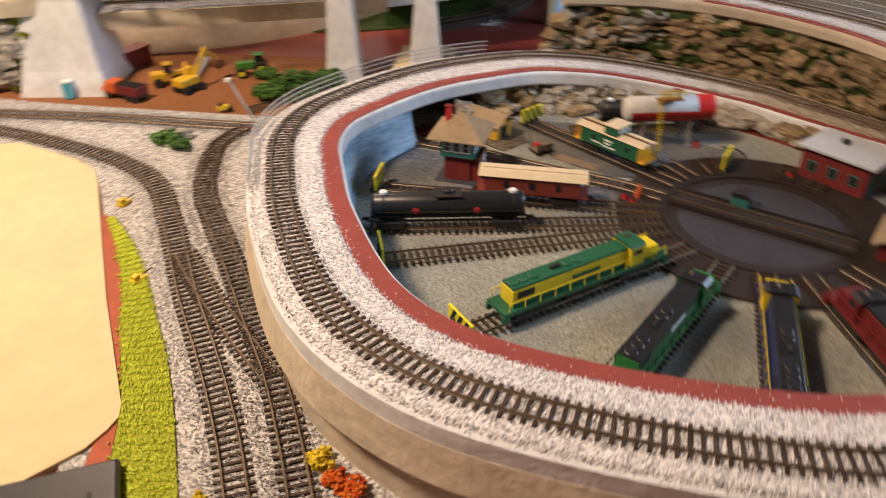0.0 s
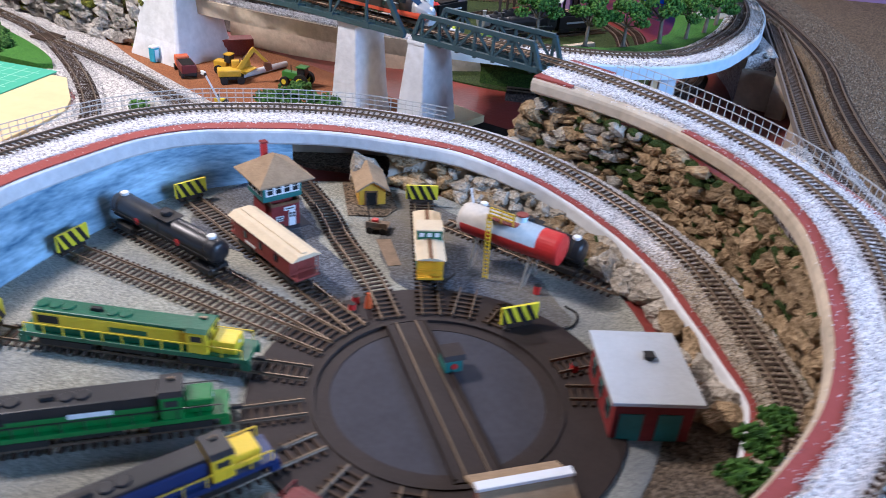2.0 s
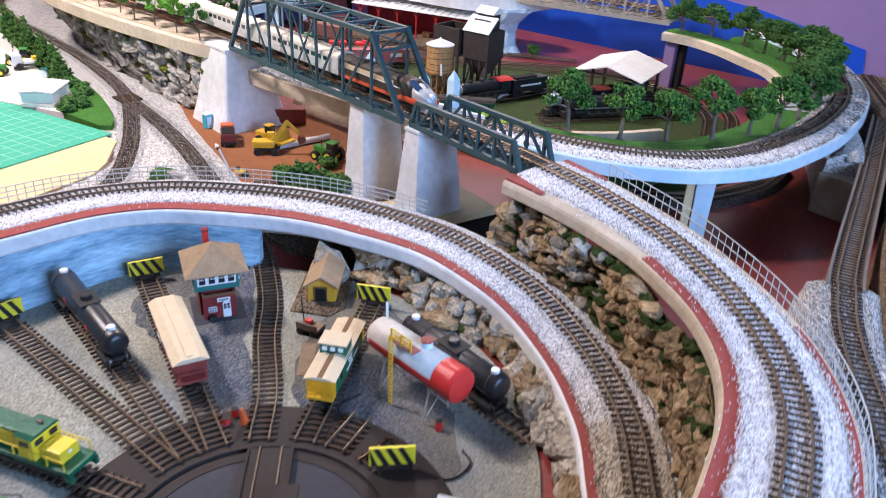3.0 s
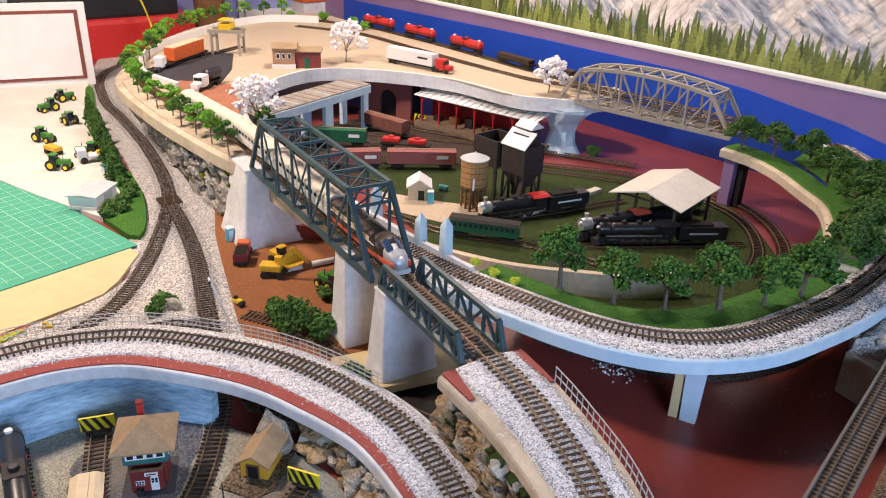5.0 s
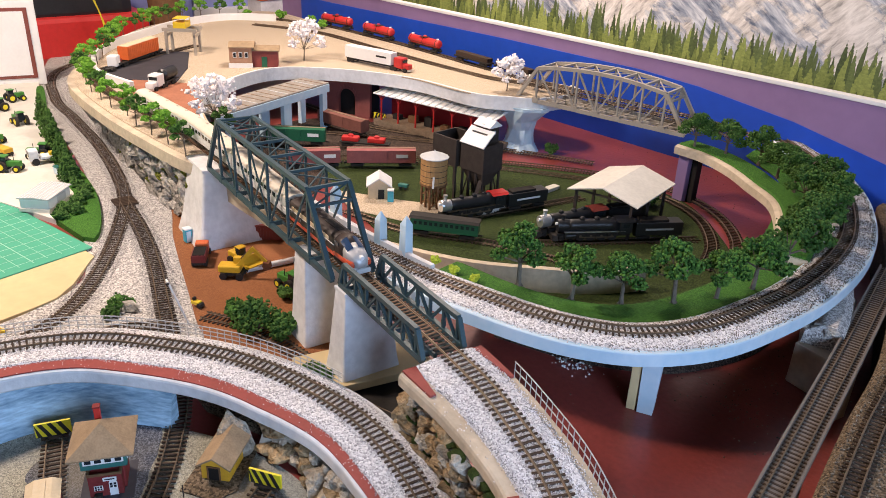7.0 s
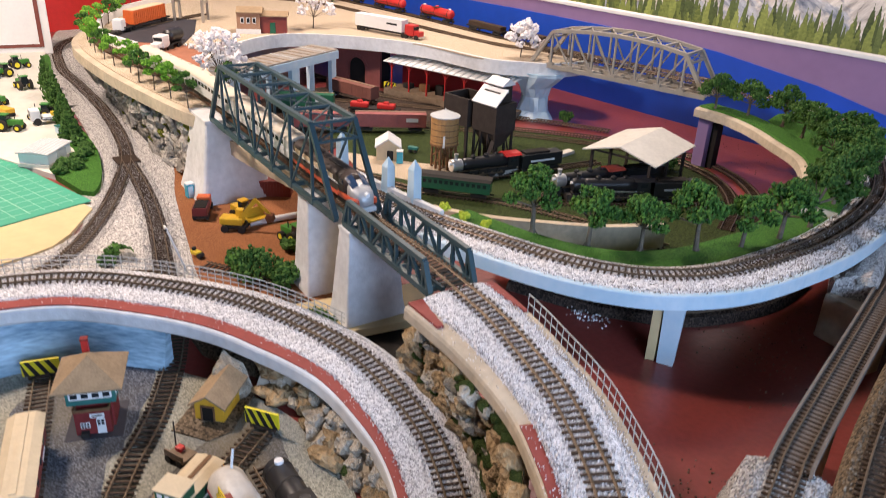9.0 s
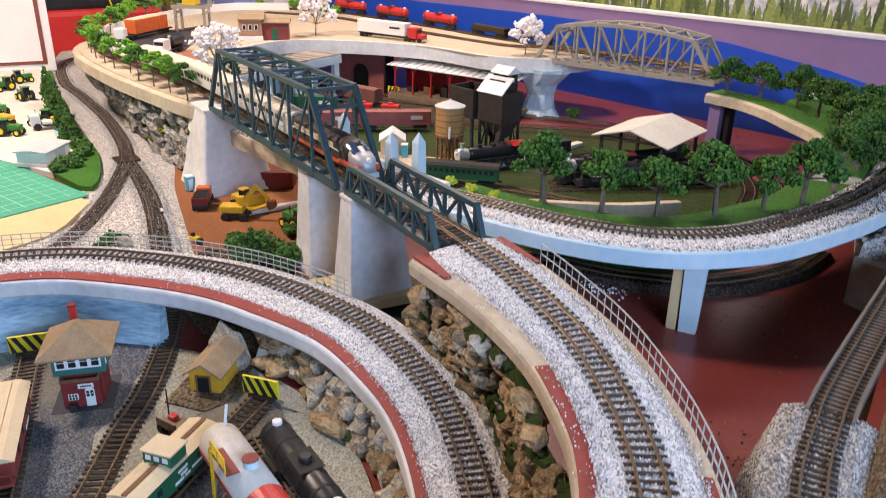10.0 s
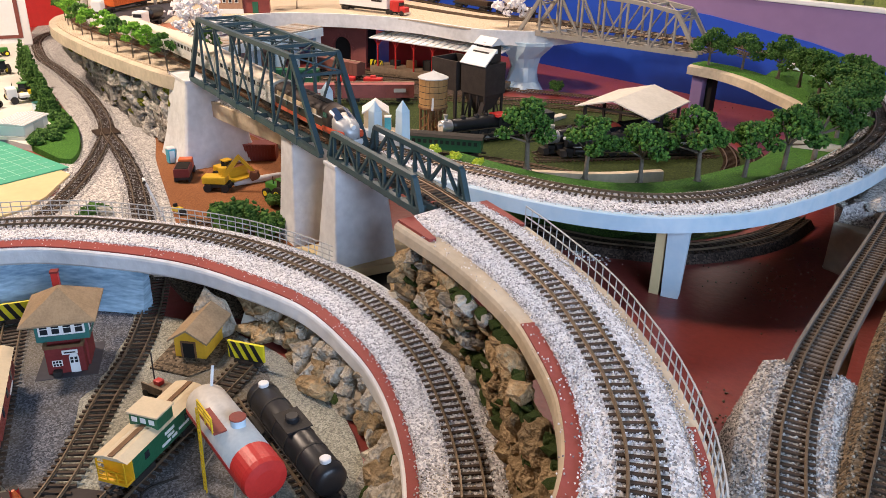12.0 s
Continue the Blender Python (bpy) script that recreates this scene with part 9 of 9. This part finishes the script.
# rows of conifers, each tree its own spire and tone
needle = node("ShaderNodeTexNoise", Scale=1.0, Detail=8.0, Roughness=0.7)
nt.links.new(stretched(90, 150).outputs[0], needle.inputs["Vector"])
for step, base, tall, dark, light in ((68, 0.262, 0.075, (0.03, 0.05, 0.02), (0.17, 0.23, 0.07)), (44, 0.235, 0.070, (0.07, 0.11, 0.025), (0.40, 0.47, 0.12)), (57, 0.195, 0.060, (0.022, 0.042, 0.014), (0.26, 0.32, 0.08)),
                                      (37, 0.150, 0.045, (0.07, 0.10, 0.025), (0.44, 0.48, 0.14)), (49, 0.105, 0.040, (0.02, 0.036, 0.012), (0.20, 0.25, 0.07))):
    spire = nt.nodes.new("ShaderNodeTexVoronoi")
    spire.voronoi_dimensions = "1D"
    spire.inputs["Scale"].default_value = 1.0
    nt.links.new(maths("ADD", maths("MULTIPLY", sep.outputs["X"], float(step)), base * 900), spire.inputs["W"])
    own = nt.nodes.new("ShaderNodeSeparateColor")
    nt.links.new(spire.outputs["Color"], own.inputs[0])
    top = maths("SUBTRACT", maths("ADD", maths("MULTIPLY", own.outputs[0], tall), base), maths("MULTIPLY", spire.outputs["Distance"], 0.075))
    top = maths("ADD", top, maths("MULTIPLY", maths("SUBTRACT", needle.outputs["Fac"], 0.5), 0.07))
    inside = limit(maths("MULTIPLY", maths("SUBTRACT", top, sep.outputs["Z"]), 260.0))
    tone = maths("ADD", maths("MULTIPLY", own.outputs[1], 0.45), maths("MULTIPLY", maths("SUBTRACT", needle.outputs["Fac"], 0.30), 1.3))
    picture = blend(inside, picture, ramp([(0.10, dark), (0.90, light)], tone))
nt.links.new(picture, bs.inputs["Base Color"])
mural = tagged(part("backdrop", box(0, 0, -0.95, 4.6, 0.05, 2.6), M_PHOTO), "photo mural of conifer forest below pale rocky mountains", "mural", kind="structure")
mural.matrix_world = pose(-0.45, 2.68 - 0.22 * 0.45 + 0.025, 0, 0, 0, WALL_TURN)
M_LILAC = material("lilac_wall_paint", (0.30, 0.33, 0.66), 0.6, vary=0.08, scale=3, bump=0.02)
tagged(part("wall_north_west", box(-2.80, 1.55, -0.95, 0.05, 1.5, 2.6), M_LILAC), "lilac-blue painted room wall", "wall", kind="structure")
wf = thing("window_frame", "white painted window frame on the lilac wall", "window frame", pose(-2.765, 1.62, 0.0), kind="structure")
part("jamb", box(0, 0.02, 0.0, 0.02, 0.030, 1.1, 0.003), M_PAPER_WHITE, wf)
part("sill", box(0.01, 0.35, 0.06, 0.04, 0.64, 0.03, 0.003), M_PAPER_WHITE, wf)
cd = thing("cardboard_box", "white carton with an orange lid behind the town", "carton", pose(-2.52, 1.98, 0.0, 0, 0, 14))
part("carton", box(0, 0, -0.06, 0.10, 0.36, 0.22, 0.002), M_PLASTER_WHITE, cd)
part("lid", box(0, 0, 0.16, 0.11, 0.37, 0.03, 0.003), M_ORANGE, cd)
pf = thing("framed_picture", "white framed picture with brown inner line leaning upright", "picture frame", pose(-1.975, 0.475, 0.004, 0, 0, -4))
part("frame", box(0, 0, 0, 0.022, 0.96, 0.255, 0.003), M_PAPER_WHITE, pf)
part("inner_line", box(0.0125, 0, 0.022, 0.004, 0.915, 0.212, 0.001), material("brown_frame_line", (0.22, 0.055, 0.035), 0.5), pf)
part("picture", box(0.0150, 0, 0.032, 0.003, 0.892, 0.192), M_PAPER_WHITE, pf, "blank white sheet")
rb = thing("red_bin", "large red plastic bin filled with black bags", "storage bin", pose(-2.52, 1.00, -0.36, 0, 0, 10))
part("tub", box(0, 0, 0, 0.36, 0.66, 0.50, 0.02, None, None, 1.05), M_BRIGHT_RED, rb)
part("black_bag", box(0, 0, 0.46, 0.34, 0.60, 0.16, 0.05), M_BLACK, rb, "crumpled black bag")
part("blue_bag", box(0.08, -0.22, 0.56, 0.16, 0.20, 0.10, 0.04), M_PALE_BLUE, rb, "pale blue plastic bag")
cord = smooth_path([(-2.33, 1.12, 0.36), (-2.31, 1.14, 0.28), (-2.29, 1.17, 0.20), (-2.28, 1.19, 0.12), (-2.26, 1.20, 0.02)], 0.02)
tagged(sweep("yellow_cord", cord, [(-0.005, -0.004), (0.005, -0.004), (0.005, 0.004), (-0.005, 0.004)], M_STRIPE_YELLOW), "yellow electric cord hanging over the bin", "cord")
pl = thing("wooden_post", "round brown wooden post wrapped in pale cloth", "post", pose(-2.55, 1.46, -0.95))
part("shaft", rod((0, 0, 0), (0, 0, 2.58), 0.062, None, 20), M_BROWN_WOOD, pl)
part("cloth", lathe([(0.064, 1.13), (0.071, 1.16), (0.068, 1.24), (0.073, 1.30), (0.064, 1.34)], 18), M_PLASTER_WHITE, pl, "pale cloth wrap")
